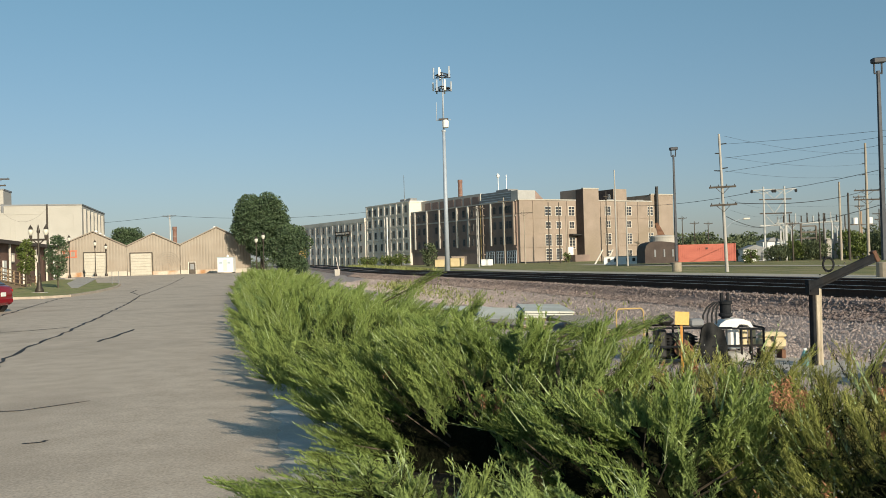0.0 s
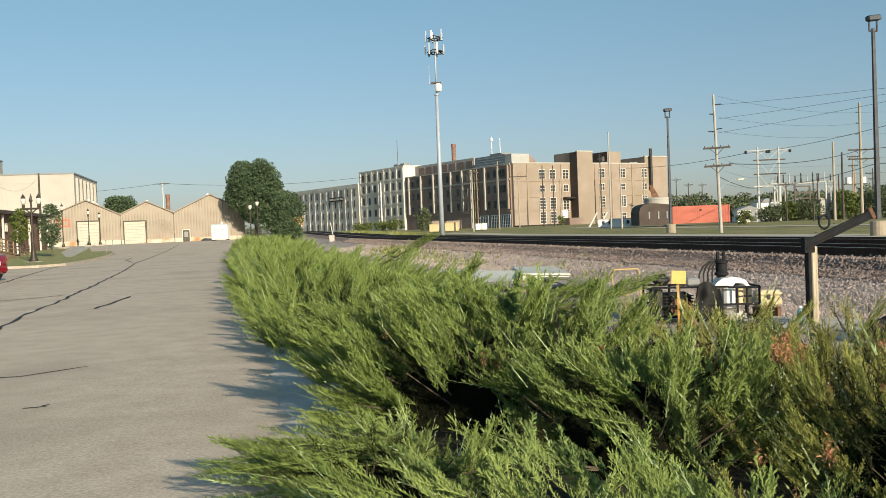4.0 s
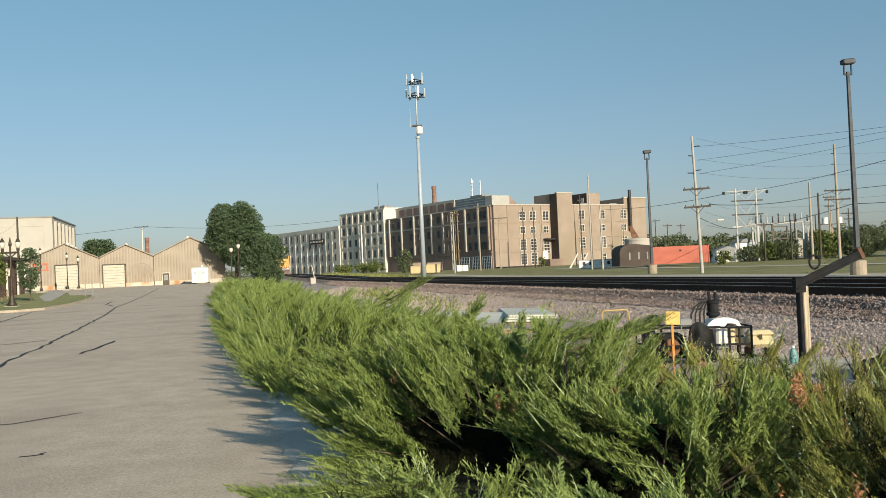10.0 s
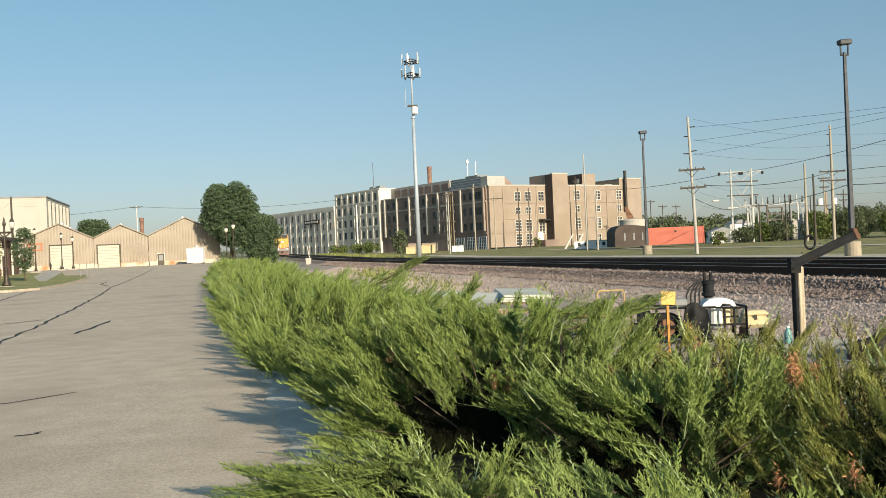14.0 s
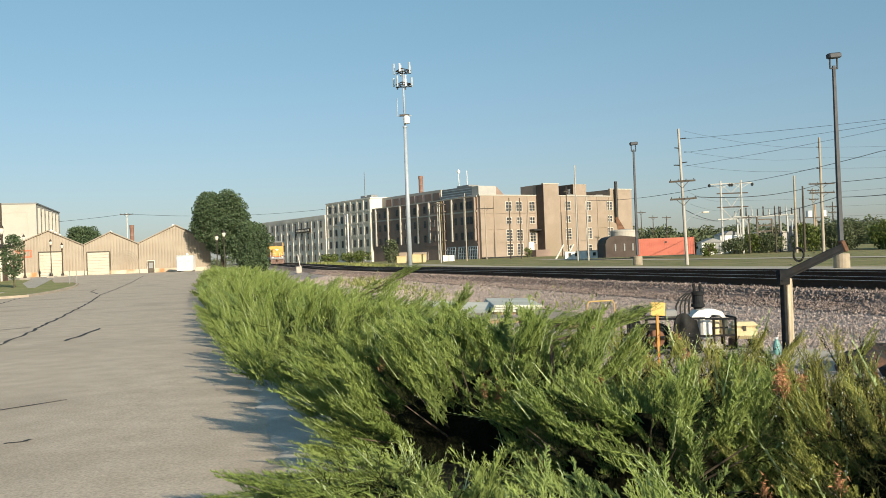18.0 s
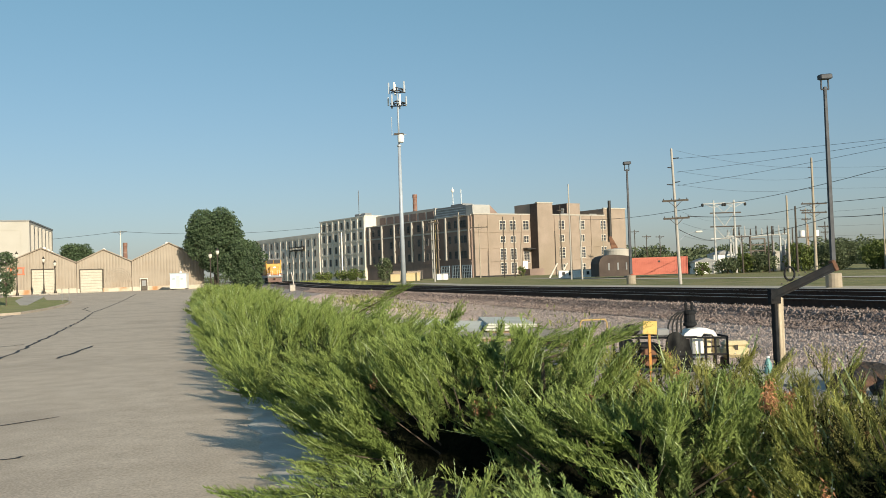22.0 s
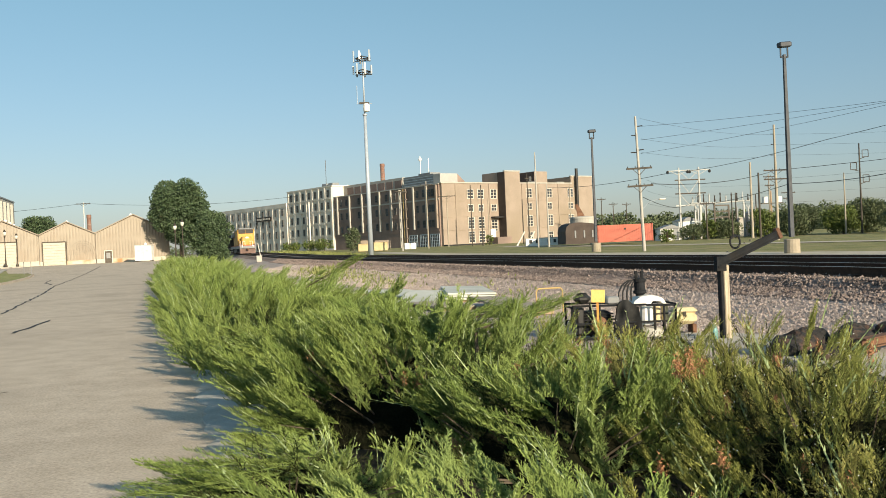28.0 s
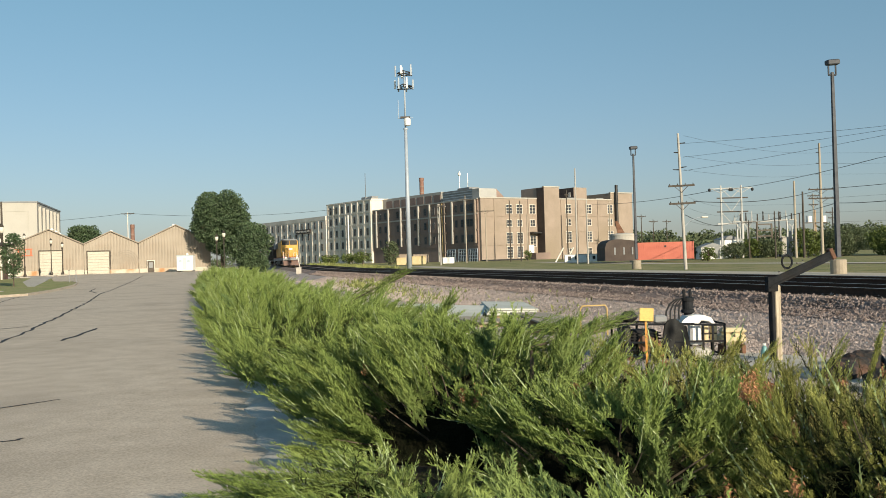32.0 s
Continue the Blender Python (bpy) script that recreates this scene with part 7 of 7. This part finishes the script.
# ---- parked car ----
def car():
    root = thing("car", pose(-19.35, 36.2, 0, 0, 0, 176), "dark red sedan parked on the lot", "car")
    # side outline along x (front at +x), built in cross rings
    prof = [(-2.06, 0.5, 0.80, 0.62), (-2.0, 0.32, 1.02, 0.80), (-1.8, 0.24, 1.08, 0.87), (-1.3, 0.2, 1.04, 0.89), (-0.4, 0.18, 0.98, 0.9), (0.5, 0.18, 0.95, 0.9), (1.1, 0.2, 0.92, 0.89), (1.7, 0.22, 0.84, 0.86), (2.15, 0.28, 0.72, 0.74), (2.3, 0.4, 0.6, 0.55)]
    g = Geo()
    for x, z0, z1, hw in prof:
        zm = z0 + (z1 - z0) * 0.55
        for y, z in ((-hw * 0.86, z0), (-hw, z0 + 0.12), (-hw, zm), (-hw * 0.93, z1 - 0.04), (-hw * 0.8, z1), (hw * 0.8, z1), (hw * 0.93, z1 - 0.04), (hw, zm), (hw, z0 + 0.12), (hw * 0.86, z0)):
            g.v.append((x, y, z))
    k = 10
    for i in range(len(prof) - 1):
        for j in range(k):
            a, b = i * k + j, i * k + (j + 1) % k
            g.f.append((a, b, b + k, a + k))
    g.f += [tuple(range(k - 1, -1, -1)), tuple((len(prof) - 1) * k + j for j in range(k))]
    body = part("body", g, M_CARRED, root, smooth=True)
    cab = Geo()
    cp = [(-1.82, 1.05, 0.78), (-1.2, 1.36, 0.68), (-0.4, 1.46, 0.66), (0.3, 1.43, 0.66), (1.15, 0.96, 0.76)]
    for x, z, hw in cp:
        for y, zz in ((-hw - 0.06, 0.93), (-hw, z - 0.08), (-hw * 0.8, z), (hw * 0.8, z), (hw, z - 0.08), (hw + 0.06, 0.93)):
            cab.v.append((x, y, max(zz, 0.93)))
    for i in range(len(cp) - 1):
        for j in range(6):
            a, b = i * 6 + j, i * 6 + (j + 1) % 6
            cab.f.append((a, b, b + 6, a + 6))
    part("roof", cab, M_CARRED, root, smooth=True)
    for sy in (-1, 1):
        for pts in ([(-1.6, 1.0), (-1.15, 1.28), (-0.75, 1.34), (-0.78, 1.0)], [(-0.68, 1.0), (-0.66, 1.36), (0.2, 1.36), (0.85, 1.0)]):
            y = 0.745 * sy
            part("side_window", Geo().extrude([(x, y + sy * (1.28 - z) * 0.2, z) for x, z in pts], (0, 0, 0), (0, 0.012 * sy, 0)), M_GLASS, root)
        part("door_line", Geo().box((-0.72, 0.9 * sy, 0.66), (0.012, 0.012, 0.6)), M_BLACK, body)
        part("door_handle", Geo().bevel_box((-0.9, 0.905 * sy, 0.86), (0.18, 0.03, 0.03), 0.01), M_CARRED, body)
        part("tail_light", Geo().bevel_box((-1.93, 0.66 * sy, 0.86), (0.2, 0.3, 0.16), 0.04), M_TAIL, body, "red tail light")
        part("headlight", Geo().bevel_box((2.08, 0.6 * sy, 0.62), (0.25, 0.3, 0.13), 0.04), M_WHITE, body)
        part("mirror", Geo().bevel_box((0.75, 0.98 * sy, 0.98), (0.14, 0.2, 0.13), 0.04), M_CARRED, root)
    part("rear_window", Geo().extrude([(-1.8, -0.62, 1.09), (-1.8, 0.62, 1.09), (-1.3, 0.56, 1.345), (-1.3, -0.56, 1.345)], (0, 0, 0), (-0.02, 0, 0.03)), M_GLASS, root)
    part("rear_bumper", Geo().bevel_box((-1.95, 0, 0.46), (0.26, 1.5, 0.3), 0.08), M_CARRED, body)
    part("number_plate", Geo().box((-2.07, 0, 0.72), (0.02, 0.34, 0.16)), M_WHITE, body)
    for x in (-1.36, 1.4):
        for sy in (-1, 1):
            w = part("wheel", Geo().tube((x, 0.68 * sy, 0.33), (x, 0.9 * sy, 0.33), 0.33, seg=24), M_TYRE, root, "black tyre")
            part("rim", Geo().tube((x, 0.86 * sy, 0.33), (x, 0.908 * sy, 0.33), 0.225, seg=20), M_ALLOYD, w)
            sp = Geo()
            for i in range(5):
                a = 2 * math.pi * i / 5 + 0.3
                sp.box((x + 0.11 * math.cos(a), 0.912 * sy, 0.33 + 0.11 * math.sin(a)), (0.2, 0.02, 0.075), Euler((0, -a, 0)).to_matrix())
            sp.tube((x, 0.9 * sy, 0.33), (x, 0.925 * sy, 0.33), 0.055, seg=10)
            part("spoke_wheel", sp, M_ALLOY, w, "bright alloy spokes")
            part("arch", Geo().tube((x, 0.5 * sy, 0.35), (x, 0.893 * sy, 0.35), 0.4, seg=20), M_BLACK, root)


car()


# ---- train ----
def locomotive():
    """The front of the engine is at y = 0 and looks to -y."""
    root = thing("locomotive", pose(0, 0, 0), "orange-yellow diesel freight locomotive with grey roof", "locomotive")
    part("underframe", Geo().bevel_box((0, 11, 1.25), (2.9, 21.6, 0.5), 0.05), M_GREYCLAD, root)
    part("nose", Geo().bevel_box((0, 1.9, 2.35), (1.9, 2.0, 1.7), 0.18), M_LOCO, root, "orange-yellow short hood")
    for sx in (-1, 1):
        part("step_well", Geo().bevel_box((sx * 1.2, 1.0, 1.25), (0.5, 0.9, 1.2), 0.05), M_GREYR, root)
        part("nose_shoulder", Geo().bevel_box((sx * 1.1, 2.3, 2.0), (0.5, 1.3, 1.0), 0.1), M_LOCO, root)
        part("ditch_light", Geo().tube((sx * 0.95, 0.28, 1.45), (sx * 0.95, 0.2, 1.45), 0.13, seg=12), M_LIT, root, "lit ditch light")
        part("handrail", Geo().path([Vector((sx * 1.35, 0.3, 0.9)), Vector((sx * 1.35, 0.3, 2.5)), Vector((sx * 1.35, 2.0, 2.7))], 0.03, 6), M_WHITE, root)
    part("cab", Geo().bevel_box((0, 4.2, 3.05), (3.05, 2.6, 3.0), 0.16), M_LOCO, root)
    part("cab_roof", Geo().bevel_box((0, 4.2, 4.62), (2.7, 2.8, 0.28), 0.12), M_GREYCLAD, root, "grey cab roof")
    for sx in (-0.68, 0.68):
        part("windscreen", Geo().bevel_box((sx, 2.88, 4.12), (1.3, 0.06, 0.72), 0.02), M_BLACK, root)
    part("nose_door", Geo().bevel_box((0.45, 0.88, 2.4), (0.6, 0.06, 1.4), 0.02), M_LOCO, root)
    part("headlight", Geo().bevel_box((0, 0.86, 3.0), (0.5, 0.12, 0.24), 0.04), M_LIT2, root, "twin headlight")
    part("hood", Geo().bevel_box((0, 13.4, 3.0), (1.9, 15.4, 2.9), 0.12), M_LOCO, root, "orange-yellow long hood")
    part("radiator", Geo().bevel_box((0, 19.0, 3.9), (2.9, 4.2, 1.3), 0.1), M_GREYCLAD, root)
    part("hood_roof", Geo().bevel_box((0, 13.4, 4.52), (1.95, 15.3, 0.24), 0.1), M_GREYCLAD, root)
    part("fuel_tank", Geo().bevel_box((0, 11, 0.75), (2.6, 6.0, 0.9), 0.15), M_BLACK, root)
    part("snow_plough", Geo().extrude([(-1.35, 0.1, 0.12), (1.35, 0.1, 0.12), (1.35, 0.35, 0.85), (-1.35, 0.35, 0.85)], (0, 0, 0), (0, 0.12, 0)), M_GREYR, root, "grey-red pilot plough")
    part("pilot", Geo().bevel_box((0, 0.5, 1.02), (2.8, 0.2, 0.5), 0.03), M_GREYR, root)
    part("coupler", Geo().bevel_box((0, -0.1, 0.86), (0.34, 0.7, 0.34), 0.05), M_RUST, root)
    part("anticlimber", Geo().bevel_box((0, 0.35, 1.36), (2.2, 0.2, 0.16), 0.03), M_BLACK, root)
    rp = Geo()
    for x in (-0.9, -0.45, 0.45, 0.9):
        rp.tube((x, 0.25, 1.4), (x, 0.25, 2.3), 0.025, seg=5)
    rp.tube((-0.9, 0.25, 2.3), (-0.45, 0.25, 2.3), 0.025, seg=5).tube((0.45, 0.25, 2.3), (0.9, 0.25, 2.3), 0.025, seg=5)
    part("front_rail", rp, M_WHITE, root)
    for y0 in (4.2, 17.6):
        bg = part("bogie", Geo().bevel_box((0, y0, 0.62), (2.3, 4.4, 0.4), 0.08), M_BLACK, root)
        for dy in (-1.7, 0, 1.7):
            for sx in (-0.75, 0.75):
                part("rail_wheel", Geo().tube((sx - 0.07, y0 + dy, 0.51), (sx + 0.07, y0 + dy, 0.51), 0.5, seg=18), M_RAIL, bg)
    part("horn", Geo().tube((0.4, 5.4, 4.75), (0.4, 4.8, 4.85), 0.05, 0.12, 8), M_BLACK, root)
    part("side_stripe", Geo().box((0, 11, 1.52), (2.94, 21.2, 0.08)), M_RED, root)
    return root


def hopper():
    root = thing("freight_wagon", pose(0, 0, 0), "dark bronze-grey covered freight wagon behind the engine", "wagon")
    part("body", Geo().bevel_box((0, 8.2, 2.75), (3.0, 15.6, 3.4), 0.15), M_DARKST, root)
    for i in range(12):
        for sx in (-1, 1):
            part("rib", Geo().box((sx * 1.53, 1.2 + i * 1.27, 2.75), (0.08, 0.12, 3.3)), M_DARKST, root)
    part("sill", Geo().box((0, 8.2, 1.0), (2.4, 16.4, 0.3)), M_BLACK, root)
    part("coupler", Geo().bevel_box((0, -0.15, 0.86), (0.34, 0.7, 0.34), 0.05), M_RUST, root)
    for y0 in (2.4, 14.0):
        bg = part("bogie", Geo().bevel_box((0, y0, 0.6), (2.2, 2.4, 0.35), 0.08), M_BLACK, root)
        for dy in (-0.9, 0.9):
            for sx in (-0.75, 0.75):
                part("rail_wheel", Geo().tube((sx - 0.07, y0 + dy, 0.46), (sx + 0.07, y0 + dy, 0.46), 0.44, seg=16), M_RAIL, bg)
    return root


loco, wagon = locomotive(), hopper()
TRACK = 0.5 * (RAILS[0] + RAILS[1])
TRAIN = [(0.0, 246.0), (4.0, 233.5), (8.0, 220.5), (12.0, 208.0), (16.0, 196.0), (20.0, 185.5), (24.0, 176.5), (28.0, 168.0), (32.0, 160.0)]


def motions():
    walk(loco, [(t, along(TRACK, s, RAIL_TOP + rise(s, TRACK))) for t, s in TRAIN])
    walk(wagon, [(t, along(TRACK, s + 22.4, RAIL_TOP + rise(s + 22.4, TRACK))) for t, s in TRAIN])


motions()
